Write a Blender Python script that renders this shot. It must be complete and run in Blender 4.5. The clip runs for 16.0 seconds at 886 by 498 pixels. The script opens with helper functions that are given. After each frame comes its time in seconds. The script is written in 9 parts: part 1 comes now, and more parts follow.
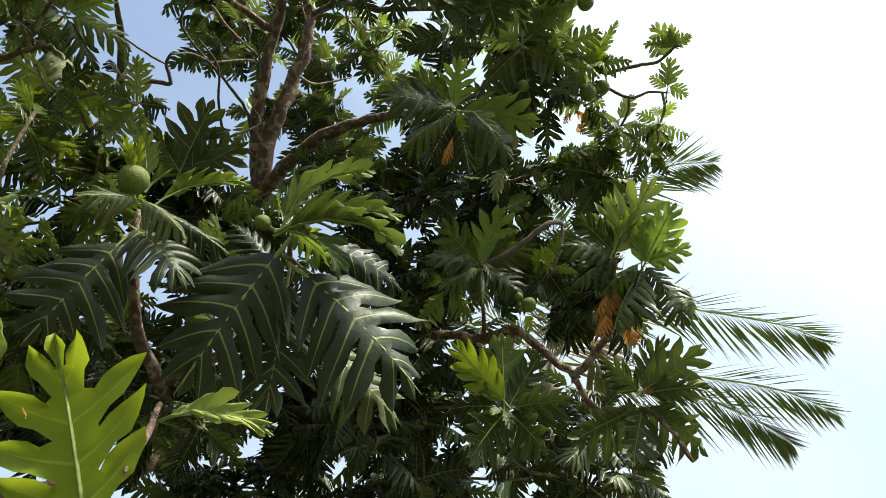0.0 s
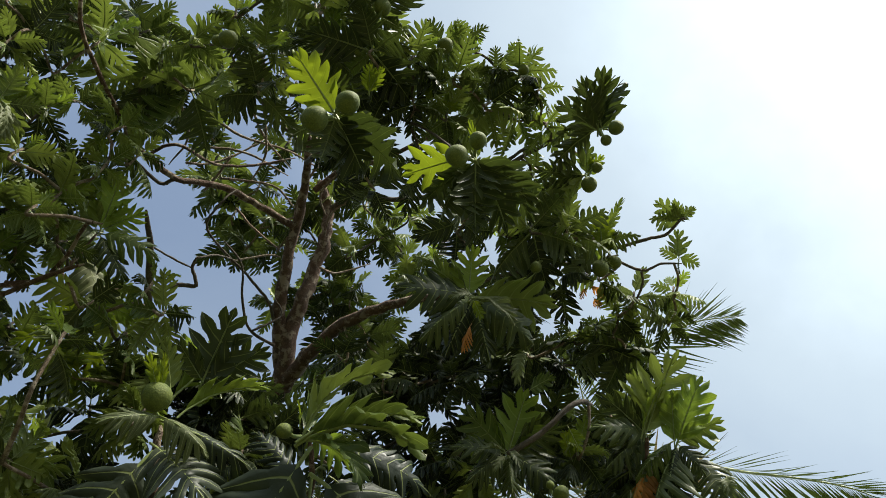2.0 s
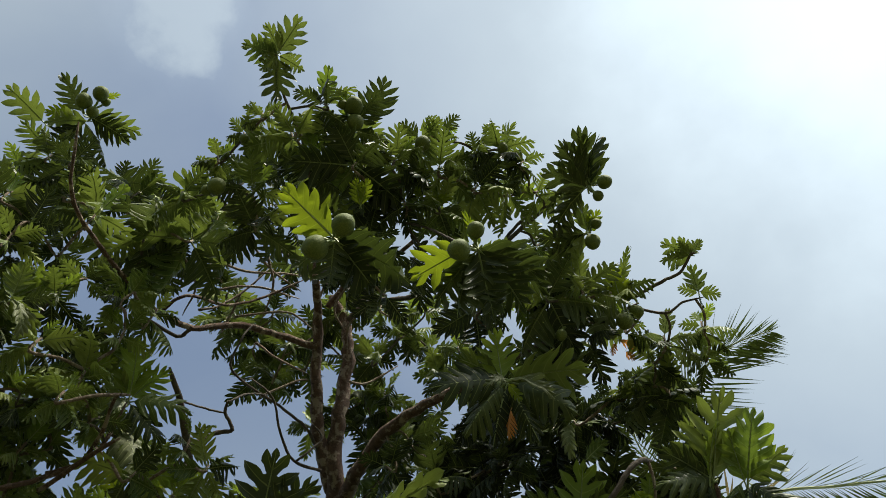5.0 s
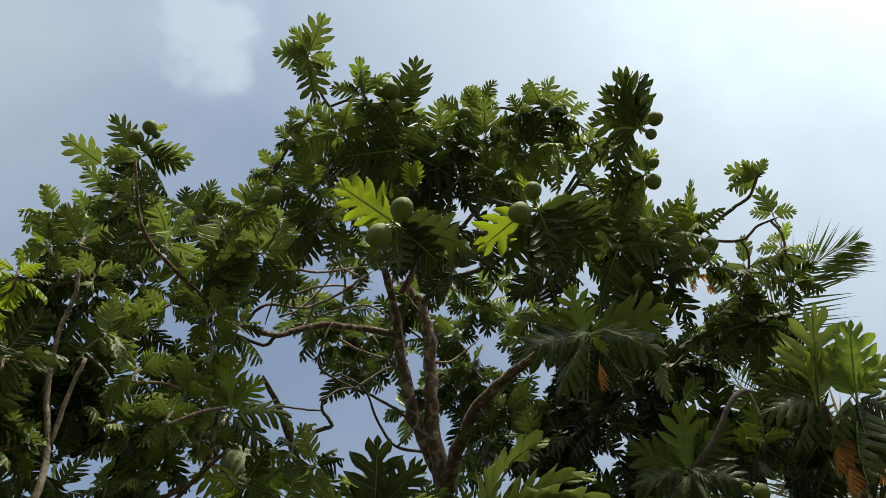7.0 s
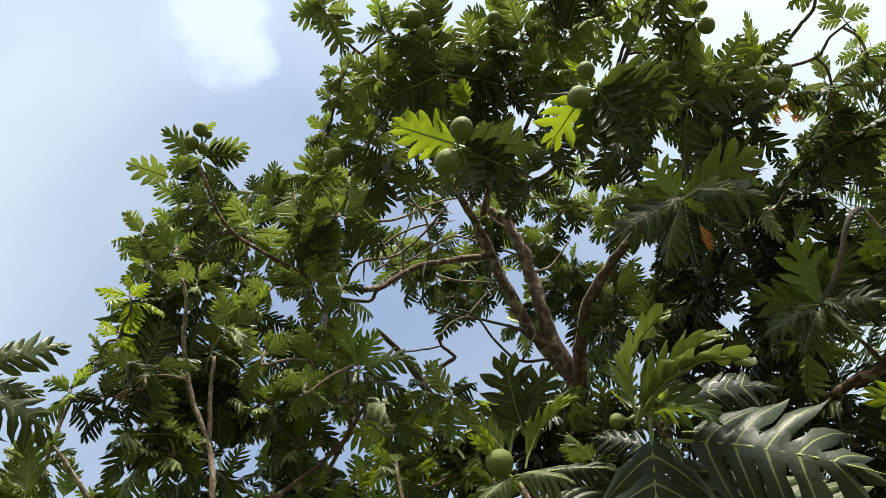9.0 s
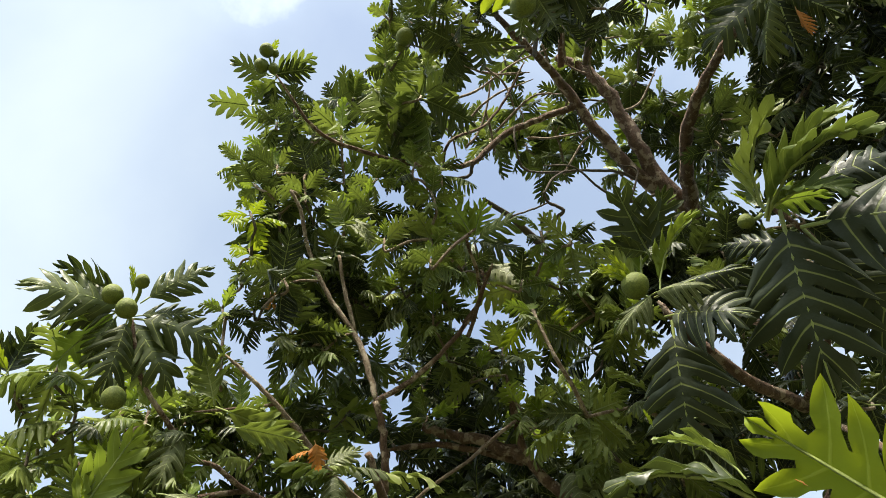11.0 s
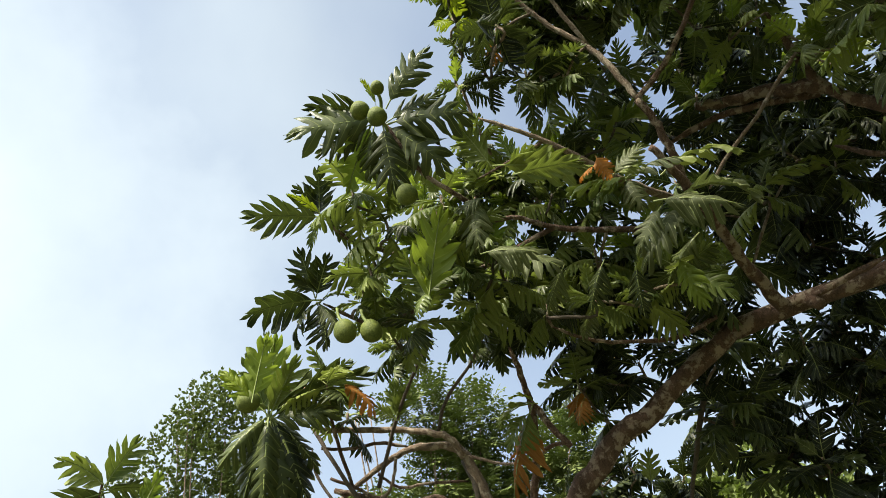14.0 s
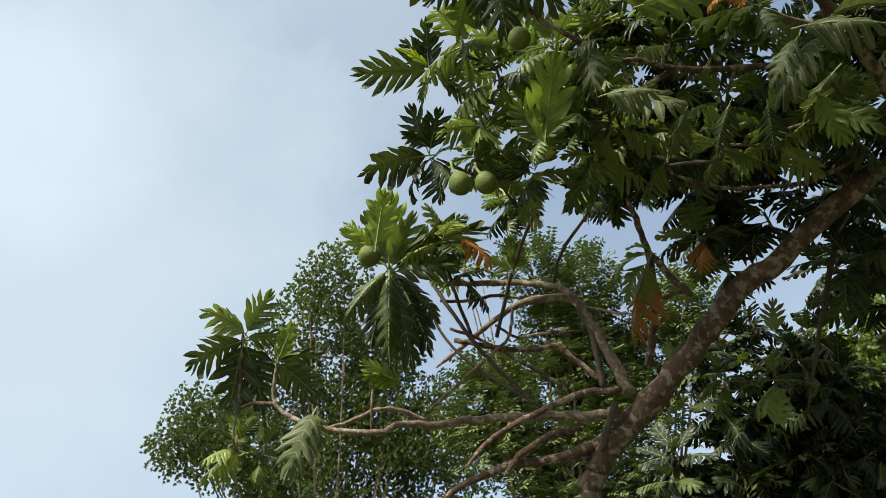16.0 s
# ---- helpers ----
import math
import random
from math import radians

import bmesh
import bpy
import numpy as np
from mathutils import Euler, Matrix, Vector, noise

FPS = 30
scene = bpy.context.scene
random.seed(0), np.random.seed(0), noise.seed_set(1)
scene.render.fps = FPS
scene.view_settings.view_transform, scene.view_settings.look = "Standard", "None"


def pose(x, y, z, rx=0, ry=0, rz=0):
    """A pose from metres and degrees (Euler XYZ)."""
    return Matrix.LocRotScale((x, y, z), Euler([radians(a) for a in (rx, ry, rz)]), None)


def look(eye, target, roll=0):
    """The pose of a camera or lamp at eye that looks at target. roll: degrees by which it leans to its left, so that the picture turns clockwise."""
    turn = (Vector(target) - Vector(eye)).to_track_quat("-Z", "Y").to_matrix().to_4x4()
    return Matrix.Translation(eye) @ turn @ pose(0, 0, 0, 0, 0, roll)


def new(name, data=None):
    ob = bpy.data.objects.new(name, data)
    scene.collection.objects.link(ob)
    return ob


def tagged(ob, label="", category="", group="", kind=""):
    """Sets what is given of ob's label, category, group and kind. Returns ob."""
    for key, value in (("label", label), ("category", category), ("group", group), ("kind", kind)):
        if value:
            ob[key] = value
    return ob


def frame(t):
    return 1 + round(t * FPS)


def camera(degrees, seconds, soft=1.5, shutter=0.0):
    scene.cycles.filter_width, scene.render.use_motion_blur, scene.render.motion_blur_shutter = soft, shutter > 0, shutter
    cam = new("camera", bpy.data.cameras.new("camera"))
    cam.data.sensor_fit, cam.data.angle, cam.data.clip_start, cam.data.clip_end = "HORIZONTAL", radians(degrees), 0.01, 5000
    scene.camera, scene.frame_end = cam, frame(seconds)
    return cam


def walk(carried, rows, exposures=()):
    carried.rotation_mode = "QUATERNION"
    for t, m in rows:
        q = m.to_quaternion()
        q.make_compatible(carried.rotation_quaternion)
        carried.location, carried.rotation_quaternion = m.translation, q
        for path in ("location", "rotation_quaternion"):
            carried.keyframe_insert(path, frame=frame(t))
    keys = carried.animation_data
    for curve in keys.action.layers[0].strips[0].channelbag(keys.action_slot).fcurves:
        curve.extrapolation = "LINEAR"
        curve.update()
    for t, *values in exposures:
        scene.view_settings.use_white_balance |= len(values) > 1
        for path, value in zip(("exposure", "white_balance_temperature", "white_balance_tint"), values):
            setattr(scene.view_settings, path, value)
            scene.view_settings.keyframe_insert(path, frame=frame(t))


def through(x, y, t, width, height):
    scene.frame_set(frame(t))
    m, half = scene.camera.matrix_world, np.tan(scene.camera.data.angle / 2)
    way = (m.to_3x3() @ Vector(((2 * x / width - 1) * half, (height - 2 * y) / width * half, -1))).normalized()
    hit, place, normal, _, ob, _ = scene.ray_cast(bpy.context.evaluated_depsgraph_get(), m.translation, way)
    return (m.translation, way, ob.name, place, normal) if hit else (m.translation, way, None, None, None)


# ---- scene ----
cam = camera(62.9, 16.0, soft=0.2)
PATH = [
    (0, (0.015, -0.017, 1.624), (-0.040, 1.285, 3.142), 2.69),
    (0.5, (0.035, -0.079, 1.652), (-0.121, 1.104, 3.257), 5.06),
    (1, (0.046, -0.119, 1.663), (-0.122, 0.974, 3.330), 4.79),
    (1.5, (0.047, -0.151, 1.689), (-0.103, 0.874, 3.399), 4.28),
    (2, (0.049, -0.175, 1.698), (-0.063, 0.763, 3.460), 2.80),
    (2.5, (0.052, -0.206, 1.710), (-0.055, 0.648, 3.515), 1.38),
    (3, (0.059, -0.227, 1.726), (0.008, 0.597, 3.548), -4.99),
    (3.5, (0.058, -0.249, 1.734), (-0.006, 0.539, 3.571), -6.34),
    (4, (0.059, -0.266, 1.729), (-0.007, 0.490, 3.579), -8.37),
    (6.5, (0.065, -0.277, 1.708), (-0.162, 0.444, 3.559), -7.12),
    (7, (0.051, -0.264, 1.704), (-0.241, 0.474, 3.540), -6.85),
    (7.5, (0.032, -0.254, 1.707), (-0.330, 0.488, 3.529), -6.61),
    (8, (0.027, -0.255, 1.710), (-0.390, 0.487, 3.520), -7.11),
    (8.5, (0.021, -0.259, 1.692), (-0.458, 0.491, 3.483), -8.45),
    (9, (-0.001, -0.245, 1.697), (-0.571, 0.509, 3.459), -9.32),
    (11.5, (-0.215, -0.291, 1.522), (-1.214, 0.385, 3.118), -8.27),
    (12, (-0.274, -0.299, 1.511), (-1.338, 0.328, 3.084), -8.45),
    (12.5, (-0.331, -0.315, 1.495), (-1.466, 0.241, 3.044), -11.60),
    (13, (-0.337, -0.270, 1.469), (-1.639, 0.092, 2.944), -11.74),
    (13.5, (-0.334, -0.271, 1.468), (-1.754, -0.009, 2.852), -11.86),
    (14, (-0.339, -0.269, 1.469), (-1.887, -0.121, 2.726), -10.76),
    (14.5, (-0.349, -0.264, 1.471), (-1.960, -0.289, 2.656), -8.46),
    (15, (-0.356, -0.251, 1.450), (-2.006, -0.418, 2.568), -7.65),
    (15.5, (-0.398, -0.343, 1.394), (-2.069, -0.537, 2.475), -8.21),
    (16, (-0.430, -0.358, 1.374), (-2.145, -0.538, 2.386), -5.92),
]
EXPOSURE = [(0.0, 1.56, 6450, 8), (0.5, 1.15, 6420, 8), (1.0, 1.06, 6400, 8), (1.5, 1.08, 6400, 8), (2.0, 0.92, 6400, 8), (3.5, 0.62, 6400, 8), (6.5, 0.74, 6450, 9), (8.0, 1.09, 6500, 10), (9.0, 1.39, 6550, 10), (11.5, 1.62, 6750, 10), (12.5, 1.55, 6750, 10), (13.0, 1.46, 6800, 10), (13.5, 1.45, 6800, 10), (14.5, 1.13, 6520, 9), (16.0, 0.94, 6430, 8)]
walk(cam, [(t, look(eye, target, roll)) for t, eye, target, roll in PATH], EXPOSURE)

# ---- daylight: bright broken cloud, the sun veiled ----
SUN_DIR = Vector((0.46, -0.40, 0.79)).normalized()
GLARE = Vector((0.60, 0.02, 0.78))
SUN_EL = math.asin(SUN_DIR.z)
SUN_AZ = math.atan2(SUN_DIR.x, SUN_DIR.y)


def node(tree, kind, **values):
    n = tree.nodes.new(kind)
    for key, value in values.items():
        n.inputs[key.replace("_", " ")].default_value = value
    return n


def make_sky():
    world = bpy.data.worlds.new("sky")
    scene.world = world
    world.use_nodes = True
    t = world.node_tree
    t.nodes.clear()
    link = t.links.new
    out = t.nodes.new("ShaderNodeOutputWorld")
    back = t.nodes.new("ShaderNodeBackground")
    sky = t.nodes.new("ShaderNodeTexSky")
    sky.sky_type, sky.sun_disc = "NISHITA", False
    sky.sun_elevation, sky.sun_rotation = SUN_EL, SUN_AZ
    sky.dust_density, sky.air_density = 2.0, 1.0
    blue = t.nodes.new("ShaderNodeVectorMath")
    blue.operation = "SCALE"
    blue.inputs["Scale"].default_value = 0.167
    link(sky.outputs[0], blue.inputs[0])
    co = t.nodes.new("ShaderNodeTexCoord")
    def scalar(operation, first, second, third=None):
        n = t.nodes.new("ShaderNodeMath")
        n.operation = operation
        for slot, value in zip(n.inputs, (first, second, third)):
            if isinstance(value, (int, float)):
                slot.default_value = value
            elif value is not None:
                link(value, slot)
        return n.outputs[0]

    def near(direction, wide, tight, ragged, grain=4.5):
        """1 towards a direction, 0 away from it, with a ragged edge."""
        rag = node(t, "ShaderNodeTexNoise", Scale=grain, Detail=5.0, Roughness=0.55)
        link(co.outputs["Generated"], rag.inputs["Vector"])
        dot = t.nodes.new("ShaderNodeVectorMath")
        dot.operation = "DOT_PRODUCT"
        dot.inputs[1].default_value = Vector(direction).normalized()
        link(co.outputs["Generated"], dot.inputs[0])
        value = scalar("MULTIPLY_ADD", rag.outputs["Fac"], ragged, dot.outputs["Value"])
        ramp = t.nodes.new("ShaderNodeMapRange")
        ramp.interpolation_type = "SMOOTHSTEP"
        ramp.inputs[1].default_value = math.cos(radians(wide)) + 0.5 * ragged
        ramp.inputs[2].default_value = math.cos(radians(tight)) + 0.5 * ragged
        link(value, ramp.inputs[0])
        return ramp.outputs[0]

    # thin cloud all over, at two scales
    big = node(t, "ShaderNodeTexNoise", Scale=1.5, Detail=6.0, Roughness=0.5, Distortion=0.3)
    link(co.outputs["Generated"], big.inputs["Vector"])
    cover = t.nodes.new("ShaderNodeMapRange")
    cover.inputs[1].default_value, cover.inputs[2].default_value = 0.36, 0.70
    cover.inputs[3].default_value, cover.inputs[4].default_value = 0.34, 0.78
    link(big.outputs["Fac"], cover.inputs[0])
    # the veil before the sun, a bright bank opposite, two small white clouds and a clearer stretch of blue
    halo = near(GLARE, 70, 6, 0.12)
    veil = near(GLARE, 34, 6, 0.10)
    bank = near((-0.63, -0.57, 0.54), 42, 2, 0.16)
    puff = near((-0.277, -0.019, 0.961), 6.0, 0.5, 0.007, 14.0)
    patch = near((-0.59, -0.55, 0.59), 11.0, 1.0, 0.02, 8.0)
    clear = near((-0.40, 0.37, 0.84), 32, 6, 0.10)
    light = scalar("MULTIPLY_ADD", halo, 0.26, 0.66)
    light = scalar("MULTIPLY_ADD", veil, 0.55, light)
    light = scalar("MULTIPLY_ADD", bank, 0.12, light)
    light = scalar("MULTIPLY_ADD", scalar("MAXIMUM", puff, patch), 0.10, light)
    white = t.nodes.new("ShaderNodeVectorMath")
    white.operation = "SCALE"
    white.inputs[0].default_value = (0.815, 0.932, 1.0)
    link(light, white.inputs["Scale"])
    full = scalar("MAXIMUM", scalar("MAXIMUM", scalar("MULTIPLY", cover.outputs[0], scalar("MULTIPLY_ADD", clear, -0.4, 1.0)), scalar("MULTIPLY", halo, 0.9)), scalar("MULTIPLY", scalar("MAXIMUM", bank, scalar("MULTIPLY", scalar("MAXIMUM", puff, patch), 0.8)), 0.85))
    mix = t.nodes.new("ShaderNodeMix")
    mix.data_type = "RGBA"
    link(full, mix.inputs["Factor"])
    link(blue.outputs[0], mix.inputs[6])
    link(white.outputs[0], mix.inputs[7])
    link(mix.outputs[2], back.inputs["Color"])
    back.inputs["Strength"].default_value = 0.60
    link(back.outputs[0], out.inputs["Surface"])


make_sky()
sun = new("sun", bpy.data.lights.new("sun", "SUN"))
sun.data.energy, sun.data.angle, sun.data.color = 5.0, radians(14), (1.0, 0.94, 0.82)
sun.matrix_world = look(SUN_DIR * 40, (0, 0, 0))


# ---- materials ----
def leaf_material(name, dark, light, rough, thin, through, bump=0.35, vein=(0.15, 0.19, 0.055)):
    """A leaf blade: mottled green, waxy on top, letting some light through."""
    m = bpy.data.materials.new(name)
    m.use_nodes = True
    t = m.node_tree
    t.nodes.clear()
    link = t.links.new
    out = t.nodes.new("ShaderNodeOutputMaterial")
    info = t.nodes.new("ShaderNodeObjectInfo")
    geo = t.nodes.new("ShaderNodeNewGeometry")
    rand = t.nodes.new("ShaderNodeMath")
    rand.operation = "ADD"
    link(info.outputs["Random"], rand.inputs[0])
    link(geo.outputs["Random Per Island"], rand.inputs[1])
    wrap = t.nodes.new("ShaderNodeMath")
    wrap.operation = "FRACT"
    link(rand.outputs[0], wrap.inputs[0])
    blotch = node(t, "ShaderNodeTexNoise", Scale=9.0, Detail=4.0, Roughness=0.6)
    link(geo.outputs["Position"], blotch.inputs["Vector"])
    fine = node(t, "ShaderNodeTexNoise", Scale=85.0, Detail=3.0, Roughness=0.6)
    link(geo.outputs["Position"], fine.inputs["Vector"])
    f1 = t.nodes.new("ShaderNodeMath")
    f1.operation = "MULTIPLY_ADD"
    f1.inputs[1].default_value = 0.55
    link(blotch.outputs["Fac"], f1.inputs[0])
    f2 = t.nodes.new("ShaderNodeMath")
    f2.operation = "MULTIPLY_ADD"
    f2.inputs[1].default_value, f2.inputs[2].default_value = 0.85, -0.2
    link(wrap.outputs[0], f2.inputs[0])
    link(f2.outputs[0], f1.inputs[2])
    mix = t.nodes.new("ShaderNodeMix")
    mix.data_type = "RGBA"
    mix.inputs[6].default_value, mix.inputs[7].default_value = (*dark, 1), (*light, 1)
    link(f1.outputs[0], mix.inputs["Factor"])
    spots = t.nodes.new("ShaderNodeMapRange")
    spots.inputs[1].default_value, spots.inputs[2].default_value = 0.70, 0.78
    spots.inputs[4].default_value = 0.5
    link(fine.outputs["Fac"], spots.inputs[0])
    worn = t.nodes.new("ShaderNodeMix")
    worn.data_type = "RGBA"
    worn.inputs[7].default_value = (0.12, 0.09, 0.03, 1)
    link(spots.outputs[0], worn.inputs["Factor"])
    link(mix.outputs[2], worn.inputs[6])
    bsdf = node(t, "ShaderNodeBsdfPrincipled", Roughness=rough)
    bsdf.inputs["Specular IOR Level"].default_value = 0.20
    rr = t.nodes.new("ShaderNodeMapRange")
    rr.inputs[1].default_value, rr.inputs[2].default_value = 0.3, 0.7
    rr.inputs[3].default_value, rr.inputs[4].default_value = rough - 0.08, rough + 0.14
    link(blotch.outputs["Fac"], rr.inputs[0])
    link(rr.outputs[0], bsdf.inputs["Roughness"])
    # pale side veins, and the relief of the small veins between them
    uv = t.nodes.new("ShaderNodeUVMap")
    uv.uv_map = "blade"
    parts = t.nodes.new("ShaderNodeSeparateXYZ")
    link(uv.outputs[0], parts.inputs[0])

    def scalar(operation, first, second, third=None):
        n = t.nodes.new("ShaderNodeMath")
        n.operation = operation
        for slot, value in zip(n.inputs, (first, second, third)):
            if isinstance(value, (int, float)):
                slot.default_value = value
            elif value is not None:
                link(value, slot)
        return n.outputs[0]

    along, across = parts.outputs[0], parts.outputs[1]
    slender = scalar("MULTIPLY_ADD", along, -0.08, 0.135)
    line = t.nodes.new("ShaderNodeMapRange")
    line.inputs[3].default_value, line.inputs[4].default_value = 0.75, 0.0
    link(across, line.inputs[0])
    link(scalar("MULTIPLY", slender, 0.4), line.inputs[1])
    link(slender, line.inputs[2])
    veined = t.nodes.new("ShaderNodeMix")
    veined.data_type = "RGBA"
    veined.inputs[7].default_value = (*vein, 1)
    link(line.outputs[0], veined.inputs["Factor"])
    link(worn.outputs[2], veined.inputs[6])
    link(veined.outputs[2], bsdf.inputs["Base Color"])
    swell = node(t, "ShaderNodeTexNoise", Scale=26.0, Detail=2.0, Roughness=0.5)
    link(geo.outputs["Position"], swell.inputs["Vector"])
    relief = scalar("MULTIPLY_ADD", line.outputs[0], -0.6, scalar("MULTIPLY_ADD", swell.outputs["Fac"], 1.6, scalar("MULTIPLY", fine.outputs["Fac"], 0.25)))
    bp = node(t, "ShaderNodeBump", Strength=bump, Distance=0.006)
    link(relief, bp.inputs["Height"])
    link(bp.outputs[0], bsdf.inputs["Normal"])
    trans = t.nodes.new("ShaderNodeBsdfTranslucent")
    tint = t.nodes.new("ShaderNodeMix")
    tint.data_type = "RGBA"
    tint.inputs["Factor"].default_value = 0.55
    link(worn.outputs[2], tint.inputs[6])
    tint.inputs[7].default_value = (*through, 1)
    link(tint.outputs[2], trans.inputs["Color"])
    both = node(t, "ShaderNodeMixShader", Fac=thin)
    link(bsdf.outputs[0], both.inputs[1])
    link(trans.outputs[0], both.inputs[2])
    link(both.outputs[0], out.inputs["Surface"])
    return m


def plain_material(name, dark, light, rough, scale=14.0, bump=0.3, patch=None, stretch=(1, 1, 1), cells=0.0):
    """A mottled surface: colour at two scales, patches such as lichen, and relief."""
    m = bpy.data.materials.new(name)
    m.use_nodes = True
    t = m.node_tree
    link = t.links.new
    bsdf = t.nodes["Principled BSDF"]
    co = t.nodes.new("ShaderNodeTexCoord")
    scaled = t.nodes.new("ShaderNodeMapping")
    scaled.inputs["Scale"].default_value = stretch
    link(co.outputs["Object"], scaled.inputs[0])
    big = node(t, "ShaderNodeTexNoise", Scale=scale, Detail=6.0, Roughness=0.65)
    small = node(t, "ShaderNodeTexNoise", Scale=scale * 6, Detail=5.0, Roughness=0.7)
    link(scaled.outputs[0], big.inputs["Vector"])
    link(scaled.outputs[0], small.inputs["Vector"])
    add = t.nodes.new("ShaderNodeMath")
    add.operation = "MULTIPLY_ADD"
    add.inputs[1].default_value = 0.5
    link(small.outputs["Fac"], add.inputs[0])
    half = t.nodes.new("ShaderNodeMath")
    half.operation = "MULTIPLY"
    half.inputs[1].default_value = 0.55
    link(big.outputs["Fac"], half.inputs[0])
    link(half.outputs[0], add.inputs[2])
    ramp = t.nodes.new("ShaderNodeMapRange")
    ramp.inputs[1].default_value, ramp.inputs[2].default_value = 0.35, 0.68
    link(add.outputs[0], ramp.inputs[0])
    mix = t.nodes.new("ShaderNodeMix")
    mix.data_type = "RGBA"
    mix.inputs[6].default_value, mix.inputs[7].default_value = (*dark, 1), (*light, 1)
    link(ramp.outputs[0], mix.inputs["Factor"])
    colour, height = mix.outputs[2], add.outputs[0]
    if patch:
        lichen = node(t, "ShaderNodeTexNoise", Scale=scale * 0.55, Detail=5.0, Roughness=0.62, Distortion=0.2)
        link(co.outputs["Object"], lichen.inputs["Vector"])
        edge = t.nodes.new("ShaderNodeMapRange")
        edge.inputs[1].default_value, edge.inputs[2].default_value = 0.52, 0.60
        edge.inputs[4].default_value = 0.85
        link(lichen.outputs["Fac"], edge.inputs[0])
        over = t.nodes.new("ShaderNodeMix")
        over.data_type = "RGBA"
        over.inputs[7].default_value = (*patch, 1)
        link(edge.outputs[0], over.inputs["Factor"])
        link(colour, over.inputs[6])
        colour = over.outputs[2]
    if cells:
        vor = node(t, "ShaderNodeTexVoronoi", Scale=cells)
        link(co.outputs["Object"], vor.inputs["Vector"])
        inv = t.nodes.new("ShaderNodeMapRange")
        inv.inputs[1].default_value, inv.inputs[2].default_value = 0.0, 0.7
        inv.inputs[3].default_value, inv.inputs[4].default_value = 1.0, 0.0
        link(vor.outputs["Distance"], inv.inputs[0])
        height = inv.outputs[0]
        over = t.nodes.new("ShaderNodeMix")
        over.data_type = "RGBA"
        over.blend_type = "MULTIPLY"
        over.inputs["Factor"].default_value = 0.28
        link(colour, over.inputs[6])
        link(inv.outputs[0], over.inputs[7])
        colour = over.outputs[2]
    link(colour, bsdf.inputs["Base Color"])
    bsdf.inputs["Roughness"].default_value = rough
    bsdf.inputs["Specular IOR Level"].default_value = 0.35
    bp = node(t, "ShaderNodeBump", Strength=bump, Distance=0.03)
    link(height, bp.inputs["Height"])
    link(bp.outputs[0], bsdf.inputs["Normal"])
    return m


BLADE = {
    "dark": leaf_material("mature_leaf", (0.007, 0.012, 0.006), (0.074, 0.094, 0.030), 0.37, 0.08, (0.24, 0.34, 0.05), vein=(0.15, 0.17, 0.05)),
    # darker copy of the mature leaf: crown shade put into the colour
    "shaded": leaf_material("shaded_leaf", (0.009, 0.015, 0.009), (0.034, 0.044, 0.024), 0.42, 0.03, (0.20, 0.30, 0.05), vein=(0.20, 0.23, 0.08)),
    # also a lighter copy that puts the left crown's front light into leaf colour
    "mid": leaf_material("green_leaf", (0.040, 0.066, 0.017), (0.196, 0.232, 0.056), 0.40, 0.16, (0.36, 0.48, 0.06), vein=(0.22, 0.25, 0.08)),
    # for fresh leaves, and for sunlit or backlit ones, their brightness put into the colour
    "fresh": leaf_material("fresh_and_backlit_leaf", (0.060, 0.100, 0.015), (0.165, 0.212, 0.032), 0.42, 0.30, (0.42, 0.58, 0.05), vein=(0.24, 0.29, 0.07)),
    "young": leaf_material("young_leaf", (0.085, 0.125, 0.010), (0.155, 0.200, 0.018), 0.45, 0.28, (0.46, 0.58, 0.02), vein=(0.24, 0.29, 0.05)),
    "pale": leaf_material("pale_leaf", (0.045, 0.058, 0.024), (0.115, 0.130, 0.055), 0.52, 0.16, (0.30, 0.40, 0.09), vein=(0.26, 0.28, 0.14)),
    "dead": leaf_material("dead_leaf", (0.12, 0.062, 0.018), (0.40, 0.165, 0.035), 0.6, 0.35, (0.75, 0.30, 0.05), vein=(0.30, 0.17, 0.06)),
}
VEIN = plain_material("leaf_vein", (0.12, 0.155, 0.045), (0.22, 0.26, 0.075), 0.45, 20, 0.1)
VEIN_DEAD = plain_material("dry_vein", (0.22, 0.12, 0.04), (0.38, 0.22, 0.08), 0.6, 20, 0.1)
BARK = plain_material("bark", (0.032, 0.020, 0.014), (0.175, 0.106, 0.070), 0.9, 24, 1.0, (0.33, 0.265, 0.19), (1, 1, 0.7))
TWIG_BARK = plain_material("twig_bark", (0.066, 0.045, 0.030), (0.27, 0.200, 0.135), 0.8, 30, 0.8, (0.35, 0.295, 0.22))
DARK_BARK = plain_material("dark_twig_bark", (0.035, 0.028, 0.022), (0.12, 0.095, 0.07), 0.8, 30, 0.5)
FRUIT = plain_material("fruit_skin", (0.058, 0.088, 0.012), (0.160, 0.190, 0.030), 0.72, 20, 0.12, cells=120.0)
STALK = plain_material("fruit_stalk", (0.10, 0.15, 0.035), (0.20, 0.24, 0.07), 0.6, 40, 0.2)
GROUND = plain_material("dark_soil", (0.030, 0.036, 0.016), (0.090, 0.088, 0.042), 0.9, 1.3, 0.6)


# ---- mesh tools ----
def link_mesh(name, verts, faces, materials, index=None, parent=None, label="", smooth=True):
    me = bpy.data.meshes.new(name)
    me.from_pydata(verts, [], faces)
    for m in materials:
        me.materials.append(m)
    if index is not None:
        me.polygons.foreach_set("material_index", index)
    me.polygons.foreach_set("use_smooth", [smooth] * len(me.polygons))
    me.update()
    ob = new(name, me)
    ob.parent = parent
    if label:
        tagged(ob, label)
    return ob


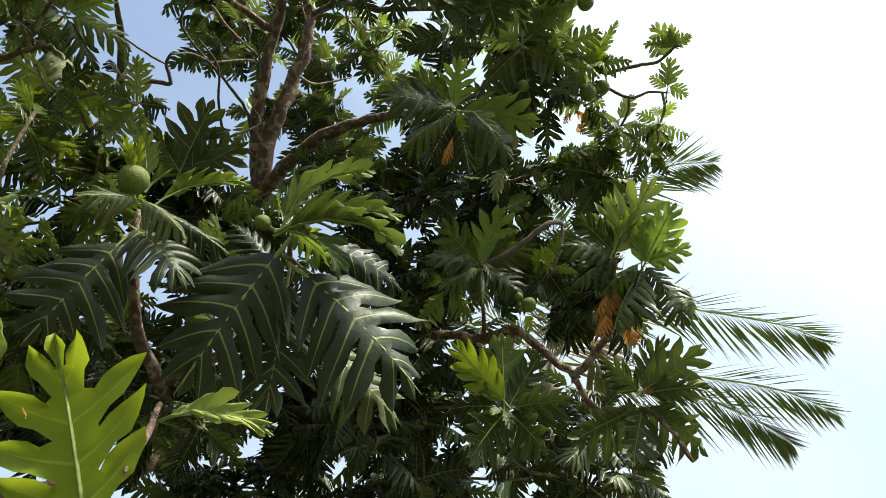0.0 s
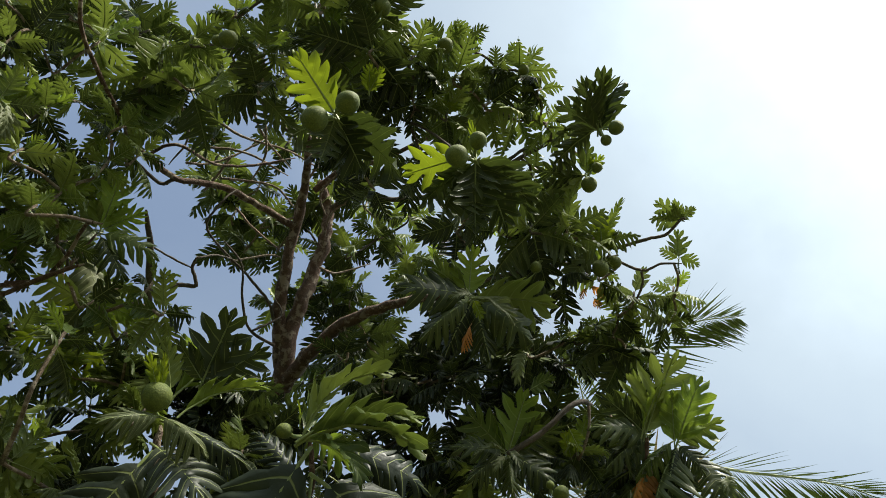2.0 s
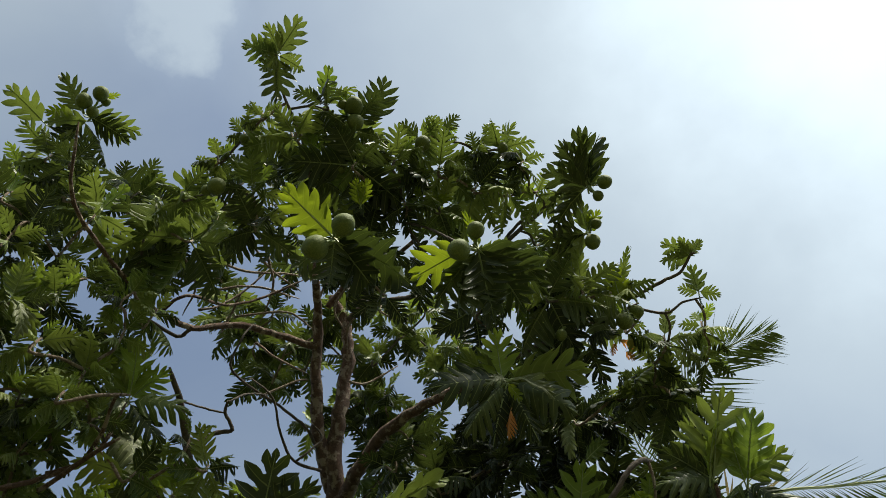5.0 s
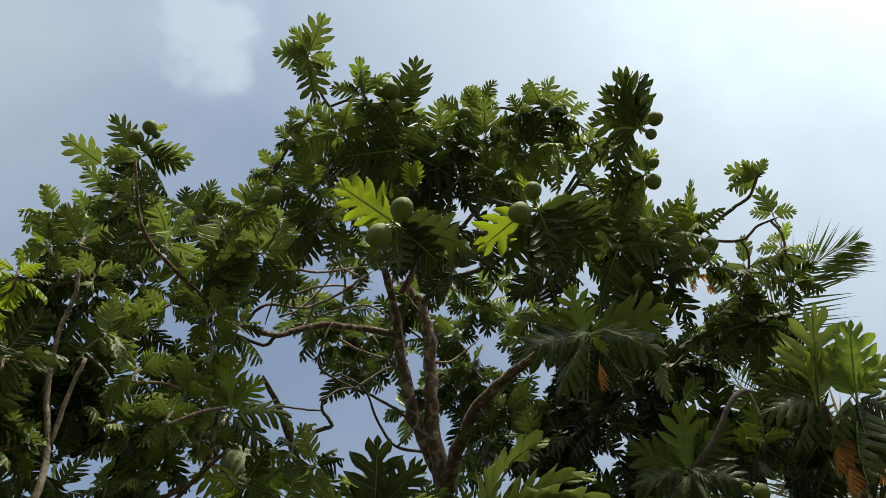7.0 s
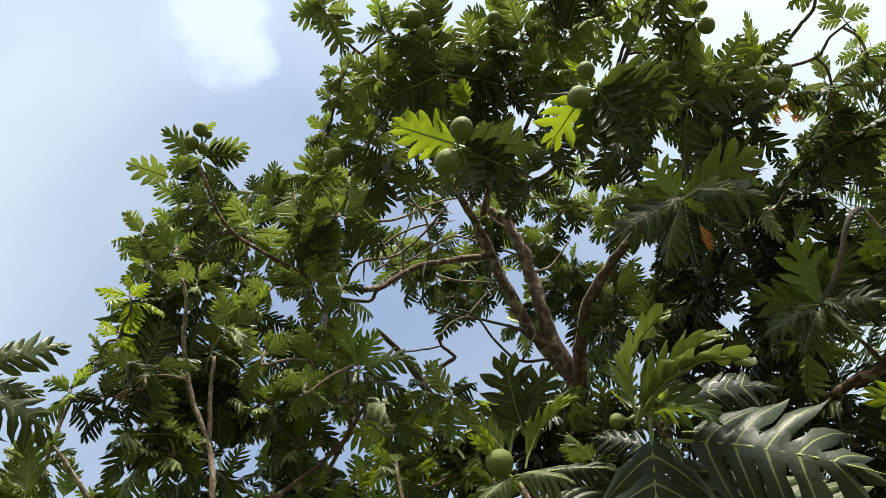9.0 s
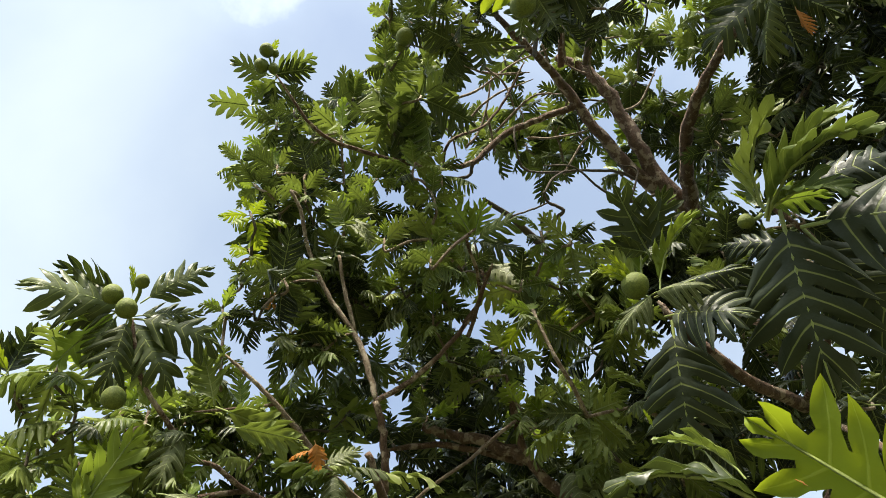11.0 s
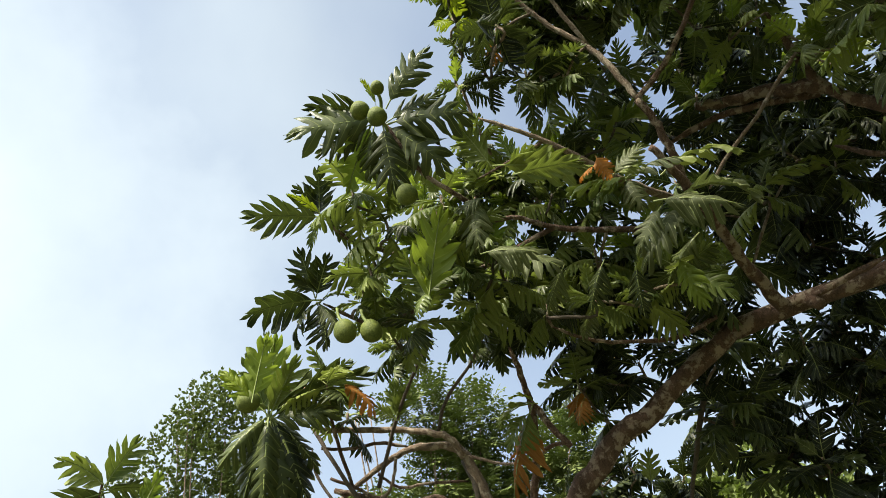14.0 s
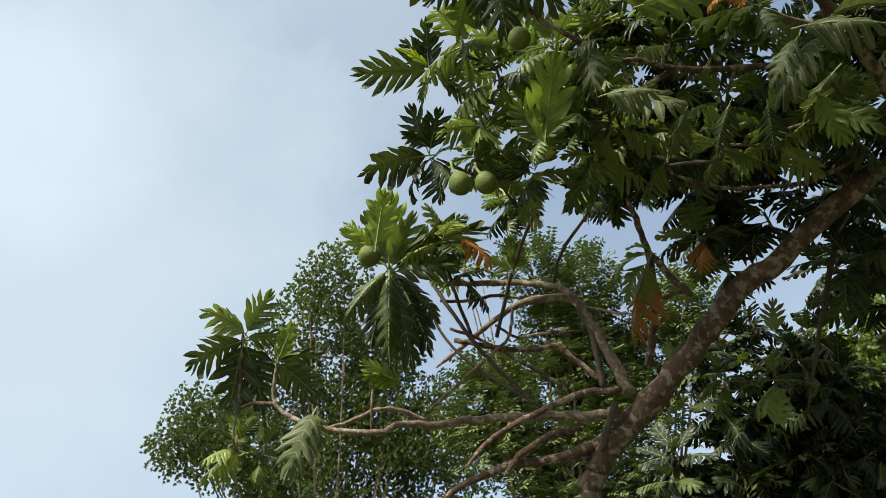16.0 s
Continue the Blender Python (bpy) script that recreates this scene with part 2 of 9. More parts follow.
def smooth_line(points, steps):
    """A rounded line through a few bends."""
    p = [Vector(q) for q in points]
    p = [2 * p[0] - p[1]] + p + [2 * p[-1] - p[-2]]
    line = []
    for a, b, c, d in zip(p, p[1:], p[2:], p[3:]):
        for k in range(steps):
            s = k / steps
            line.append(0.5 * (2 * b + (c - a) * s + (2 * a - 5 * b + 4 * c - d) * s * s + (3 * b - a - 3 * c + d) * s**3))
    return line + [p[-2].copy()]


def tube(line, radii, sides, rough=0.0, seed=0):
    """Rings swept along a line, closed at both ends; rough: lumps, as a share of the radius."""
    verts, faces = [], []
    side = Vector((0.3, 0.9, 0.2))
    for k, (p, r) in enumerate(zip(line, radii)):
        d = (line[min(k + 1, len(line) - 1)] - line[max(k - 1, 0)]).normalized()
        side = (side - d * side.dot(d)).normalized()
        other = d.cross(side)
        for j in range(sides):
            a = 2 * math.pi * j / sides
            out = side * math.cos(a) + other * math.sin(a)
            lump = 1 + rough * noise.noise((p + out * r) * (0.5 / max(r, 0.01)) + Vector((seed, 0, 0)))
            verts.append(p + out * r * lump)
    n = len(line)
    for k in range(n - 1):
        for j in range(sides):
            a, b = k * sides + j, k * sides + (j + 1) % sides
            faces.append((a, b, b + sides, a + sides))
    faces.append(tuple(range(sides - 1, -1, -1)))
    faces.append(tuple((n - 1) * sides + j for j in range(sides)))
    return verts, faces


# ---- the lobed leaf ----
def leaf_shape(pairs, sinus, width, droop, fold, hang, seed, full=0.92, limp=0.0, waist=1.0, fine=True):
    """Verts, faces, material numbers and marks of one leaf: base at the origin, tip at (0, 1, 0), upper side +z.
    Lobes follow forward-curving side veins to an obovate outline; fine: the blade bulges between its veins."""
    rng = random.Random(seed)
    verts, faces, index, found, marks = [], [], [], {}, []
    v = [0.10 + 0.62 * i / (pairs - 1) for i in range(pairs)]
    gap = 0.62 / (pairs - 1)
    seam = [0.0] + [(a + b) / 2 for a, b in zip(v, v[1:])] + [v[-1] + 0.5 * gap]
    cut = 1 - sinus

    def height(x, y):
        u = min(1.4, abs(x) / width)
        z = fold * abs(x) - hang * u * u * width
        return z + 0.028 * u * math.sin(13 * y + 6 * x + seed) + 0.020 * u * u * math.sin(31 * y + seed * 2.1)

    def put(x, y, dip=0.0, mark=(0.0, 1.0)):
        key = (round(x, 4), round(y, 4))
        if key not in found:
            found[key] = len(verts)
            verts.append((x, y, height(x, y) - dip))
            marks.append(mark)
        return found[key]

    def add(face, number=0):
        if len(set(face)) > 2:
            faces.append(face)
            index.append(number)

    def sheet(rows, side):
        for low, high in zip(rows, rows[1:]):
            for k in range(len(low) - 1):
                quad = [low[k], high[k], high[k + 1], low[k + 1]]
                quad = tuple(q for n, q in enumerate(quad) if q not in quad[:n])
                add(quad if side > 0 else quad[::-1])

    for side in (-1, 1):
        tips = []
        for a in v:
            ty = min(0.97, a + 0.255 + rng.uniform(-0.045, 0.045))
            tips.append((side * width * math.sin(math.pi * ty**1.25) ** 0.6 * rng.uniform(0.80, 1.10), ty))

        def vein(i, s):
            """A point of side vein i; past the last one, of the end of the midrib."""
            if i == pairs:
                return 0.0, seam[-1] + (1 - seam[-1]) * s
            (tx, ty), a = tips[i], v[i]
            q = 2 * s * (1 - s)
            return q * 0.55 * tx + s * s * tx, (1 - s) ** 2 * a + q * (a + 0.36 * (ty - a)) + s * s * ty

        def apart(i, s):
            (x0, y0), (x1, y1) = vein(i, s), vein(min(i + 1, pairs), s)
            return math.hypot(x1 - x0, y1 - y0)

        notch = [(side * width * 0.20, v[0] * 0.62)]
        for i in range(pairs):
            c = cut * rng.uniform(0.85, 1.15)
            (x0, y0), (x1, y1) = vein(i, c), vein(i + 1, c)
            notch.append(((x0 + x1) / 2, (y0 + y1) / 2))
        for i in range(pairs + 1):
            lean, sag = rng.uniform(-0.05, 0.06), limp + rng.uniform(-0.04, 0.10)
            rows = []
            for step, (share, k) in enumerate(((None, 1.0), (0.0, 1.0), (0.18, 0.80 * waist), (0.40, 0.77), (0.62, 0.60), (0.83, 0.31), (1.0, 0.0))):
                s = 0.0 if share is None else cut + (1 - cut) * share
                x, y = vein(i, s)
                x2, y2 = vein(i, min(1.0, s + 0.02))
                x1, y1 = vein(i, min(1.0, s + 0.02) - 0.02)
                d = math.hypot(x2 - x1, y2 - y1)
                wx, wy = (x2 - x1) / d, (y2 - y1) / d
                px, py = -wy * side, wx * side
                share = share or 0.0
                drop = sag * share**1.4 * (0.6 if i == pairs else 1.0)
                centre = put(x, y, drop, (s, 0.0))
                if step == 6:
                    rows.append([centre] * len(rows[-1]))
                    break
                low = 0.5 * apart(max(i - 1, 0), s) * k * full * rng.uniform(0.92, 1.06)
                high = 0.5 * apart(i, s) * k * full * rng.uniform(0.92, 1.06)
                curl = (0.0, 0.006, 0.020, 0.028, 0.026, 0.016)[step] * rng.uniform(0.3, 1.6)
                bend = lean * share
                if step == 0:
                    left, right = (0.0, seam[i] if i < pairs else y), (0.0, seam[min(i + 1, pairs)])
                    if i == pairs:
                        left = right = (x, y)
                elif step == 1:
                    left, right = notch[i], notch[min(i + 1, pairs)]
                    if i == pairs:
                        right = (x, y)
                else:
                    left, right = (x - px * low, y - py * low), (x + px * high, y + py * high)
                if i == pairs:
                    left = left if step < 2 else (x + side * low * 1.15, y - 0.25 * low)
                    right = (x, y)
                edge_l = put(*left, drop + curl + bend, (s, 1.0))
                edge_r = put(*right, drop + curl - bend, (s, 1.0)) if i < pairs else centre
                row = [edge_l, centre, edge_r]
                if fine:
                    bulge = 0.05 * (low + high)
                    ml = put((left[0] + x) / 2, (left[1] + y) / 2, drop + curl * 0.3 + bend / 2 - bulge, (s, 0.5))
                    mr = put((right[0] + x) / 2, (right[1] + y) / 2, drop + curl * 0.3 - bend / 2 - bulge, (s, 0.5)) if i < pairs else centre
                    row = [edge_l, ml, centre, mr, edge_r]
                rows.append(row)
            sheet(rows, side)

    # midrib and leaf stalk
    first = len(verts)
    line = [(y, r) for y, r in ((-0.13, 0.014), (0.0, 0.014), (0.3, 0.012), (0.6, 0.009), (0.85, 0.006), (0.98, 0.002))]
    for y, r in line:
        z = height(0.0, y)
        verts.extend([(-r, y, z + 0.002), (r, y, z + 0.002), (0.0, y, z - r * 1.5), (0.0, y, z + 0.003 + r * 0.5)])
    for k in range(len(line) - 1):
        a, b = first + 4 * k, first + 4 * k + 4
        for p, q in ((0, 3), (3, 1), (1, 2), (2, 0)):
            add((a + p, a + q, b + q, b + p), 1)
    # bend the whole leaf, then lay base and tip on the y axis
    out = []
    d = max(droop, 1e-3)
    turn = Matrix.Rotation(d / 2, 3, "X")
    chord = 2 * math.sin(d / 2) / d
    for x, y, z in verts:
        a = d * y
        out.append(turn @ Vector((x, math.sin(a) / d + z * math.sin(a), z * math.cos(a) - (1 - math.cos(a)) / d)) / chord)
    marks.extend([(0.0, 1.0)] * (len(out) - len(marks)))
    return out, faces, index, marks


# pairs of lobes, depth of the cuts, half width, droop, fold, hang, seed, fullness of the lobes, limpness, narrowing at their foot
KINDS = {
    "mature": [(5, 0.80, 0.37, 0.55, 0.18, 0.30, 0, 0.98, 0.03, 0.86), (5, 0.83, 0.38, 0.80, 0.10, 0.36, 1, 0.96, 0.05, 0.84), (6, 0.84, 0.36, 0.45, 0.24, 0.26, 2, 0.98, 0.02, 0.84),
               (5, 0.78, 0.37, 0.95, 0.14, 0.40, 3, 1.0, 0.04, 0.88), (5, 0.80, 0.39, 0.35, 0.08, 0.22, 4, 0.98, 0.06, 0.85), (6, 0.82, 0.36, 1.10, 0.20, 0.32, 5, 0.96, 0.03, 0.86)],
    "young": [(4, 0.66, 0.31, 0.25, 0.26, 0.10, 20, 1.02, 0.0, 0.9), (5, 0.72, 0.33, 0.35, 0.22, 0.15, 21, 1.0, 0.02, 0.9), (5, 0.68, 0.31, 0.15, 0.30, 0.05, 22, 1.0, 0.0, 0.92)],
    "broad": [(5, 0.78, 0.42, 0.35, 0.08, 0.18, 30, 1.02, 0.02, 0.82), (4, 0.76, 0.42, 0.25, 0.05, 0.15, 31, 1.0, 0.03, 0.82)],
    "wide_soft": [(4, 0.74, 0.46, 0.22, 0.06, 0.05, 62, 0.94, 0.0, 0.80)],
    "soft": [(5, 0.64, 0.35, 0.20, 0.08, 0.05, 60, 1.05, 0.0, 0.9), (4, 0.62, 0.35, 0.30, 0.12, 0.08, 61, 1.02, 0.0, 0.9)],
    "fingered": [(5, 0.87, 0.45, 0.40, 0.12, 0.20, 70, 1.08, 0.10, 0.80), (5, 0.85, 0.44, 0.50, 0.08, 0.24, 71, 1.06, 0.12, 0.84), (6, 0.86, 0.43, 0.45, 0.14, 0.26, 72, 1.06, 0.09, 0.82)],
    "arched": [(5, 0.76, 0.24, 1.35, 0.55, 0.05, 40, 0.96, 0.0, 0.9), (6, 0.78, 0.23, 1.10, 0.65, 0.0, 41, 0.96, 0.0, 0.9)],
    "hung": [(6, 0.82, 0.31, 0.6, -0.50, 0.26, 50, 0.96, 0.05, 0.84), (6, 0.80, 0.30, 0.8, -0.60, 0.14, 51, 0.96, 0.06, 0.86)],
}
SHAPES = {kind: [leaf_shape(*row) for row in rows] for kind, rows in KINDS.items()}
FAR_SHAPES = {kind: [leaf_shape(*row, fine=False) for row in rows] for kind, rows in KINDS.items()}
LEAVES = []
NODES = []
SPRAYS = []


def leaf(base, tip, normal, kind="mature", tone="dark", wide=1.0):
    LEAVES.append((Vector(base), Vector(tip), Vector(normal), kind, tone, wide, len(LEAVES)))


def leaf_matrix(base, tip, normal, wide):
    y = tip - base
    size = y.length
    y.normalize()
    z = normal - y * normal.dot(y)
    if z.length < 1e-3:
        z = Vector((0.3, 0.2, 0.9)) - y * Vector((0.3, 0.2, 0.9)).dot(y)
    z.normalize()
    x = y.cross(z)
    m = Matrix((x * size * wide, y * size, z * size)).transposed().to_4x4()
    m.translation = base
    return m


def spray(at, axis, count, length, tone="dark", twig=True):
    """A whorl of leaves at the end of a twig: young ones upright in the middle, old ones spread and drooping."""
    at, axis = Vector(at), Vector(axis).normalized()
    rng = random.Random(int(1000 * (at.x * 3.1 + at.y * 7.7 + at.z * 1.3)))
    side = axis.orthogonal().normalized()
    other = axis.cross(side)
    start = rng.uniform(0, 6.28)
    for k in range(count):
        age = (k + 0.5) / count
        open_ = radians(22 + 92 * age**0.75 + rng.uniform(-12, 12))
        a = start + 2.399963 * k + rng.uniform(-0.3, 0.3)
        way = axis * math.cos(open_) + (side * math.cos(a) + other * math.sin(a)) * math.sin(open_)
        way = (way + Vector((0, 0, -0.62 * age)) + Vector([rng.uniform(-0.12, 0.12) for _ in range(3)])).normalized()
        size = length * (1.14 if tone == "deep" else 1.08) * (0.62 + 0.45 * age**0.5) * rng.uniform(0.80, 1.18)
        base = at - axis * 0.10 * age + way * size * 0.12
        look_up = axis + Vector((0, 0, 0.35)) + Vector([rng.uniform(-0.45, 0.45) for _ in range(3)])
        kind = "young" if age < 0.25 and rng.random() < 0.8 else ("hung" if way.z < -0.42 else rng.choice(("mature", "mature", "fingered", "mature", "mature", "broad")))
        dye = tone
        if tone == "dark":
            dye = "mid" if age < 0.4 or rng.random() < 0.28 else "dark"
            if age < 0.25 and rng.random() < 0.35:
                dye = "fresh"
            elif age > 0.8 and rng.random() < 0.07:
                dye = "dead" if rng.random() < 0.12 else "pale"
        # deep whorls: the shade inside the crown is mixed in as darker leaves
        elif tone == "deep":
            dye = "shaded" if rng.random() < 0.55 else "dark"
        elif tone == "mid":
            dye = "fresh" if age < 0.3 and rng.random() < 0.45 else ("mid" if rng.random() < 0.75 else "dark")
        leaf(base, base + way * size, look_up, kind, dye, rng.uniform(0.9, 1.1))
    if twig:
        SPRAYS.append((at, axis))


# ---- the breadfruit tree ----
tree = tagged(new("breadfruit_tree"), "large fruiting breadfruit tree with dark glossy lobed leaves", "tree")
tree.location = (-5.33, -0.14, 0.00)
HOME = Matrix.Translation(tree.location).inverted()


def local(points):
    return [HOME @ Vector(p) for p in points]


def branch(name, points, first, last, material=BARK, sides=10, steps=5, label=""):
    line = smooth_line(points, steps)
    n = len(line) - 1
    radii = [first + (last - first) * (k / n) for k in range(n + 1)]
    if last < 0.03:
        radii[-2:] = [radii[-2] * 0.8, radii[-1] * 0.45]
    wob = random.Random(len(NODES))
    shift = [Vector([wob.uniform(-1, 1) for _ in range(3)]) * (0.25 * r if 0 < k < n else 0) for k, r in enumerate(radii)]
    line = [p + s for p, s in zip(line, shift)]
    verts, faces = tube(local(line), radii, sides, 0.22, len(NODES))
    for p, r in zip(line, radii):
        NODES.append((p, r))
    return link_mesh(name, verts, faces, [material], parent=tree, label=label)


def fruit(at, radius, stem, long=1.12):
    """A round breadfruit on a short stalk that starts at stem."""
    at, stem = Vector(at), Vector(stem)
    up = (at - stem).normalized()
    side = up.orthogonal().normalized()
    other = up.cross(side)
    verts, faces, rings, seg = [], [], 11, 18
    for i in range(rings + 1):
        a = math.pi * i / rings
        for j in range(seg):
            b = 2 * math.pi * j / seg
            r = radius * math.sin(a) * (1 + 0.03 * math.sin(3 * b + at.x * 9))
            verts.append(HOME @ (at - up * math.cos(a) * radius * long + (side * math.cos(b) + other * math.sin(b)) * r))
    for i in range(rings):
        for j in range(seg):
            k = (j + 1) % seg
            faces.append((i * seg + j, i * seg + k, (i + 1) * seg + k, (i + 1) * seg + j))
    body = link_mesh("fruit", verts, faces, [FRUIT], parent=tree, label="round green breadfruit with pebbled skin")
    foot = at - up * radius * long * 0.97
    verts, faces = tube(local(smooth_line([stem, (stem + foot) / 2 + side * 0.01, foot], 3)), [0.010] * 7, 6)
    link_mesh("stalk", verts, faces, [STALK], parent=body)


# trunk and boughs
branch("trunk", [(-5.33, -0.14, 0.00), (-5.36, -0.12, 1.00), (-5.36, -0.09, 2.19), (-5.32, -0.05, 2.37), (-5.28, 0.05, 2.53), (-5.22, 0.23, 2.67), (-5.13, 0.48, 2.85)], 0.062, 0.080, sides=16)
branch("bough", [(-5.21, 0.26, 2.69), (-5.13, 0.48, 2.85), (-5.00, 0.76, 3.07), (-4.83, 1.02, 3.31), (-4.71, 1.31, 3.45), (-4.42, 1.92, 3.79)], 0.080, 0.064, sides=16)
branch("bough", [(-5.22, 0.25, 2.68), (-5.24, -0.17, 2.53), (-5.19, -0.58, 2.50), (-5.14, -0.95, 2.37), (-5.10, -1.11, 2.18)], 0.040, 0.014)
branch("bough", [(-4.42, 1.92, 3.79), (-3.14, 3.70, 3.76), (-2.13, 4.64, 4.69), (-2.06, 4.22, 5.62), (-1.74, 3.62, 6.47)], 0.066, 0.078, sides=14)
branch("bough", [(-1.73, 3.64, 6.46), (-1.65, 3.30, 6.74), (-1.51, 3.00, 7.10), (-1.36, 2.71, 7.43), (-1.34, 2.52, 7.64), (-1.40, 2.32, 7.82)], 0.080, 0.038, sides=12)
branch("bough", [(-1.73, 3.50, 6.63), (-1.72, 3.09, 6.86), (-1.62, 2.69, 7.13), (-1.51, 2.36, 7.33), (-1.40, 2.02, 7.39), (-1.29, 1.59, 7.25), (-1.12, 1.13, 7.11)], 0.064, 0.018, sides=12)
branch("bough", [(-1.69, 3.60, 6.50), (-1.41, 3.29, 6.57), (-1.04, 3.03, 6.60), (-0.66, 2.87, 6.54), (-0.23, 2.68, 6.34), (-0.01, 2.46, 6.13)], 0.068, 0.018)
branch("branch", [(-1.40, 2.27, 7.51), (-1.14, 2.11, 7.53), (-0.74, 1.98, 7.43), (-0.20, 1.73, 7.36), (0.29, 1.52, 7.22)], 0.028, 0.011)
branch("branch", [(-1.34, 2.52, 7.64), (-1.07, 2.40, 7.64), (-0.72, 2.38, 7.48), (-0.10, 2.30, 7.35), (0.31, 2.02, 7.25), (0.61, 1.81, 7.09), (0.87, 1.64, 6.91), (1.01, 1.63, 6.78)], 0.029, 0.009, DARK_BARK)
branch("branch", [(0.26, 2.02, 7.25), (0.46, 1.83, 7.10), (0.70, 1.77, 6.99), (0.88, 1.95, 6.78)], 0.015, 0.007, DARK_BARK)
branch("branch", [(-1.57, 2.48, 7.26), (-1.86, 2.19, 7.18), (-2.06, 2.00, 7.08), (-2.28, 1.81, 6.83), (-2.38, 1.54, 6.65), (-2.38, 1.30, 6.50), (-2.42, 0.80, 6.39), (-2.39, 0.46, 6.35), (-2.20, 0.07, 6.49)], 0.032, 0.010)
branch("branch", [(-2.28, 1.81, 6.83), (-2.40, 1.81, 6.77), (-2.55, 1.55, 6.68), (-2.71, 1.45, 6.27), (-2.77, 1.11, 5.85)], 0.017, 0.008, DARK_BARK)
branch("branch", [(-2.38, 1.55, 6.65), (-2.18, 1.51, 6.75), (-2.01, 1.76, 6.96), (-1.79, 1.89, 7.22), (-1.49, 1.92, 7.41)], 0.014, 0.010)
branch("branch", [(-1.12, 1.13, 7.11), (-1.01, 0.78, 7.10), (-1.00, 0.52, 7.05), (-1.00, 0.29, 7.07), (-0.96, 0.07, 7.10)], 0.014, 0.009, DARK_BARK)
branch("branch", [(-1.26, 1.46, 7.19), (-0.89, 1.08, 7.06), (-0.69, 0.83, 7.04), (-0.60, 0.75, 7.07)], 0.017, 0.010, DARK_BARK)
branch("branch", [(-1.35, 1.80, 7.27), (-1.52, 1.46, 7.12), (-1.60, 1.13, 6.87), (-1.63, 0.84, 6.71)], 0.015, 0.008, DARK_BARK)
branch("branch", [(-0.95, 1.28, 6.99), (-0.65, 1.37, 6.80), (-0.29, 1.41, 6.40), (-0.01, 1.37, 5.68)], 0.012, 0.008, DARK_BARK)
branch("branch", [(-1.38, 1.93, 7.32), (-1.01, 1.49, 6.48), (-0.74, 1.08, 5.60), (-0.67, 0.95, 5.34)], 0.019, 0.010, DARK_BARK)
branch("branch", [(-1.75, 3.20, 6.77), (-1.78, 2.95, 6.81), (-1.90, 2.68, 6.80), (-2.10, 2.22, 6.73), (-1.98, 2.04, 6.86), (-1.90, 2.01, 7.02)], 0.014, 0.008, DARK_BARK, sides=7)
branch("branch", [(-1.74, 3.26, 6.61), (-1.89, 3.06, 6.56), (-1.91, 2.80, 6.60), (-1.87, 2.51, 6.66), (-1.99, 2.31, 6.72)], 0.014, 0.007, DARK_BARK, sides=7)
branch("branch", [(-1.87, 3.07, 6.56), (-1.68, 3.07, 6.76), (-1.72, 2.94, 6.83)], 0.010, 0.008, DARK_BARK, sides=7)
branch("branch", [(-2.38, 2.59, 5.87), (-2.29, 2.27, 5.98), (-2.23, 2.01, 6.03), (-2.19, 1.72, 6.05)], 0.034, 0.018, DARK_BARK)
branch("branch", [(-2.29, 2.28, 5.97), (-2.23, 2.33, 6.04), (-2.14, 2.36, 6.14), (-2.05, 2.39, 6.17), (-2.07, 2.28, 6.23), (-2.03, 2.21, 6.28)], 0.021, 0.011, DARK_BARK, sides=8)
branch("branch", [(-2.03, 2.22, 6.27), (-1.98, 2.33, 6.51), (-1.99, 2.60, 6.90)], 0.008, 0.007, DARK_BARK, sides=6)
branch("branch", [(-2.26, 2.04, 6.13), (-2.18, 2.19, 6.22), (-2.07, 2.28, 6.23)], 0.008, 0.008, DARK_BARK, sides=6)
branch("branch", [(-2.76, 1.80, 5.29), (-2.56, 1.80, 5.30), (-2.33, 1.64, 5.28), (-2.14, 1.44, 5.25), (-1.97, 1.38, 5.12)], 0.016, 0.008)
branch("branch", [(1.03, 2.46, 6.50), (1.23, 2.34, 6.40), (1.36, 2.31, 6.39), (1.47, 2.20, 6.41), (1.50, 2.20, 6.40)], 0.014, 0.009, DARK_BARK, sides=7)
branch("branch", [(0.97, 2.51, 6.48), (1.18, 2.54, 6.30), (1.32, 2.49, 6.29), (1.46, 2.48, 6.26)], 0.012, 0.007, DARK_BARK, sides=7)
branch("branch", [(-0.01, 2.52, 6.22), (0.39, 2.55, 6.42), (0.73, 2.56, 6.49), (1.05, 2.50, 6.47)], 0.015, 0.014, DARK_BARK, sides=7)
branch("branch", [(0.12, 3.05, 5.03), (0.33, 2.98, 5.12), (0.57, 2.89, 5.29), (0.70, 3.02, 5.42)], 0.019, 0.016, DARK_BARK, sides=8)
branch("branch", [(-0.09, 3.65, 5.00), (0.17, 3.59, 4.92), (0.35, 3.47, 4.89), (0.52, 3.46, 4.72), (0.71, 3.46, 4.53), (0.84, 3.36, 4.61), (0.95, 3.21, 4.75), (0.94, 3.04, 4.92), (0.96, 2.93, 5.02)], 0.034, 0.017)
branch("branch", [(0.69, 3.46, 4.53), (0.80, 3.56, 4.38), (0.92, 3.58, 4.32), (1.11, 3.53, 4.31), (1.23, 3.49, 4.14), (1.30, 3.48, 3.93)], 0.020, 0.016)
branch("branch", [(-1.32, 4.18, 5.53), (-0.73, 4.00, 5.28), (-0.09, 3.65, 5.00)], 0.048, 0.034)
branch("branch", [(0.95, 3.14, 4.82), (1.11, 3.09, 4.96), (1.19, 3.02, 5.00)], 0.013, 0.012, sides=7)
branch("branch", [(0.17, 3.59, 4.92), (0.15, 3.32, 4.98), (0.12, 3.10, 5.04)], 0.014, 0.011, sides=7)
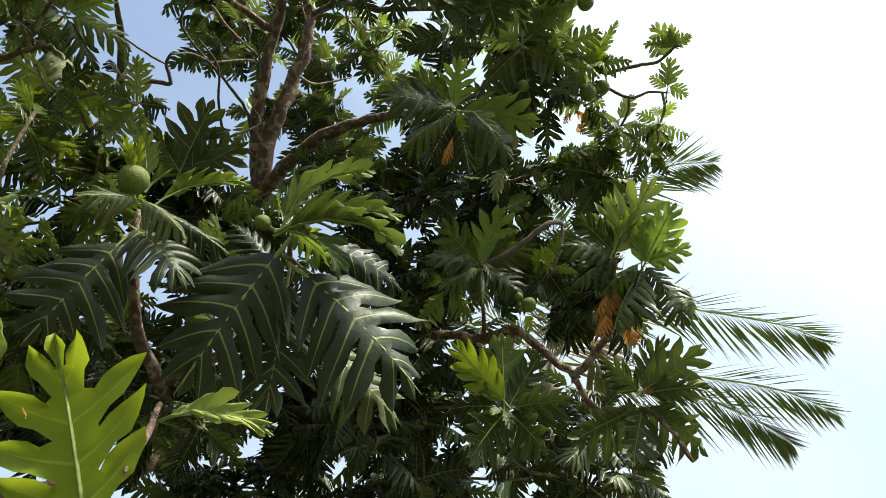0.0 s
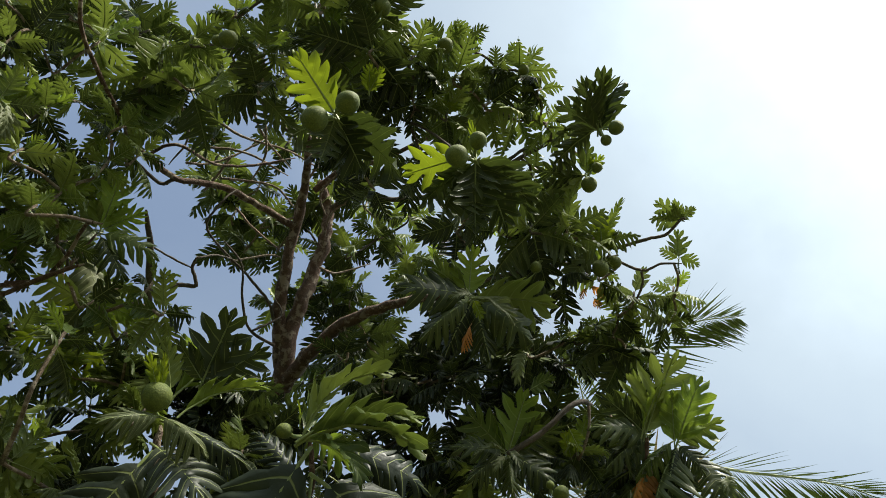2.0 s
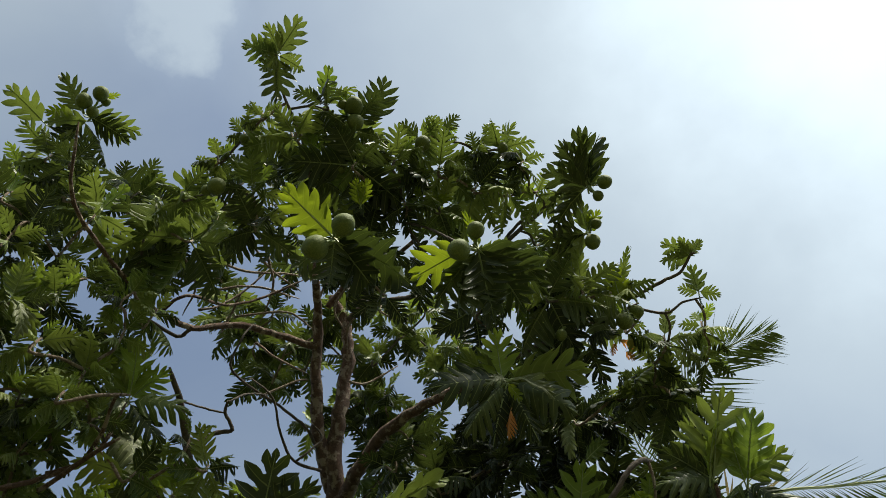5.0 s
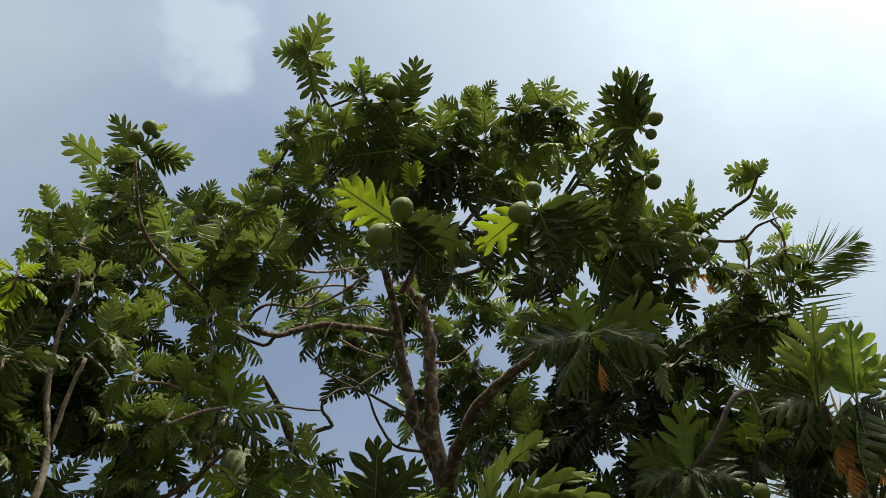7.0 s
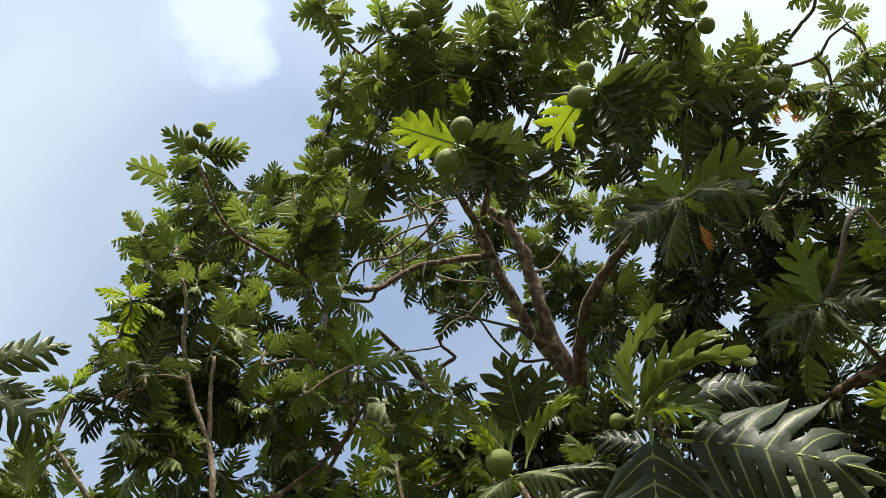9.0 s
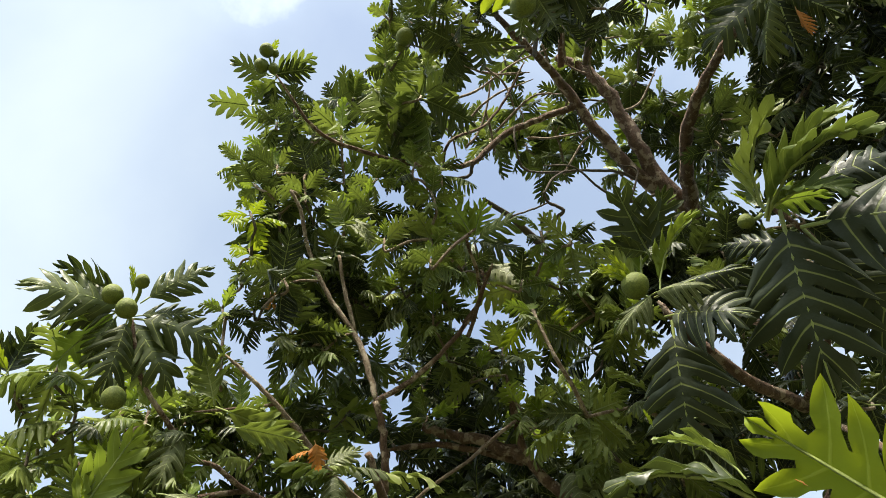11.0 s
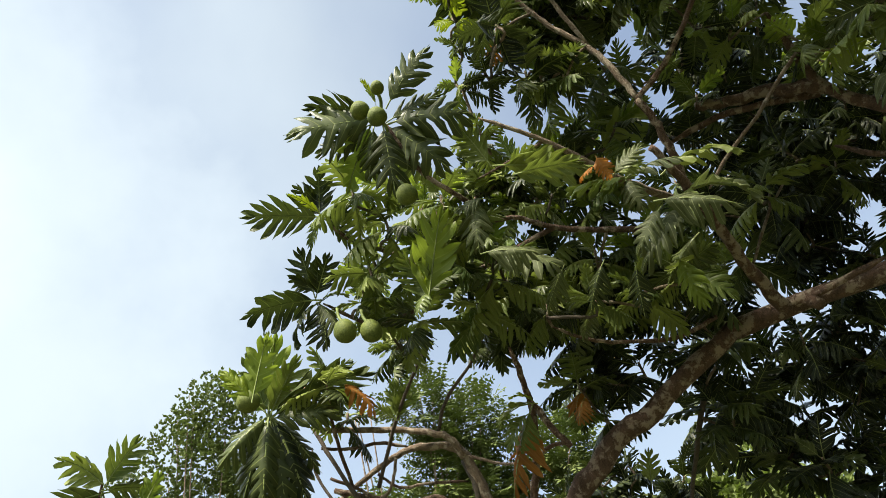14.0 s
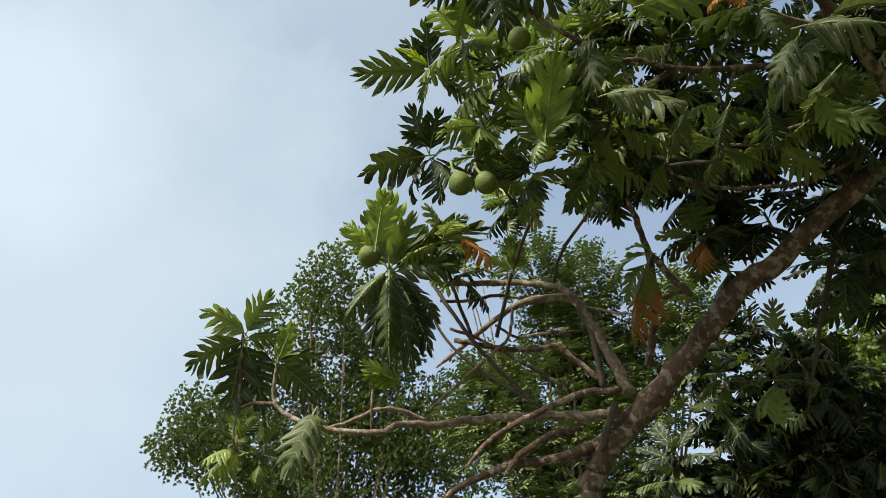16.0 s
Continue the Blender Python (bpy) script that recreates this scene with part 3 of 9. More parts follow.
branch("branch", [(0.35, 3.48, 4.87), (0.31, 3.40, 4.51), (0.27, 3.30, 4.16)], 0.013, 0.010, sides=7)
branch("branch", [(-2.79, 0.47, 6.09), (-2.85, 0.58, 6.00), (-3.00, 0.71, 5.83), (-3.10, 0.88, 5.62), (-3.15, 1.03, 5.45), (-3.17, 1.19, 5.26), (-3.22, 1.31, 5.02), (-3.25, 1.37, 4.82)], 0.012, 0.023, TWIG_BARK)
branch("branch", [(-2.91, 0.92, 5.73), (-3.04, 1.03, 5.53), (-3.16, 1.18, 5.29)], 0.012, 0.017, TWIG_BARK)
branch("branch", [(-1.76, 3.96, 4.42), (-1.57, 3.02, 4.01), (-1.48, 2.42, 3.88), (-1.46, 2.08, 4.04), (-1.44, 1.95, 4.16)], 0.042, 0.015)
branch("branch", [(-1.57, 3.02, 4.01), (-1.09, 2.55, 3.85), (-0.82, 2.33, 4.02), (-0.78, 2.18, 4.10), (-0.79, 2.07, 4.19)], 0.016, 0.012)
branch("branch", [(-1.64, 3.21, 4.08), (-0.99, 1.94, 2.96), (-0.77, 1.48, 2.55)], 0.016, 0.009)
branch("branch", [(-2.76, 1.82, 5.17), (-2.35, 1.67, 5.12), (-2.15, 1.62, 5.13)], 0.015, 0.011)
branch("branch", [(-3.25, 1.37, 4.82), (-3.08, 1.54, 4.92), (-2.86, 1.70, 5.10), (-2.65, 1.82, 5.31), (-2.51, 1.83, 5.45), (-2.38, 1.72, 5.72)], 0.019, 0.012)
branch("branch", [(-3.25, 1.37, 4.82), (-3.35, 1.47, 4.67), (-3.45, 1.53, 4.53), (-3.64, 1.61, 4.33)], 0.024, 0.028)
branch("branch", [(-3.56, 1.51, 4.21), (-3.36, 1.20, 4.20), (-3.26, 1.00, 4.25), (-3.17, 0.77, 4.39), (-3.12, 0.55, 4.51), (-3.07, 0.33, 4.61)], 0.026, 0.010, TWIG_BARK)
branch("branch", [(-3.15, 0.68, 4.44), (-3.27, 0.52, 4.45), (-3.39, 0.30, 4.44)], 0.010, 0.008)
branch("branch", [(-3.23, 3.70, 3.65), (-3.19, 3.45, 4.10), (-3.27, 3.17, 4.39), (-3.36, 2.78, 4.72), (-3.31, 2.58, 4.95), (-3.12, 2.41, 5.38)], 0.061, 0.024)
branch("branch", [(-3.35, 2.65, 4.85), (-3.50, 2.43, 5.05), (-3.69, 2.23, 5.18), (-3.75, 2.04, 5.26)], 0.051, 0.035)
branch("branch", [(-3.45, 2.68, 4.90), (-3.74, 2.24, 5.13), (-4.00, 1.83, 5.14)], 0.027, 0.021)
branch("branch", [(-3.28, 3.20, 4.34), (-3.47, 3.04, 4.34), (-3.56, 2.89, 4.40), (-3.67, 2.73, 4.62)], 0.027, 0.017)
branch("branch", [(-3.18, 2.46, 5.00), (-3.28, 2.31, 4.87), (-3.36, 2.10, 4.65), (-3.50, 1.90, 4.50), (-3.61, 1.74, 4.33)], 0.013, 0.012, TWIG_BARK)
branch("branch", [(-3.85, 1.42, 4.26), (-3.84, 1.05, 4.31), (-3.79, 0.78, 4.33), (-3.69, 0.51, 4.37), (-3.66, 0.24, 4.31), (-3.55, -0.01, 4.33)], 0.021, 0.011)
branch("branch", [(-3.51, 0.27, 4.33), (-3.37, 0.12, 4.36), (-3.30, -0.02, 4.45), (-3.20, -0.12, 4.58), (-3.12, -0.19, 4.70)], 0.016, 0.011)
branch("branch", [(-3.79, 0.78, 4.33), (-4.00, 0.17, 4.22), (-3.98, -0.26, 4.45), (-3.91, -0.50, 4.54), (-3.82, -0.63, 4.62)], 0.017, 0.013)
branch("branch", [(-4.00, 0.17, 4.22), (-4.13, -0.13, 4.09), (-4.16, -0.44, 4.05), (-4.05, -0.72, 4.17)], 0.013, 0.011)
branch("bough", [(-5.14, 0.28, 2.84), (-5.07, 0.19, 3.09), (-5.01, 0.11, 3.32), (-4.98, 0.03, 3.49), (-5.03, -0.15, 3.57), (-5.11, -0.35, 3.59), (-5.14, -0.53, 3.51), (-5.18, -0.76, 3.38), (-5.12, -0.98, 3.21)], 0.042, 0.013, TWIG_BARK)
branch("branch", [(-4.95, 0.05, 3.42), (-4.90, -0.03, 3.55), (-4.96, -0.25, 3.66), (-4.95, -0.48, 3.70), (-4.90, -0.87, 3.74), (-4.85, -0.92, 3.82), (-4.67, -0.86, 3.93)], 0.025, 0.017, TWIG_BARK)
branch("bough", [(-5.18, 0.19, 2.76), (-5.19, 0.04, 2.75), (-5.20, -0.25, 2.79), (-5.18, -0.66, 2.82), (-5.14, -1.03, 2.82), (-5.00, -1.24, 2.81), (-4.89, -1.37, 2.74), (-4.80, -1.67, 2.78), (-4.80, -1.89, 2.88), (-4.81, -2.03, 3.03), (-4.72, -1.97, 3.30)], 0.034, 0.012, TWIG_BARK)
branch("branch", [(-5.13, -1.07, 2.84), (-5.02, -1.27, 2.92), (-4.94, -1.40, 2.90), (-4.87, -1.58, 2.82), (-4.79, -1.70, 2.78)], 0.019, 0.012, TWIG_BARK)
branch("branch", [(-5.09, 0.21, 2.87), (-5.01, -0.05, 2.85), (-4.99, -0.28, 2.78), (-4.92, -0.51, 2.68), (-4.83, -0.66, 2.58), (-4.75, -0.81, 2.42)], 0.026, 0.015)
branch("branch", [(-5.22, -0.08, 2.70), (-5.18, -0.28, 2.66), (-5.16, -0.48, 2.56), (-5.13, -0.61, 2.43)], 0.028, 0.020)
branch("branch", [(-4.88, -0.93, 3.75), (-4.92, -0.79, 3.47), (-5.05, -0.62, 3.20), (-5.14, -0.43, 2.97), (-5.11, -0.37, 2.90)], 0.014, 0.017, DARK_BARK)
branch("branch", [(-5.14, -0.28, 2.81), (-5.05, -0.74, 3.18), (-5.02, -0.93, 3.46), (-4.94, -0.95, 3.64)], 0.011, 0.010, DARK_BARK)
branch("branch", [(-5.16, -0.84, 3.41), (-5.17, -0.57, 3.32), (-5.15, -0.30, 3.25), (-5.14, -0.15, 3.25), (-5.18, -0.02, 3.13), (-5.13, 0.15, 2.92)], 0.019, 0.020)
branch("branch", [(-5.05, 0.05, 3.44), (-5.02, 0.10, 3.24), (-5.10, 0.11, 3.03), (-5.14, 0.11, 2.91)], 0.019, 0.023, DARK_BARK)
branch("branch", [(-5.03, -0.40, 3.52), (-5.06, -0.46, 3.33), (-5.05, -0.62, 3.20), (-5.04, -0.83, 3.04), (-5.06, -1.05, 2.89)], 0.011, 0.014, TWIG_BARK)
branch("branch", [(-5.16, -0.54, 3.48), (-5.20, -0.40, 3.38), (-5.20, -0.20, 3.38), (-5.20, 0.07, 3.35)], 0.010, 0.011, sides=7)
branch("branch", [(-4.95, -0.89, 3.63), (-4.98, -0.70, 3.61), (-4.98, -0.50, 3.62), (-5.01, -0.31, 3.58)], 0.011, 0.013, sides=7)
branch("branch", [(-5.04, -0.85, 3.45), (-5.10, -0.64, 3.35), (-5.09, -0.36, 3.12), (-5.15, -0.10, 2.93)], 0.010, 0.014, sides=7)
branch("branch", [(-4.95, 0.09, 3.42), (-4.91, 0.26, 3.33), (-4.86, 0.39, 3.28)], 0.011, 0.009, TWIG_BARK, sides=7)
branch("branch", [(-5.12, 0.16, 2.80), (-5.16, 0.10, 2.67), (-5.20, 0.02, 2.52)], 0.025, 0.022, DARK_BARK)
branch("branch", [(-5.31, -0.02, 2.52), (-5.27, -0.13, 2.50), (-5.22, -0.31, 2.50), (-5.16, -0.60, 2.51)], 0.014, 0.011, sides=7)
branch("branch", [(-5.07, 0.42, 3.00), (-4.90, 0.50, 3.27), (-4.71, 0.53, 3.55), (-4.57, 0.49, 3.71), (-4.42, 0.43, 3.89)], 0.027, 0.018)
branch("branch", [(-4.60, 0.69, 3.24), (-4.60, 0.60, 3.39), (-4.63, 0.52, 3.59)], 0.019, 0.023)
branch("branch", [(-4.90, 0.48, 3.28), (-4.70, 0.58, 3.30), (-4.59, 0.67, 3.26)], 0.014, 0.013)
branch("branch", [(-5.14, -0.54, 3.38), (-4.84, -0.37, 3.69), (-4.63, -0.24, 3.86), (-4.42, -0.10, 4.00)], 0.014, 0.010, DARK_BARK)
branch("branch", [(-4.98, -0.10, 3.61), (-4.79, -0.02, 3.76), (-4.58, 0.17, 3.90), (-4.39, 0.27, 3.98)], 0.013, 0.010, DARK_BARK)
branch("branch", [(-4.25, 1.75, 3.80), (-4.22, 1.46, 3.68), (-4.22, 1.14, 3.69), (-4.25, 0.90, 3.77), (-4.16, 0.68, 3.84)], 0.016, 0.010)
branch("branch", [(-5.00, 1.85, 3.71), (-5.16, 1.75, 3.47), (-5.42, 1.66, 3.18), (-5.72, 1.52, 2.74)], 0.023, 0.011, DARK_BARK)
branch("branch", [(-4.92, -2.31, 3.04), (-4.84, -2.28, 3.28), (-4.75, -2.24, 3.53)], 0.015, 0.011, sides=7)
branch("branch", [(-4.82, -2.03, 3.00), (-4.86, -2.18, 3.04), (-4.92, -2.31, 3.04)], 0.012, 0.013, sides=7)
branch("branch", [(-4.88, -1.40, 2.75), (-4.83, -1.38, 2.92), (-4.79, -1.35, 3.05)], 0.010, 0.007, sides=7)
branch("branch", [(-4.67, -0.86, 3.94), (-4.61, -1.03, 3.90), (-4.53, -1.17, 3.89)], 0.016, 0.014)
branch("branch", [(-5.08, -0.71, 3.39), (-4.82, -0.78, 3.68), (-4.58, -0.79, 3.91)], 0.013, 0.011)
branch("branch", [(-3.14, 1.25, 4.28), (-3.24, 1.37, 4.19), (-3.43, 1.55, 4.02), (-3.71, 1.77, 3.84), (-3.93, 1.97, 3.74), (-4.07, 2.13, 3.66)], 0.019, 0.046)
branch("branch", [(-4.08, 2.10, 3.68), (-3.97, 2.18, 3.67), (-3.92, 2.22, 3.59)], 0.046, 0.036)
branch("branch", [(-4.07, 2.13, 3.67), (-3.85, 2.34, 3.68), (-3.66, 2.57, 3.69)], 0.025, 0.018)

# crown top
leaf((-0.94, 0.07, 7.10), (-1.06, -0.04, 7.09), (0.06, -0.02, 1.00), "young", "mid")
leaf((-0.93, 0.07, 7.11), (-0.71, -0.10, 7.25), (-0.09, 0.03, 1.00), "broad", "mid")
leaf((-0.95, 0.09, 7.10), (-1.14, -0.07, 6.97), (-0.10, 0.02, 0.99), "broad", "mid")
leaf((-0.94, 0.10, 7.10), (-0.79, 0.25, 7.01), (-0.07, 0.03, 1.00), "mature", "mid")
leaf((-0.96, 0.11, 7.10), (-1.06, 0.41, 6.94), (0.06, -0.03, 1.00))
leaf((-0.95, 0.09, 7.10), (-1.09, 0.15, 6.97), (-0.08, 0.03, 1.00), "broad", "mid")
leaf((-0.93, 0.07, 7.11), (-0.97, -0.14, 7.21), (-0.07, 0.02, 1.00), "mature", "mid")
leaf((-0.43, 0.71, 6.99), (-0.26, 0.46, 7.15), (-0.06, 0.13, 0.99), "mature", "dark", 1.15)
spray((-0.75, 0.50, 7.09), (-0.23, -0.44, 0.87), 8, 0.28)
spray((-0.59, 0.70, 6.98), (0.16, -0.28, 0.95), 9, 0.28)
spray((-0.16, 0.98, 7.16), (0.16, -0.28, 0.95), 8, 0.22, "mid")
spray((0.01, 1.00, 7.26), (0.29, -0.29, 0.91), 7, 0.17, "mid")
spray((0.41, 1.25, 7.19), (0.26, -0.22, 0.94), 9, 0.26)
spray((0.55, 1.39, 7.14), (0.42, -0.02, 0.91), 7, 0.17, "mid")
spray((0.22, 1.22, 7.20), (0.16, -0.28, 0.95), 8, 0.21)
spray((-1.21, 0.45, 7.11), (-0.05, -0.37, 0.93), 8, 0.16, "mid")
spray((-1.38, 0.54, 7.06), (-0.36, -0.31, 0.88), 8, 0.17, "mid")
spray((-1.60, 0.62, 6.98), (-0.23, -0.44, 0.87), 8, 0.17, "mid")
spray((-1.71, 0.71, 6.93), (-0.43, -0.23, 0.87), 7, 0.14, "mid")
spray((-1.00, 0.63, 6.92), (-0.10, -0.31, 0.95), 8, 0.31)
spray((-1.37, 0.85, 6.69), (-0.10, -0.31, 0.95), 8, 0.27, "mid")
spray((-0.61, 0.90, 6.63), (0.13, 0.07, 0.99), 9, 0.34)
spray((-0.96, 0.90, 6.78), (0.00, 0.00, 1.00), 8, 0.29)
spray((-0.36, 1.00, 6.83), (0.22, -0.14, 0.96), 9, 0.31)
spray((-0.08, 1.18, 6.91), (0.11, -0.20, 0.97), 8, 0.30, "mid")
spray((0.15, 1.41, 6.94), (0.33, -0.08, 0.94), 8, 0.32, "mid")
spray((-0.16, 1.38, 6.63), (0.06, -0.11, 0.99), 8, 0.25, "mid")
spray((-0.38, 1.27, 6.65), (0.00, 0.00, 1.00), 8, 0.25)
spray((-1.41, 1.08, 6.51), (-0.24, -0.13, 0.96), 8, 0.28)
spray((-1.80, 0.72, 6.57), (-0.20, -0.35, 0.92), 8, 0.21, "mid")
spray((0.38, 1.58, 7.09), (0.42, -0.02, 0.91), 8, 0.24)
spray((-0.57, 1.21, 6.65), (0.00, 0.00, 1.00), 8, 0.25)
spray((0.59, 1.63, 7.05), (0.35, -0.17, 0.92), 7, 0.21, "mid")
leaf((-0.60, 1.03, 6.07), (-0.58, 0.86, 6.12), (-0.08, 0.16, 0.98), "young", "young")
leaf((-0.60, 1.03, 6.07), (-0.50, 0.89, 6.12), (-0.08, 0.16, 0.98), "young", "young")
leaf((-0.21, 1.28, 6.56), (-0.04, 1.33, 6.55), (0.02, -0.22, 0.98), "young", "young", 0.70)
leaf((-0.26, 1.25, 6.56), (-0.28, 1.16, 6.59), (-0.03, 0.15, 0.99), "young", "young")
fruit((-0.52, 0.55, 6.82), 0.063, (-0.59, 0.67, 6.91))
fruit((-0.54, 0.65, 6.75), 0.059, (-0.55, 0.60, 6.88))
fruit((-0.59, 0.52, 6.82), 0.034, (-0.59, 0.62, 6.92))
fruit((-0.14, 0.95, 6.82), 0.056, (-0.16, 1.05, 6.92))
fruit((-0.24, 1.04, 6.79), 0.038, (-0.25, 1.14, 6.89))
fruit((0.41, 1.19, 6.95), 0.040, (0.38, 1.28, 7.06))
fruit((-0.72, 0.89, 6.57), 0.037, (-0.70, 0.87, 6.70))
fruit((-1.50, 0.71, 6.37), 0.059, (-1.62, 0.74, 6.45))
fruit((-1.58, 0.72, 6.39), 0.037, (-1.60, 0.79, 6.50))
fruit((-1.33, 0.54, 6.82), 0.035, (-1.37, 0.61, 6.92))

# yellow leaf and fruit in the middle of the crown
leaf((-0.66, 0.88, 5.20), (-0.86, 0.60, 5.40), (-0.16, 0.20, 0.97), "young", "young", 1.15)
leaf((-0.66, 0.93, 5.24), (-0.33, 1.18, 4.98), (0.03, -0.08, 1.00))
leaf((-0.66, 0.93, 5.24), (-0.52, 1.20, 5.05), (0.06, -0.11, 0.99))
leaf((-0.66, 0.93, 5.24), (-0.88, 0.95, 5.02), (0.03, -0.04, 1.00))
leaf((-0.65, 0.92, 5.24), (-0.48, 1.02, 5.35), (0.11, -0.22, 0.97), "young", "mid")
leaf((-0.67, 0.93, 5.24), (-0.74, 1.09, 5.00), (0.07, -0.11, 0.99))
leaf((-0.65, 0.92, 5.24), (-0.45, 1.15, 5.36), (-0.05, 0.10, 0.99))
fruit((-0.56, 0.80, 5.07), 0.058, (-0.64, 0.87, 5.16))
fruit((-0.71, 0.84, 4.98), 0.063, (-0.65, 0.88, 5.11), 1.10)
fruit((-0.06, 1.13, 5.14), 0.057, (0.02, 1.20, 5.24))
fruit((0.05, 1.10, 5.26), 0.046, (0.03, 1.22, 5.34))
leaf((-0.03, 1.21, 5.32), (-0.37, 1.29, 5.31), (0.03, 0.18, 0.98), "wide_soft", "young")
leaf((0.04, 1.23, 5.31), (0.35, 1.50, 5.28), (-0.01, -0.13, 0.99))
leaf((0.04, 1.24, 5.30), (0.18, 1.55, 5.04), (-0.00, -0.14, 0.99))
leaf((0.03, 1.24, 5.30), (0.01, 1.51, 4.95), (0.00, -0.14, 0.99), "hung", "dark")
leaf((0.02, 1.25, 5.30), (-0.17, 1.43, 4.98), (0.01, -0.14, 0.99), "hung", "dark")
leaf((0.01, 1.24, 5.30), (-0.29, 1.40, 5.11), (0.01, -0.05, 1.00), "hung", "dark")
leaf((0.04, 1.25, 5.35), (0.24, 1.32, 5.43), (-0.02, -0.26, 0.96), "young", "mid", 0.70)
leaf((0.04, 1.23, 5.36), (0.01, 1.06, 5.53), (0.00, -0.11, 0.99), "arched", "young", 0.50)
leaf((0.04, 1.25, 5.35), (0.34, 1.59, 5.24), (-0.02, -0.28, 0.96))

# crown right
leaf((0.93, 1.62, 6.80), (1.00, 1.21, 7.02), (0.08, 0.15, 0.98), "mature", "dark", 1.10)
leaf((0.95, 1.62, 6.79), (1.14, 1.31, 6.97), (-0.49, -0.85, 0.18))
leaf((0.93, 1.62, 6.80), (0.82, 1.25, 6.94), (0.06, 0.13, 0.99))
leaf((0.92, 1.63, 6.80), (0.64, 1.42, 6.91), (0.05, 0.13, 0.99), "broad", "dark")
leaf((0.95, 1.59, 6.81), (1.08, 1.28, 6.99), (-0.26, -0.46, 0.85), "arched", "mid")
leaf((0.97, 1.63, 6.79), (1.05, 1.51, 6.82), (0.07, 0.14, 0.99), "young", "mid")
leaf((0.90, 1.63, 6.80), (0.58, 1.70, 6.81), (-0.09, -0.24, 0.97), "mature", "pale")
leaf((0.86, 1.61, 6.70), (0.56, 1.87, 6.64), (-0.08, -0.25, 0.96))
fruit((1.02, 1.55, 6.60), 0.052, (0.96, 1.59, 6.73))
fruit((0.95, 1.63, 6.58), 0.039, (0.93, 1.60, 6.73))
fruit((0.83, 1.94, 6.53), 0.057, (0.83, 1.92, 6.67))
fruit((0.89, 1.83, 6.57), 0.039, (0.86, 1.91, 6.67))
leaf((0.81, 1.93, 6.69), (0.43, 1.86, 6.65), (0.03, 0.12, 0.99))
leaf((0.81, 1.94, 6.69), (0.43, 2.07, 6.56), (0.02, 0.08, 1.00))
leaf((0.84, 1.92, 6.69), (0.98, 1.83, 6.81), (0.08, 0.20, 0.98), "young", "young")
leaf((0.84, 1.92, 6.69), (0.86, 1.73, 6.87), (0.07, 0.19, 0.98), "young", "mid")
leaf((0.81, 1.94, 6.69), (0.62, 2.13, 6.51), (-0.08, -0.28, 0.96), "young", "mid", 0.70)
leaf((1.47, 2.20, 6.41), (1.30, 2.09, 6.52), (0.15, 0.27, 0.95), "broad", "mid")
leaf((1.47, 2.20, 6.41), (1.60, 2.16, 6.51), (0.14, 0.23, 0.96), "young", "mid")
leaf((1.46, 2.21, 6.41), (1.23, 2.17, 6.38), (0.10, 0.19, 0.98), "mature", "mid")
leaf((1.48, 2.20, 6.41), (1.42, 2.08, 6.49), (0.08, 0.14, 0.99), "young", "mid")
leaf((1.44, 2.44, 6.29), (1.47, 2.31, 6.47), (0.13, 0.25, 0.96), "broad", "mid")
leaf((1.45, 2.44, 6.28), (1.58, 2.48, 6.22), (0.14, 0.26, 0.96), "broad", "mid")
leaf((1.43, 2.45, 6.29), (1.31, 2.39, 6.35), (0.13, 0.25, 0.96), "mature", "mid")
leaf((1.44, 2.46, 6.28), (1.41, 2.49, 6.15), (-0.08, -0.16, 0.98))
spray((0.94, 2.36, 6.57), (0.13, -0.44, 0.89), 7, 0.24)
leaf((1.00, 2.34, 6.57), (1.14, 2.16, 6.75), (0.00, 0.00, 1.00), "arched", "mid", 0.50)
leaf((0.85, 2.38, 6.35), (0.61, 2.55, 6.16), (-0.23, -0.92, -0.33), "soft", "pale")
leaf((0.90, 2.36, 6.35), (0.92, 2.17, 6.56), (0.10, 0.29, 0.95), "soft", "young")
leaf((0.91, 2.38, 6.33), (0.96, 2.24, 6.51), (0.10, 0.29, 0.95), "soft", "young")
leaf((0.92, 2.40, 6.32), (1.04, 2.29, 6.47), (0.03, 0.10, 0.99), "young", "pale", 0.60)
fruit((0.86, 2.42, 6.15), 0.060, (0.89, 2.42, 6.29))
fruit((0.97, 2.43, 6.24), 0.052, (0.92, 2.48, 6.37))
fruit((0.40, 2.32, 6.04), 0.041, (0.45, 2.34, 6.16))
spray((1.44, 2.73, 6.35), (0.26, -0.22, 0.94), 8, 0.21, "mid")
spray((1.14, 2.73, 6.31), (0.11, -0.20, 0.97), 8, 0.20, "pale")
spray((0.89, 2.57, 6.34), (0.22, -0.14, 0.96), 8, 0.20)
spray((0.67, 2.21, 6.46), (0.11, -0.20, 0.97), 8, 0.28)
spray((0.40, 2.13, 6.31), (0.13, 0.07, 0.99), 9, 0.35)
spray((1.01, 2.85, 6.26), (0.00, 0.00, 1.00), 8, 0.26, "mid")
leaf((1.39, 2.86, 6.16), (1.20, 2.98, 6.12), (-0.24, -0.61, 0.76), "mature", "pale")
leaf((1.18, 2.87, 6.21), (1.09, 3.01, 6.13), (-0.21, -0.62, 0.76), "mature", "pale")
spray((1.39, 2.94, 6.22), (0.35, 0.19, 0.92), 8, 0.21)
spray((0.87, 3.03, 6.16), (0.00, 0.00, 1.00), 8, 0.27)
spray((1.05, 3.05, 6.11), (0.29, 0.02, 0.96), 7, 0.27)
leaf((0.84, 2.73, 6.25), (0.88, 2.80, 6.20), (-0.09, -0.34, 0.94), "mature", "dead")
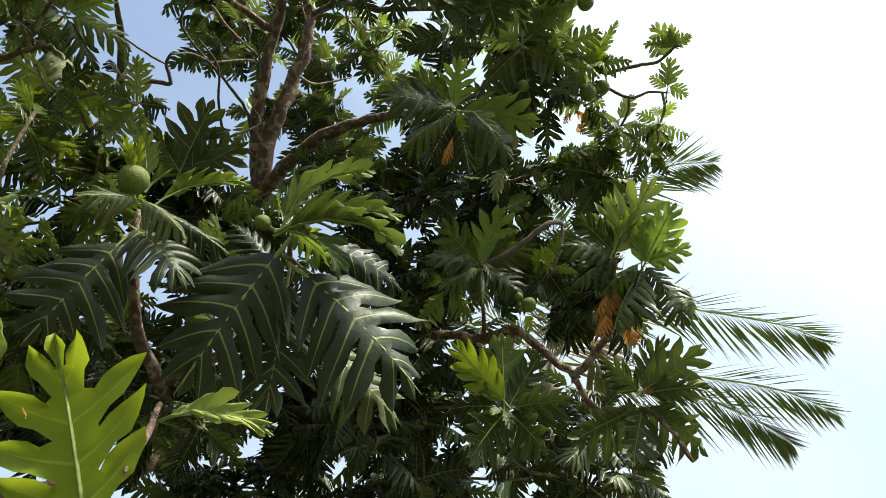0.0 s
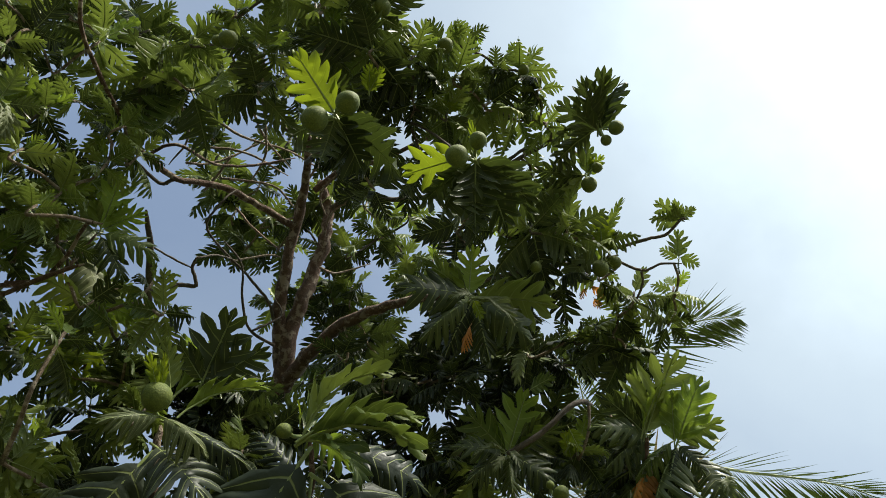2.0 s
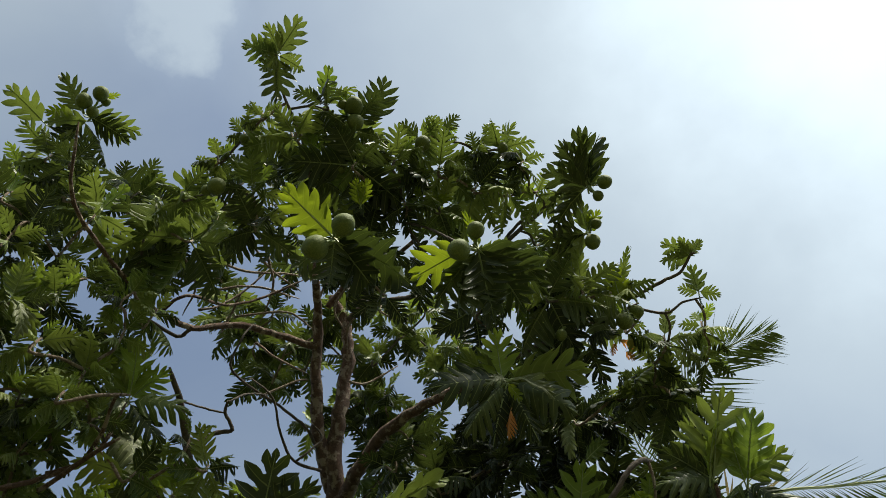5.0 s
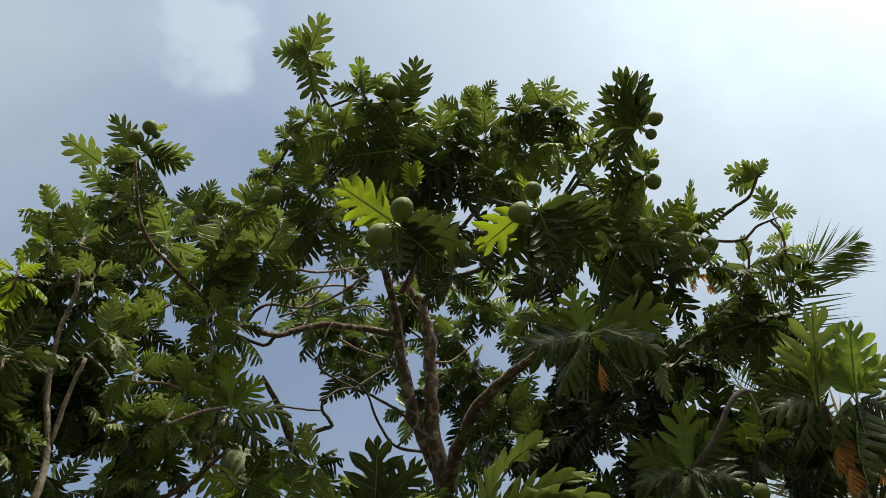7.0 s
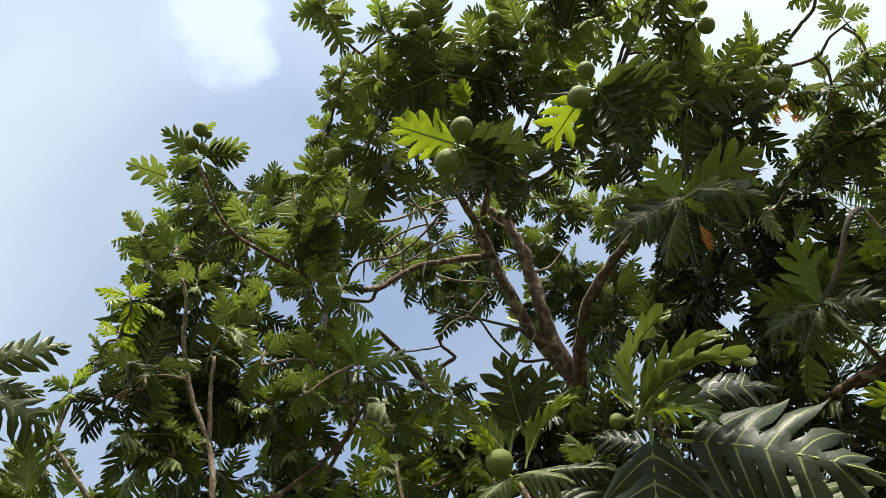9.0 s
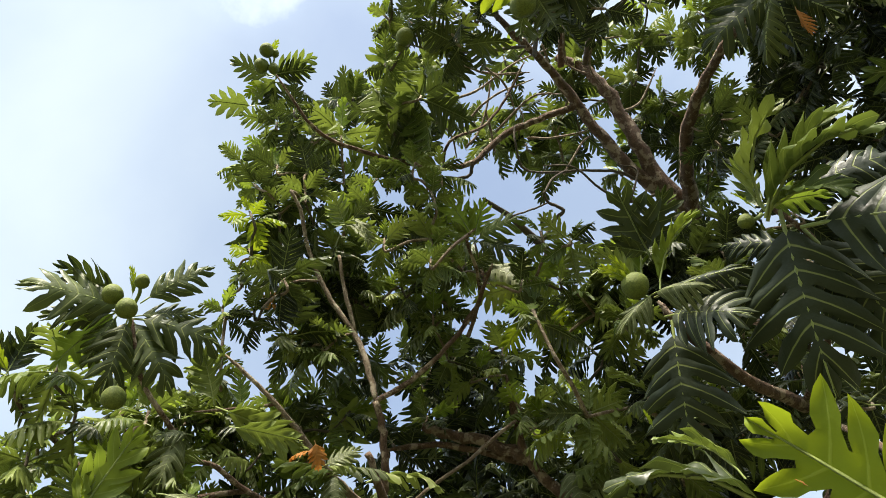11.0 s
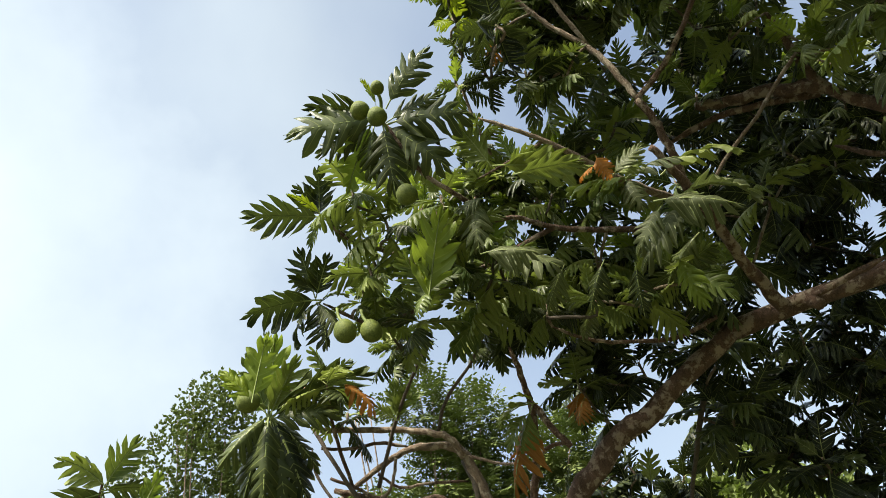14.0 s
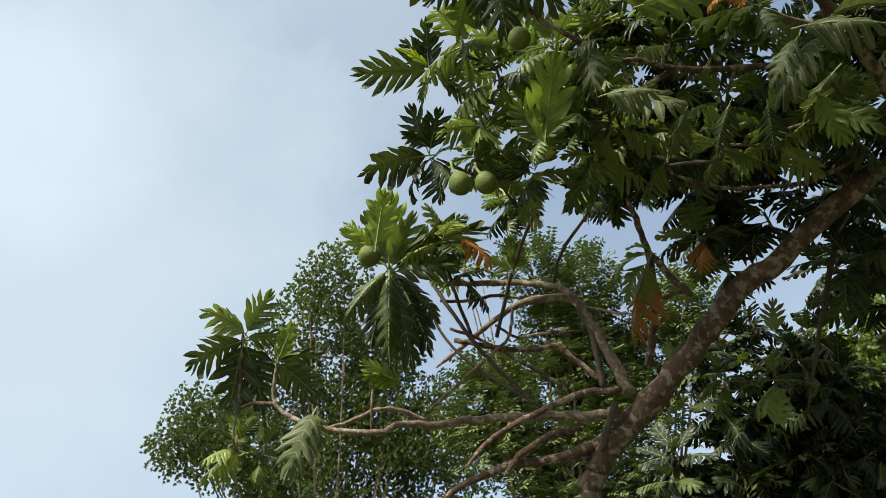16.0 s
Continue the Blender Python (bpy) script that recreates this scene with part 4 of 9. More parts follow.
leaf((0.82, 2.66, 6.30), (0.96, 2.72, 6.23), (-0.09, -0.33, 0.94), "mature", "dead")
leaf((0.79, 2.67, 6.30), (0.73, 2.74, 6.26), (-0.08, -0.34, 0.94), "mature", "dead")

# whorl with silvery bracts
leaf((-0.06, 2.23, 5.59), (-0.02, 2.02, 5.86), (-0.10, 0.77, 0.63), "broad", "fresh")
leaf((0.00, 2.25, 5.58), (0.51, 2.39, 5.64), (-0.18, 0.24, 0.95), "mature", "mid")
leaf((-0.08, 2.23, 5.59), (-0.53, 2.10, 5.51), (0.32, -0.88, -0.36), "mature", "dark")
leaf((-0.08, 2.22, 5.60), (-0.35, 2.08, 5.78), (0.31, 0.48, 0.82), "mature", "mid", 0.90)
leaf((-0.03, 2.28, 5.56), (0.05, 2.49, 5.22), (0.06, -0.85, -0.52), "hung", "dark")
leaf((-0.07, 2.27, 5.57), (-0.38, 2.37, 5.29), (0.04, -0.92, -0.38), "hung", "dark")
leaf((-0.05, 2.28, 5.56), (-0.23, 2.49, 5.28), (-0.07, -0.82, -0.57), "hung", "dark")
leaf((0.02, 2.28, 5.56), (0.33, 2.48, 5.35), (0.19, -0.84, -0.51), "mature", "dark")
leaf((-0.04, 2.20, 5.53), (-0.18, 2.16, 5.43), (0.06, -0.95, -0.30), "arched", "pale", 0.80)
leaf((-0.01, 2.22, 5.52), (0.22, 2.31, 5.33), (-0.02, -0.96, 0.29), "arched", "pale", 0.70)
leaf((-0.03, 2.20, 5.47), (0.02, 2.28, 5.36), (-0.00, 0.17, 0.98), "young", "young", 0.80)
leaf((-0.06, 2.32, 5.37), (-0.12, 2.40, 5.20), (0.05, -0.95, 0.31), "hung", "dead", 0.55)
leaf((0.25, 2.53, 5.36), (0.21, 2.63, 5.15), (-0.06, -0.94, 0.33), "arched", "pale", 0.80)

# whorl below it
leaf((0.13, 3.04, 5.04), (0.28, 2.84, 5.39), (-0.24, 0.79, 0.56), "broad", "fresh", 1.05)
leaf((0.11, 3.04, 5.04), (-0.15, 2.90, 5.31), (0.38, 0.62, 0.69), "mature", "mid")
leaf((0.16, 3.05, 5.03), (0.50, 2.99, 5.20), (-0.34, 0.46, 0.82), "mature", "dark")
leaf((0.09, 3.04, 5.04), (-0.23, 2.93, 4.99), (0.36, -0.93, -0.10), "mature", "dark")
leaf((0.16, 3.06, 5.02), (0.40, 3.10, 4.80), (0.00, -0.98, -0.17), "mature", "dark")
leaf((0.13, 3.06, 5.02), (0.14, 3.11, 4.73), (-0.03, -0.98, -0.17), "hung", "dark")
leaf((0.10, 3.06, 5.02), (-0.13, 3.04, 4.80), (0.10, -0.99, -0.03), "hung", "dark")
leaf((0.11, 3.02, 4.98), (0.04, 3.01, 4.84), (-0.01, -1.00, -0.05), "arched", "pale", 0.80)
leaf((0.10, 2.99, 5.01), (-0.08, 2.93, 4.91), (0.01, -0.93, 0.38), "arched", "pale", 0.80)
leaf((0.14, 3.00, 5.00), (0.20, 3.00, 4.84), (-0.04, -0.92, 0.38), "arched", "pale", 0.80)
leaf((0.30, 2.90, 5.45), (0.48, 2.90, 5.58), (0.03, 0.27, 0.96), "young", "mid")
leaf((0.53, 3.08, 5.27), (0.58, 3.11, 5.08), (0.03, 0.22, 0.97), "young", "young")
leaf((0.53, 3.21, 5.14), (0.49, 3.09, 5.27), (0.05, 0.37, 0.93), "young", "young")

# pale whorls at the right
leaf((1.13, 2.94, 4.97), (1.32, 2.66, 5.23), (-0.55, -0.73, -0.40), "soft", "fresh", 1.05)
leaf((1.15, 2.94, 4.97), (1.42, 2.88, 5.07), (-0.21, 0.47, 0.86), "broad", "mid")
leaf((1.11, 2.94, 4.97), (1.14, 2.75, 5.21), (0.08, 0.78, 0.62), "young", "fresh")
leaf((1.14, 2.96, 4.95), (1.24, 2.99, 4.73), (-0.26, -0.93, -0.24), "mature", "dark")
leaf((1.12, 2.96, 4.95), (1.00, 3.07, 4.65), (-0.35, -0.91, -0.21), "hung", "dark")
leaf((1.09, 2.95, 4.97), (0.84, 3.06, 4.78), (-0.32, -0.94, -0.12), "hung", "mid")
leaf((0.96, 2.92, 5.04), (1.22, 2.61, 5.43), (-0.14, 0.73, 0.67), "broad", "mid", 0.90)
leaf((0.95, 2.92, 5.04), (0.94, 2.70, 5.37), (0.14, 0.83, 0.55), "mature", "mid")
leaf((0.94, 2.92, 5.04), (0.72, 2.80, 5.27), (0.42, 0.57, 0.71), "mature", "dark")
leaf((0.94, 2.93, 5.03), (0.60, 2.86, 5.03), (0.20, -0.97, -0.15), "mature", "dark")
leaf((0.95, 2.94, 5.02), (0.67, 3.00, 4.81), (-0.18, -0.98, -0.06), "hung", "dark")
leaf((0.93, 2.89, 5.01), (1.10, 2.71, 5.26), (-0.12, -0.37, 0.92), "young", "fresh", 0.60)
leaf((1.11, 2.99, 4.93), (0.90, 3.12, 4.54), (-0.18, -0.64, 0.75), "hung", "dark", 1.20)
leaf((1.10, 2.98, 4.94), (0.89, 3.07, 4.76), (-0.06, -0.21, 0.98))
leaf((0.91, 2.94, 5.03), (0.67, 3.03, 4.86), (-0.09, -0.39, 0.92))
leaf((0.93, 2.95, 5.02), (0.82, 3.06, 4.79), (-0.10, -0.39, 0.92))
leaf((0.93, 3.04, 4.85), (0.80, 3.12, 4.65), (-0.21, -0.89, 0.41), "hung", "dead", 0.90)
leaf((0.90, 3.11, 4.71), (0.80, 3.15, 4.54), (-0.21, -0.88, 0.42), "hung", "dead", 0.90)

# crown left
leaf((-3.12, 0.14, 8.58), (-3.19, -0.23, 8.72), (-0.26, 0.02, 0.97), "broad", "dark", 0.90)
leaf((-3.46, 0.11, 8.50), (-3.58, -0.28, 8.45), (-0.29, 0.01, 0.96), "broad", "mid")
leaf((-3.16, 0.12, 8.50), (-3.36, 0.04, 8.40), (-0.27, 0.03, 0.96), "soft", "young")
leaf((-3.05, 0.22, 8.54), (-2.71, 0.52, 8.65), (-0.12, 0.03, 0.99), "mature", "mid")
leaf((-3.05, 0.21, 8.54), (-2.78, 0.53, 8.47), (-0.08, 0.02, 1.00))
leaf((-3.09, 0.23, 8.51), (-3.33, 0.11, 8.24), (-0.14, 0.02, 0.99), "mature", "mid")
leaf((-2.89, 0.09, 8.61), (-2.75, 0.11, 8.67), (0.12, -0.02, 0.99), "young", "young", 0.70)
leaf((-3.11, 0.25, 8.51), (-3.05, 0.70, 8.33), (0.28, -0.07, 0.96), "hung", "dark")
leaf((-3.14, 0.25, 8.50), (-3.41, 0.39, 8.19), (0.14, -0.03, 0.99), "hung", "dark")
leaf((-3.06, 0.46, 8.20), (-3.12, 0.67, 8.15), (0.86, -0.23, -0.45), "arched", "pale")
fruit((-2.95, 0.05, 8.34), 0.071, (-3.06, 0.16, 8.47))
fruit((-2.82, 0.04, 8.43), 0.068, (-2.99, 0.14, 8.54))
fruit((-2.82, 0.12, 8.45), 0.041, (-2.98, 0.15, 8.57))
fruit((-2.91, 0.16, 8.31), 0.053, (-3.04, 0.23, 8.43))
spray((-3.24, 0.37, 7.95), (-0.12, -0.07, 0.99), 9, 0.32)
spray((-3.39, 0.17, 7.26), (-0.36, -0.31, 0.88), 8, 0.25, "mid")
spray((-3.09, 0.27, 6.48), (-0.43, -0.23, 0.87), 8, 0.22)
spray((-3.02, 0.40, 6.76), (-0.06, -0.17, 0.98), 8, 0.27)
leaf((-2.78, 0.73, 7.88), (-2.48, 0.94, 8.03), (-0.20, 0.08, 0.98), "broad", "dark", 1.20)
leaf((-2.78, 0.73, 7.97), (-2.71, 0.62, 8.09), (-0.21, 0.07, 0.98), "broad", "dark", 1.20)
spray((-2.68, 0.89, 7.94), (0.18, -0.04, 0.98), 8, 0.31)
spray((-2.67, 0.78, 7.10), (0.06, -0.11, 0.99), 8, 0.32, "mid")
spray((-2.87, 0.61, 7.26), (0.06, -0.11, 0.99), 8, 0.26)
spray((-2.23, 0.97, 6.81), (0.00, 0.00, 1.00), 9, 0.33)
spray((-1.97, 1.14, 6.83), (-0.00, 0.32, 0.95), 10, 0.40, "mid")
spray((-2.07, 1.27, 7.86), (0.00, 0.00, 1.00), 8, 0.34)
leaf((-2.13, 0.96, 7.15), (-2.31, 1.25, 7.01), (0.51, -0.30, 0.81), "hung", "dark", 1.20)
leaf((-3.27, 0.22, 7.20), (-3.31, 0.32, 7.18), (0.33, -0.05, 0.94), "young", "pale", 0.60)
spray((-2.86, 0.24, 5.74), (-0.05, -0.37, 0.93), 7, 0.18, "young")
spray((-3.04, 0.47, 6.27), (0.16, -0.28, 0.95), 8, 0.21)
spray((-2.87, 0.60, 6.34), (0.26, -0.22, 0.94), 8, 0.24, "mid")
spray((-3.27, 0.59, 6.10), (-0.17, -0.22, 0.96), 8, 0.26)
spray((-2.85, 0.51, 5.19), (-0.34, -0.18, 0.92), 8, 0.26, "deep")
leaf((-2.67, 0.85, 5.72), (-2.49, 0.85, 5.98), (-0.33, 0.14, 0.93), "broad", "fresh")
leaf((-2.67, 0.85, 5.72), (-2.63, 0.71, 5.92), (-0.34, 0.13, 0.93), "broad", "fresh", 0.90)
leaf((-2.22, 0.70, 5.10), (-2.09, 0.76, 5.17), (-0.33, 0.15, 0.93), "mature", "dark")
leaf((-2.21, 0.68, 5.05), (-2.20, 0.78, 4.91), (0.87, -0.38, 0.32), "arched", "pale", 0.80)
leaf((-2.99, 1.07, 6.16), (-2.94, 0.97, 6.21), (-0.30, 0.12, 0.95), "young", "young", 0.50)
spray((-3.09, 1.02, 6.12), (0.11, -0.20, 0.97), 8, 0.25)
spray((-3.36, 0.85, 5.99), (-0.06, -0.17, 0.98), 8, 0.27, "mid")
spray((-2.38, 1.34, 5.52), (-0.12, -0.07, 0.99), 8, 0.25, "mid")
spray((-2.52, 1.07, 5.53), (0.00, 0.00, 1.00), 8, 0.20, "mid")
fruit((-2.71, 1.45, 6.62), 0.067, (-2.73, 1.43, 6.79))
fruit((-2.62, 1.28, 6.73), 0.048, (-2.68, 1.25, 6.88))

# whorl before the bare branches
leaf((-2.36, 1.70, 5.75), (-2.29, 1.45, 6.08), (-0.42, 0.67, 0.62), "broad", "fresh", 0.90)
leaf((-2.35, 1.71, 5.76), (-2.15, 1.71, 6.00), (-0.77, 0.25, 0.59), "mature", "fresh")
leaf((-2.39, 1.69, 5.75), (-2.49, 1.47, 5.93), (-0.08, 0.66, 0.75), "mature", "mid", 0.90)
leaf((-2.35, 1.74, 5.75), (-2.02, 1.94, 5.74), (0.51, -0.81, -0.31), "mature", "mid", 0.90)
leaf((-2.40, 1.70, 5.74), (-2.73, 1.52, 5.44), (0.66, -0.65, -0.36), "mature", "dark", 0.90)
leaf((-2.58, 1.88, 6.07), (-2.82, 1.88, 5.76), (0.63, -0.63, -0.46), "arched", "mid")
leaf((-2.36, 1.74, 5.72), (-2.19, 1.99, 5.53), (0.70, -0.67, -0.26), "mature", "dark", 0.80)
leaf((-2.65, 2.03, 5.95), (-2.39, 2.35, 5.47), (0.68, -0.72, -0.13), "fingered", "pale", 0.80)

# thickets of the left crown
spray((-3.33, 1.16, 5.91), (-0.34, -0.56, 0.75), 6, 0.24, "deep")
spray((-3.22, 1.03, 6.03), (-0.22, -0.31, 0.92), 7, 0.27)
spray((-3.26, 1.14, 6.07), (-0.26, -0.20, 0.94), 6, 0.29, "mid")
spray((-3.46, 0.96, 5.88), (-0.04, -0.40, 0.91), 7, 0.26, "deep")
spray((-3.37, 0.88, 5.33), (-0.17, -0.64, 0.75), 6, 0.23)
spray((-3.38, 0.88, 5.25), (-0.20, -0.68, 0.71), 7, 0.26, "mid")
spray((-2.92, 1.60, 5.99), (0.07, -0.32, 0.94), 6, 0.26, "mid")
spray((-3.20, 1.84, 5.67), (-0.60, 0.02, 0.80), 6, 0.24, "mid")
spray((-3.01, 1.72, 5.93), (-0.09, -0.22, 0.97), 6, 0.30, "mid")
spray((-2.51, 1.55, 6.15), (0.52, 0.52, 0.68), 8, 0.21, "mid")
spray((-2.93, 1.51, 6.29), (-0.57, 0.27, 0.78), 6, 0.22, "mid")
spray((-2.44, 1.24, 7.17), (-0.30, -0.32, 0.90), 7, 0.30, "deep")
spray((-2.38, 1.18, 6.63), (-0.59, -0.16, 0.79), 7, 0.27)
spray((-2.42, 1.25, 7.67), (0.21, -0.50, 0.84), 8, 0.31, "deep")
spray((-3.00, 1.06, 6.45), (-0.38, 0.42, 0.82), 8, 0.20, "mid")
spray((-3.07, 0.71, 6.21), (-0.54, -0.56, 0.63), 6, 0.24)
spray((-2.84, 0.90, 6.72), (-0.07, 0.10, 0.99), 7, 0.25)
spray((-2.65, 2.28, 6.07), (0.04, 0.48, 0.87), 7, 0.24)
spray((-2.84, 2.07, 6.20), (-0.35, -0.13, 0.93), 6, 0.29)
spray((-2.86, 0.62, 6.58), (-0.28, 0.38, 0.88), 7, 0.23, "deep")
spray((-3.25, 0.43, 7.23), (0.01, -0.68, 0.74), 8, 0.25)
spray((-2.39, 1.32, 8.84), (-0.52, -0.57, 0.63), 6, 0.28, "deep")
spray((-1.25, 1.27, 6.96), (0.66, 0.38, 0.65), 8, 0.24, "deep")
spray((-2.17, 1.25, 9.47), (-0.11, -0.30, 0.95), 7, 0.33, "deep")
spray((-0.75, 1.51, 6.81), (0.43, 0.64, 0.63), 8, 0.24, "deep")
spray((-1.05, 1.01, 7.14), (-0.31, -0.60, 0.74), 7, 0.28, "deep")
spray((-0.96, 1.19, 7.49), (-0.08, -0.14, 0.99), 7, 0.26, "deep")
spray((-0.03, 1.87, 7.57), (0.22, 0.46, 0.86), 7, 0.27, "mid")
spray((-0.17, 1.83, 7.44), (0.08, 0.61, 0.79), 8, 0.23, "mid")
spray((-1.11, 0.66, 7.35), (-0.17, -0.66, 0.73), 6, 0.19, "deep")
spray((-1.35, 1.02, 7.61), (-0.35, 0.23, 0.91), 8, 0.25, "deep")
spray((-0.72, 1.00, 7.46), (0.50, 0.25, 0.83), 6, 0.21, "deep")
spray((0.13, 1.41, 7.33), (-0.07, -0.61, 0.79), 6, 0.21, "mid")
spray((0.52, 2.17, 7.28), (0.45, 0.46, 0.77), 8, 0.23, "mid")
spray((-0.66, 1.72, 6.16), (0.08, 0.70, 0.71), 7, 0.22, "deep")
spray((-0.90, 1.55, 6.34), (-0.69, -0.23, 0.69), 6, 0.22, "deep")
spray((-0.77, 1.39, 6.47), (-0.25, -0.59, 0.77), 8, 0.29, "deep")
spray((-0.10, 2.19, 6.44), (0.32, 0.59, 0.74), 6, 0.28, "deep")
spray((-0.04, 2.02, 6.24), (0.77, 0.12, 0.63), 6, 0.27, "deep")
spray((-0.41, 1.80, 6.68), (-0.32, -0.30, 0.90), 8, 0.26, "deep")
spray((0.43, 2.61, 6.83), (0.26, 0.38, 0.89), 7, 0.25, "mid")
spray((0.17, 2.43, 6.89), (-0.11, 0.19, 0.98), 8, 0.25, "mid")
spray((0.61, 2.33, 6.88), (0.43, 0.01, 0.90), 8, 0.26, "mid")
spray((0.49, 2.29, 6.83), (-0.17, -0.49, 0.86), 8, 0.29, "deep")
spray((0.56, 2.52, 6.35), (-0.33, -0.56, 0.76), 8, 0.28, "deep")
spray((0.62, 2.29, 6.79), (0.02, -0.54, 0.84), 6, 0.27, "deep")

# small leaves at the back of the crown
spray((-2.40, 2.73, 8.24), (0.06, -0.11, 0.99), 8, 0.31)
spray((-2.25, 3.06, 8.14), (0.06, -0.11, 0.99), 8, 0.31)
spray((-2.48, 3.00, 8.08), (0.06, -0.11, 0.99), 8, 0.31)
spray((-1.80, 2.85, 8.38), (0.06, -0.11, 0.99), 8, 0.31)
spray((-1.57, 3.16, 8.29), (0.06, -0.11, 0.99), 8, 0.31)
spray((-1.51, 3.53, 8.10), (0.06, -0.11, 0.99), 8, 0.31)
spray((-1.33, 3.62, 8.09), (0.06, -0.11, 0.99), 8, 0.31)
spray((-2.01, 3.11, 8.19), (0.06, -0.11, 0.99), 8, 0.31)
spray((-2.52, 2.48, 8.31), (0.06, -0.11, 0.99), 8, 0.31)
spray((-1.09, 3.95, 7.92), (0.06, -0.11, 0.99), 8, 0.31)
spray((-1.53, 3.79, 7.94), (0.06, -0.11, 0.99), 8, 0.31)
spray((-1.83, 2.17, 8.66), (0.06, -0.11, 0.99), 8, 0.31)
spray((-1.13, 2.86, 8.53), (0.06, -0.11, 0.99), 8, 0.31)
spray((-0.89, 3.16, 8.42), (0.06, -0.11, 0.99), 8, 0.31)
spray((-0.76, 3.40, 8.31), (0.06, -0.11, 0.99), 8, 0.31)
spray((-2.16, 2.53, 8.42), (0.06, -0.11, 0.99), 8, 0.31)
spray((-1.42, 2.40, 8.67), (0.06, -0.11, 0.99), 8, 0.31)
spray((-2.08, 3.60, 7.89), (0.06, -0.11, 0.99), 8, 0.31)
spray((-1.24, 2.56, 8.64), (0.06, -0.11, 0.99), 8, 0.31)
spray((-1.56, 4.18, 7.66), (0.06, -0.11, 0.99), 8, 0.31)
spray((-1.82, 4.29, 7.50), (0.06, -0.11, 0.99), 8, 0.31)
spray((-0.65, 3.67, 8.17), (0.06, -0.11, 0.99), 8, 0.31)
spray((-1.81, 3.59, 7.99), (0.06, -0.11, 0.99), 8, 0.31)
spray((-2.50, 2.19, 8.43), (0.06, -0.11, 0.99), 8, 0.31)
spray((-2.59, 1.89, 8.50), (0.06, -0.11, 0.99), 8, 0.31)
spray((-1.94, 2.61, 7.77), (0.06, -0.11, 0.99), 8, 0.26)
spray((-1.23, 3.00, 7.76), (0.06, -0.11, 0.99), 8, 0.26)
spray((-2.13, 2.81, 7.60), (0.06, -0.11, 0.99), 8, 0.26)
spray((-2.36, 2.18, 7.80), (0.06, -0.11, 0.99), 8, 0.26)
spray((-1.42, 2.52, 7.96), (0.06, -0.11, 0.99), 8, 0.26)

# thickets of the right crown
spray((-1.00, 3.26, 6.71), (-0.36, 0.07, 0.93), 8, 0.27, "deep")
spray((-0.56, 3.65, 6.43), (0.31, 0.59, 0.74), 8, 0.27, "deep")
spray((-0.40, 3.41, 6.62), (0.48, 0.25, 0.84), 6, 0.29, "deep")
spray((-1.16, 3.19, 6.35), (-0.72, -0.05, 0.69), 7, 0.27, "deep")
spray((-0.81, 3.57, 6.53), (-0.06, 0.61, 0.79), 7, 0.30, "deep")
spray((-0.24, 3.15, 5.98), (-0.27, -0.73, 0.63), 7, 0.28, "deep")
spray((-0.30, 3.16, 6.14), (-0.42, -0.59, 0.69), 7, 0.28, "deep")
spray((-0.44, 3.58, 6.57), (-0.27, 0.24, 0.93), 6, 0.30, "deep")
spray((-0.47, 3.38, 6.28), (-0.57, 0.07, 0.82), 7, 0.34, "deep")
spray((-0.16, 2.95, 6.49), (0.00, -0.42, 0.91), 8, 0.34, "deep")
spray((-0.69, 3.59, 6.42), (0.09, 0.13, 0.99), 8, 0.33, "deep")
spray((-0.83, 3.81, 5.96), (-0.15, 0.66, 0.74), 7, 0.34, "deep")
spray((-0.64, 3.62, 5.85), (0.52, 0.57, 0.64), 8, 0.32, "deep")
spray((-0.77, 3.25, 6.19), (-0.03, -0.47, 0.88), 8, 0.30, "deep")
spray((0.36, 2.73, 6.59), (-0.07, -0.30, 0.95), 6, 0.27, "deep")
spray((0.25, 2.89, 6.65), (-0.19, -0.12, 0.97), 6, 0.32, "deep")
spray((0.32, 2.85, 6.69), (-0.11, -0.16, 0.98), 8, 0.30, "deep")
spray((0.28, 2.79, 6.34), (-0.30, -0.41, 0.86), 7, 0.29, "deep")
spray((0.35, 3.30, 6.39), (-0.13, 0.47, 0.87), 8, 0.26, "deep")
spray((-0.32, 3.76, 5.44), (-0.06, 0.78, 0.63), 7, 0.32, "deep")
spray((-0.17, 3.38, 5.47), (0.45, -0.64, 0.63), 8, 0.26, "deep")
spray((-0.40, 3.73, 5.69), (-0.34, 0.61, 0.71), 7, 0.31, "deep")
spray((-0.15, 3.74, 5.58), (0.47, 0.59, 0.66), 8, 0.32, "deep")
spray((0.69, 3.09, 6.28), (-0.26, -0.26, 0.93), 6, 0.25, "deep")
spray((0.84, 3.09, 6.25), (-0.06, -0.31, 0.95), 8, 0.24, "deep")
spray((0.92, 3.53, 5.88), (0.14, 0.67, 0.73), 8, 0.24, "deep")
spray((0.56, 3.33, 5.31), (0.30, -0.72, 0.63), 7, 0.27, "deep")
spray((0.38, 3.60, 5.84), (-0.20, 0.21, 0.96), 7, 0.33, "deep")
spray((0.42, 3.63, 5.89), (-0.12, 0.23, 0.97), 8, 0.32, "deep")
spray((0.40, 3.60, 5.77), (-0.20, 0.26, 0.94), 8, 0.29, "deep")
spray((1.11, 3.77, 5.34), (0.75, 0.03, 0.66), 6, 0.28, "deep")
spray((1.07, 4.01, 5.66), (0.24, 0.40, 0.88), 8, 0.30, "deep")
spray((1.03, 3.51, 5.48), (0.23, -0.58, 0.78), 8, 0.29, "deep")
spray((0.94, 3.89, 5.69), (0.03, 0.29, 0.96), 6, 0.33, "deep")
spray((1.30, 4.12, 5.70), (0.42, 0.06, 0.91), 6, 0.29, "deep")
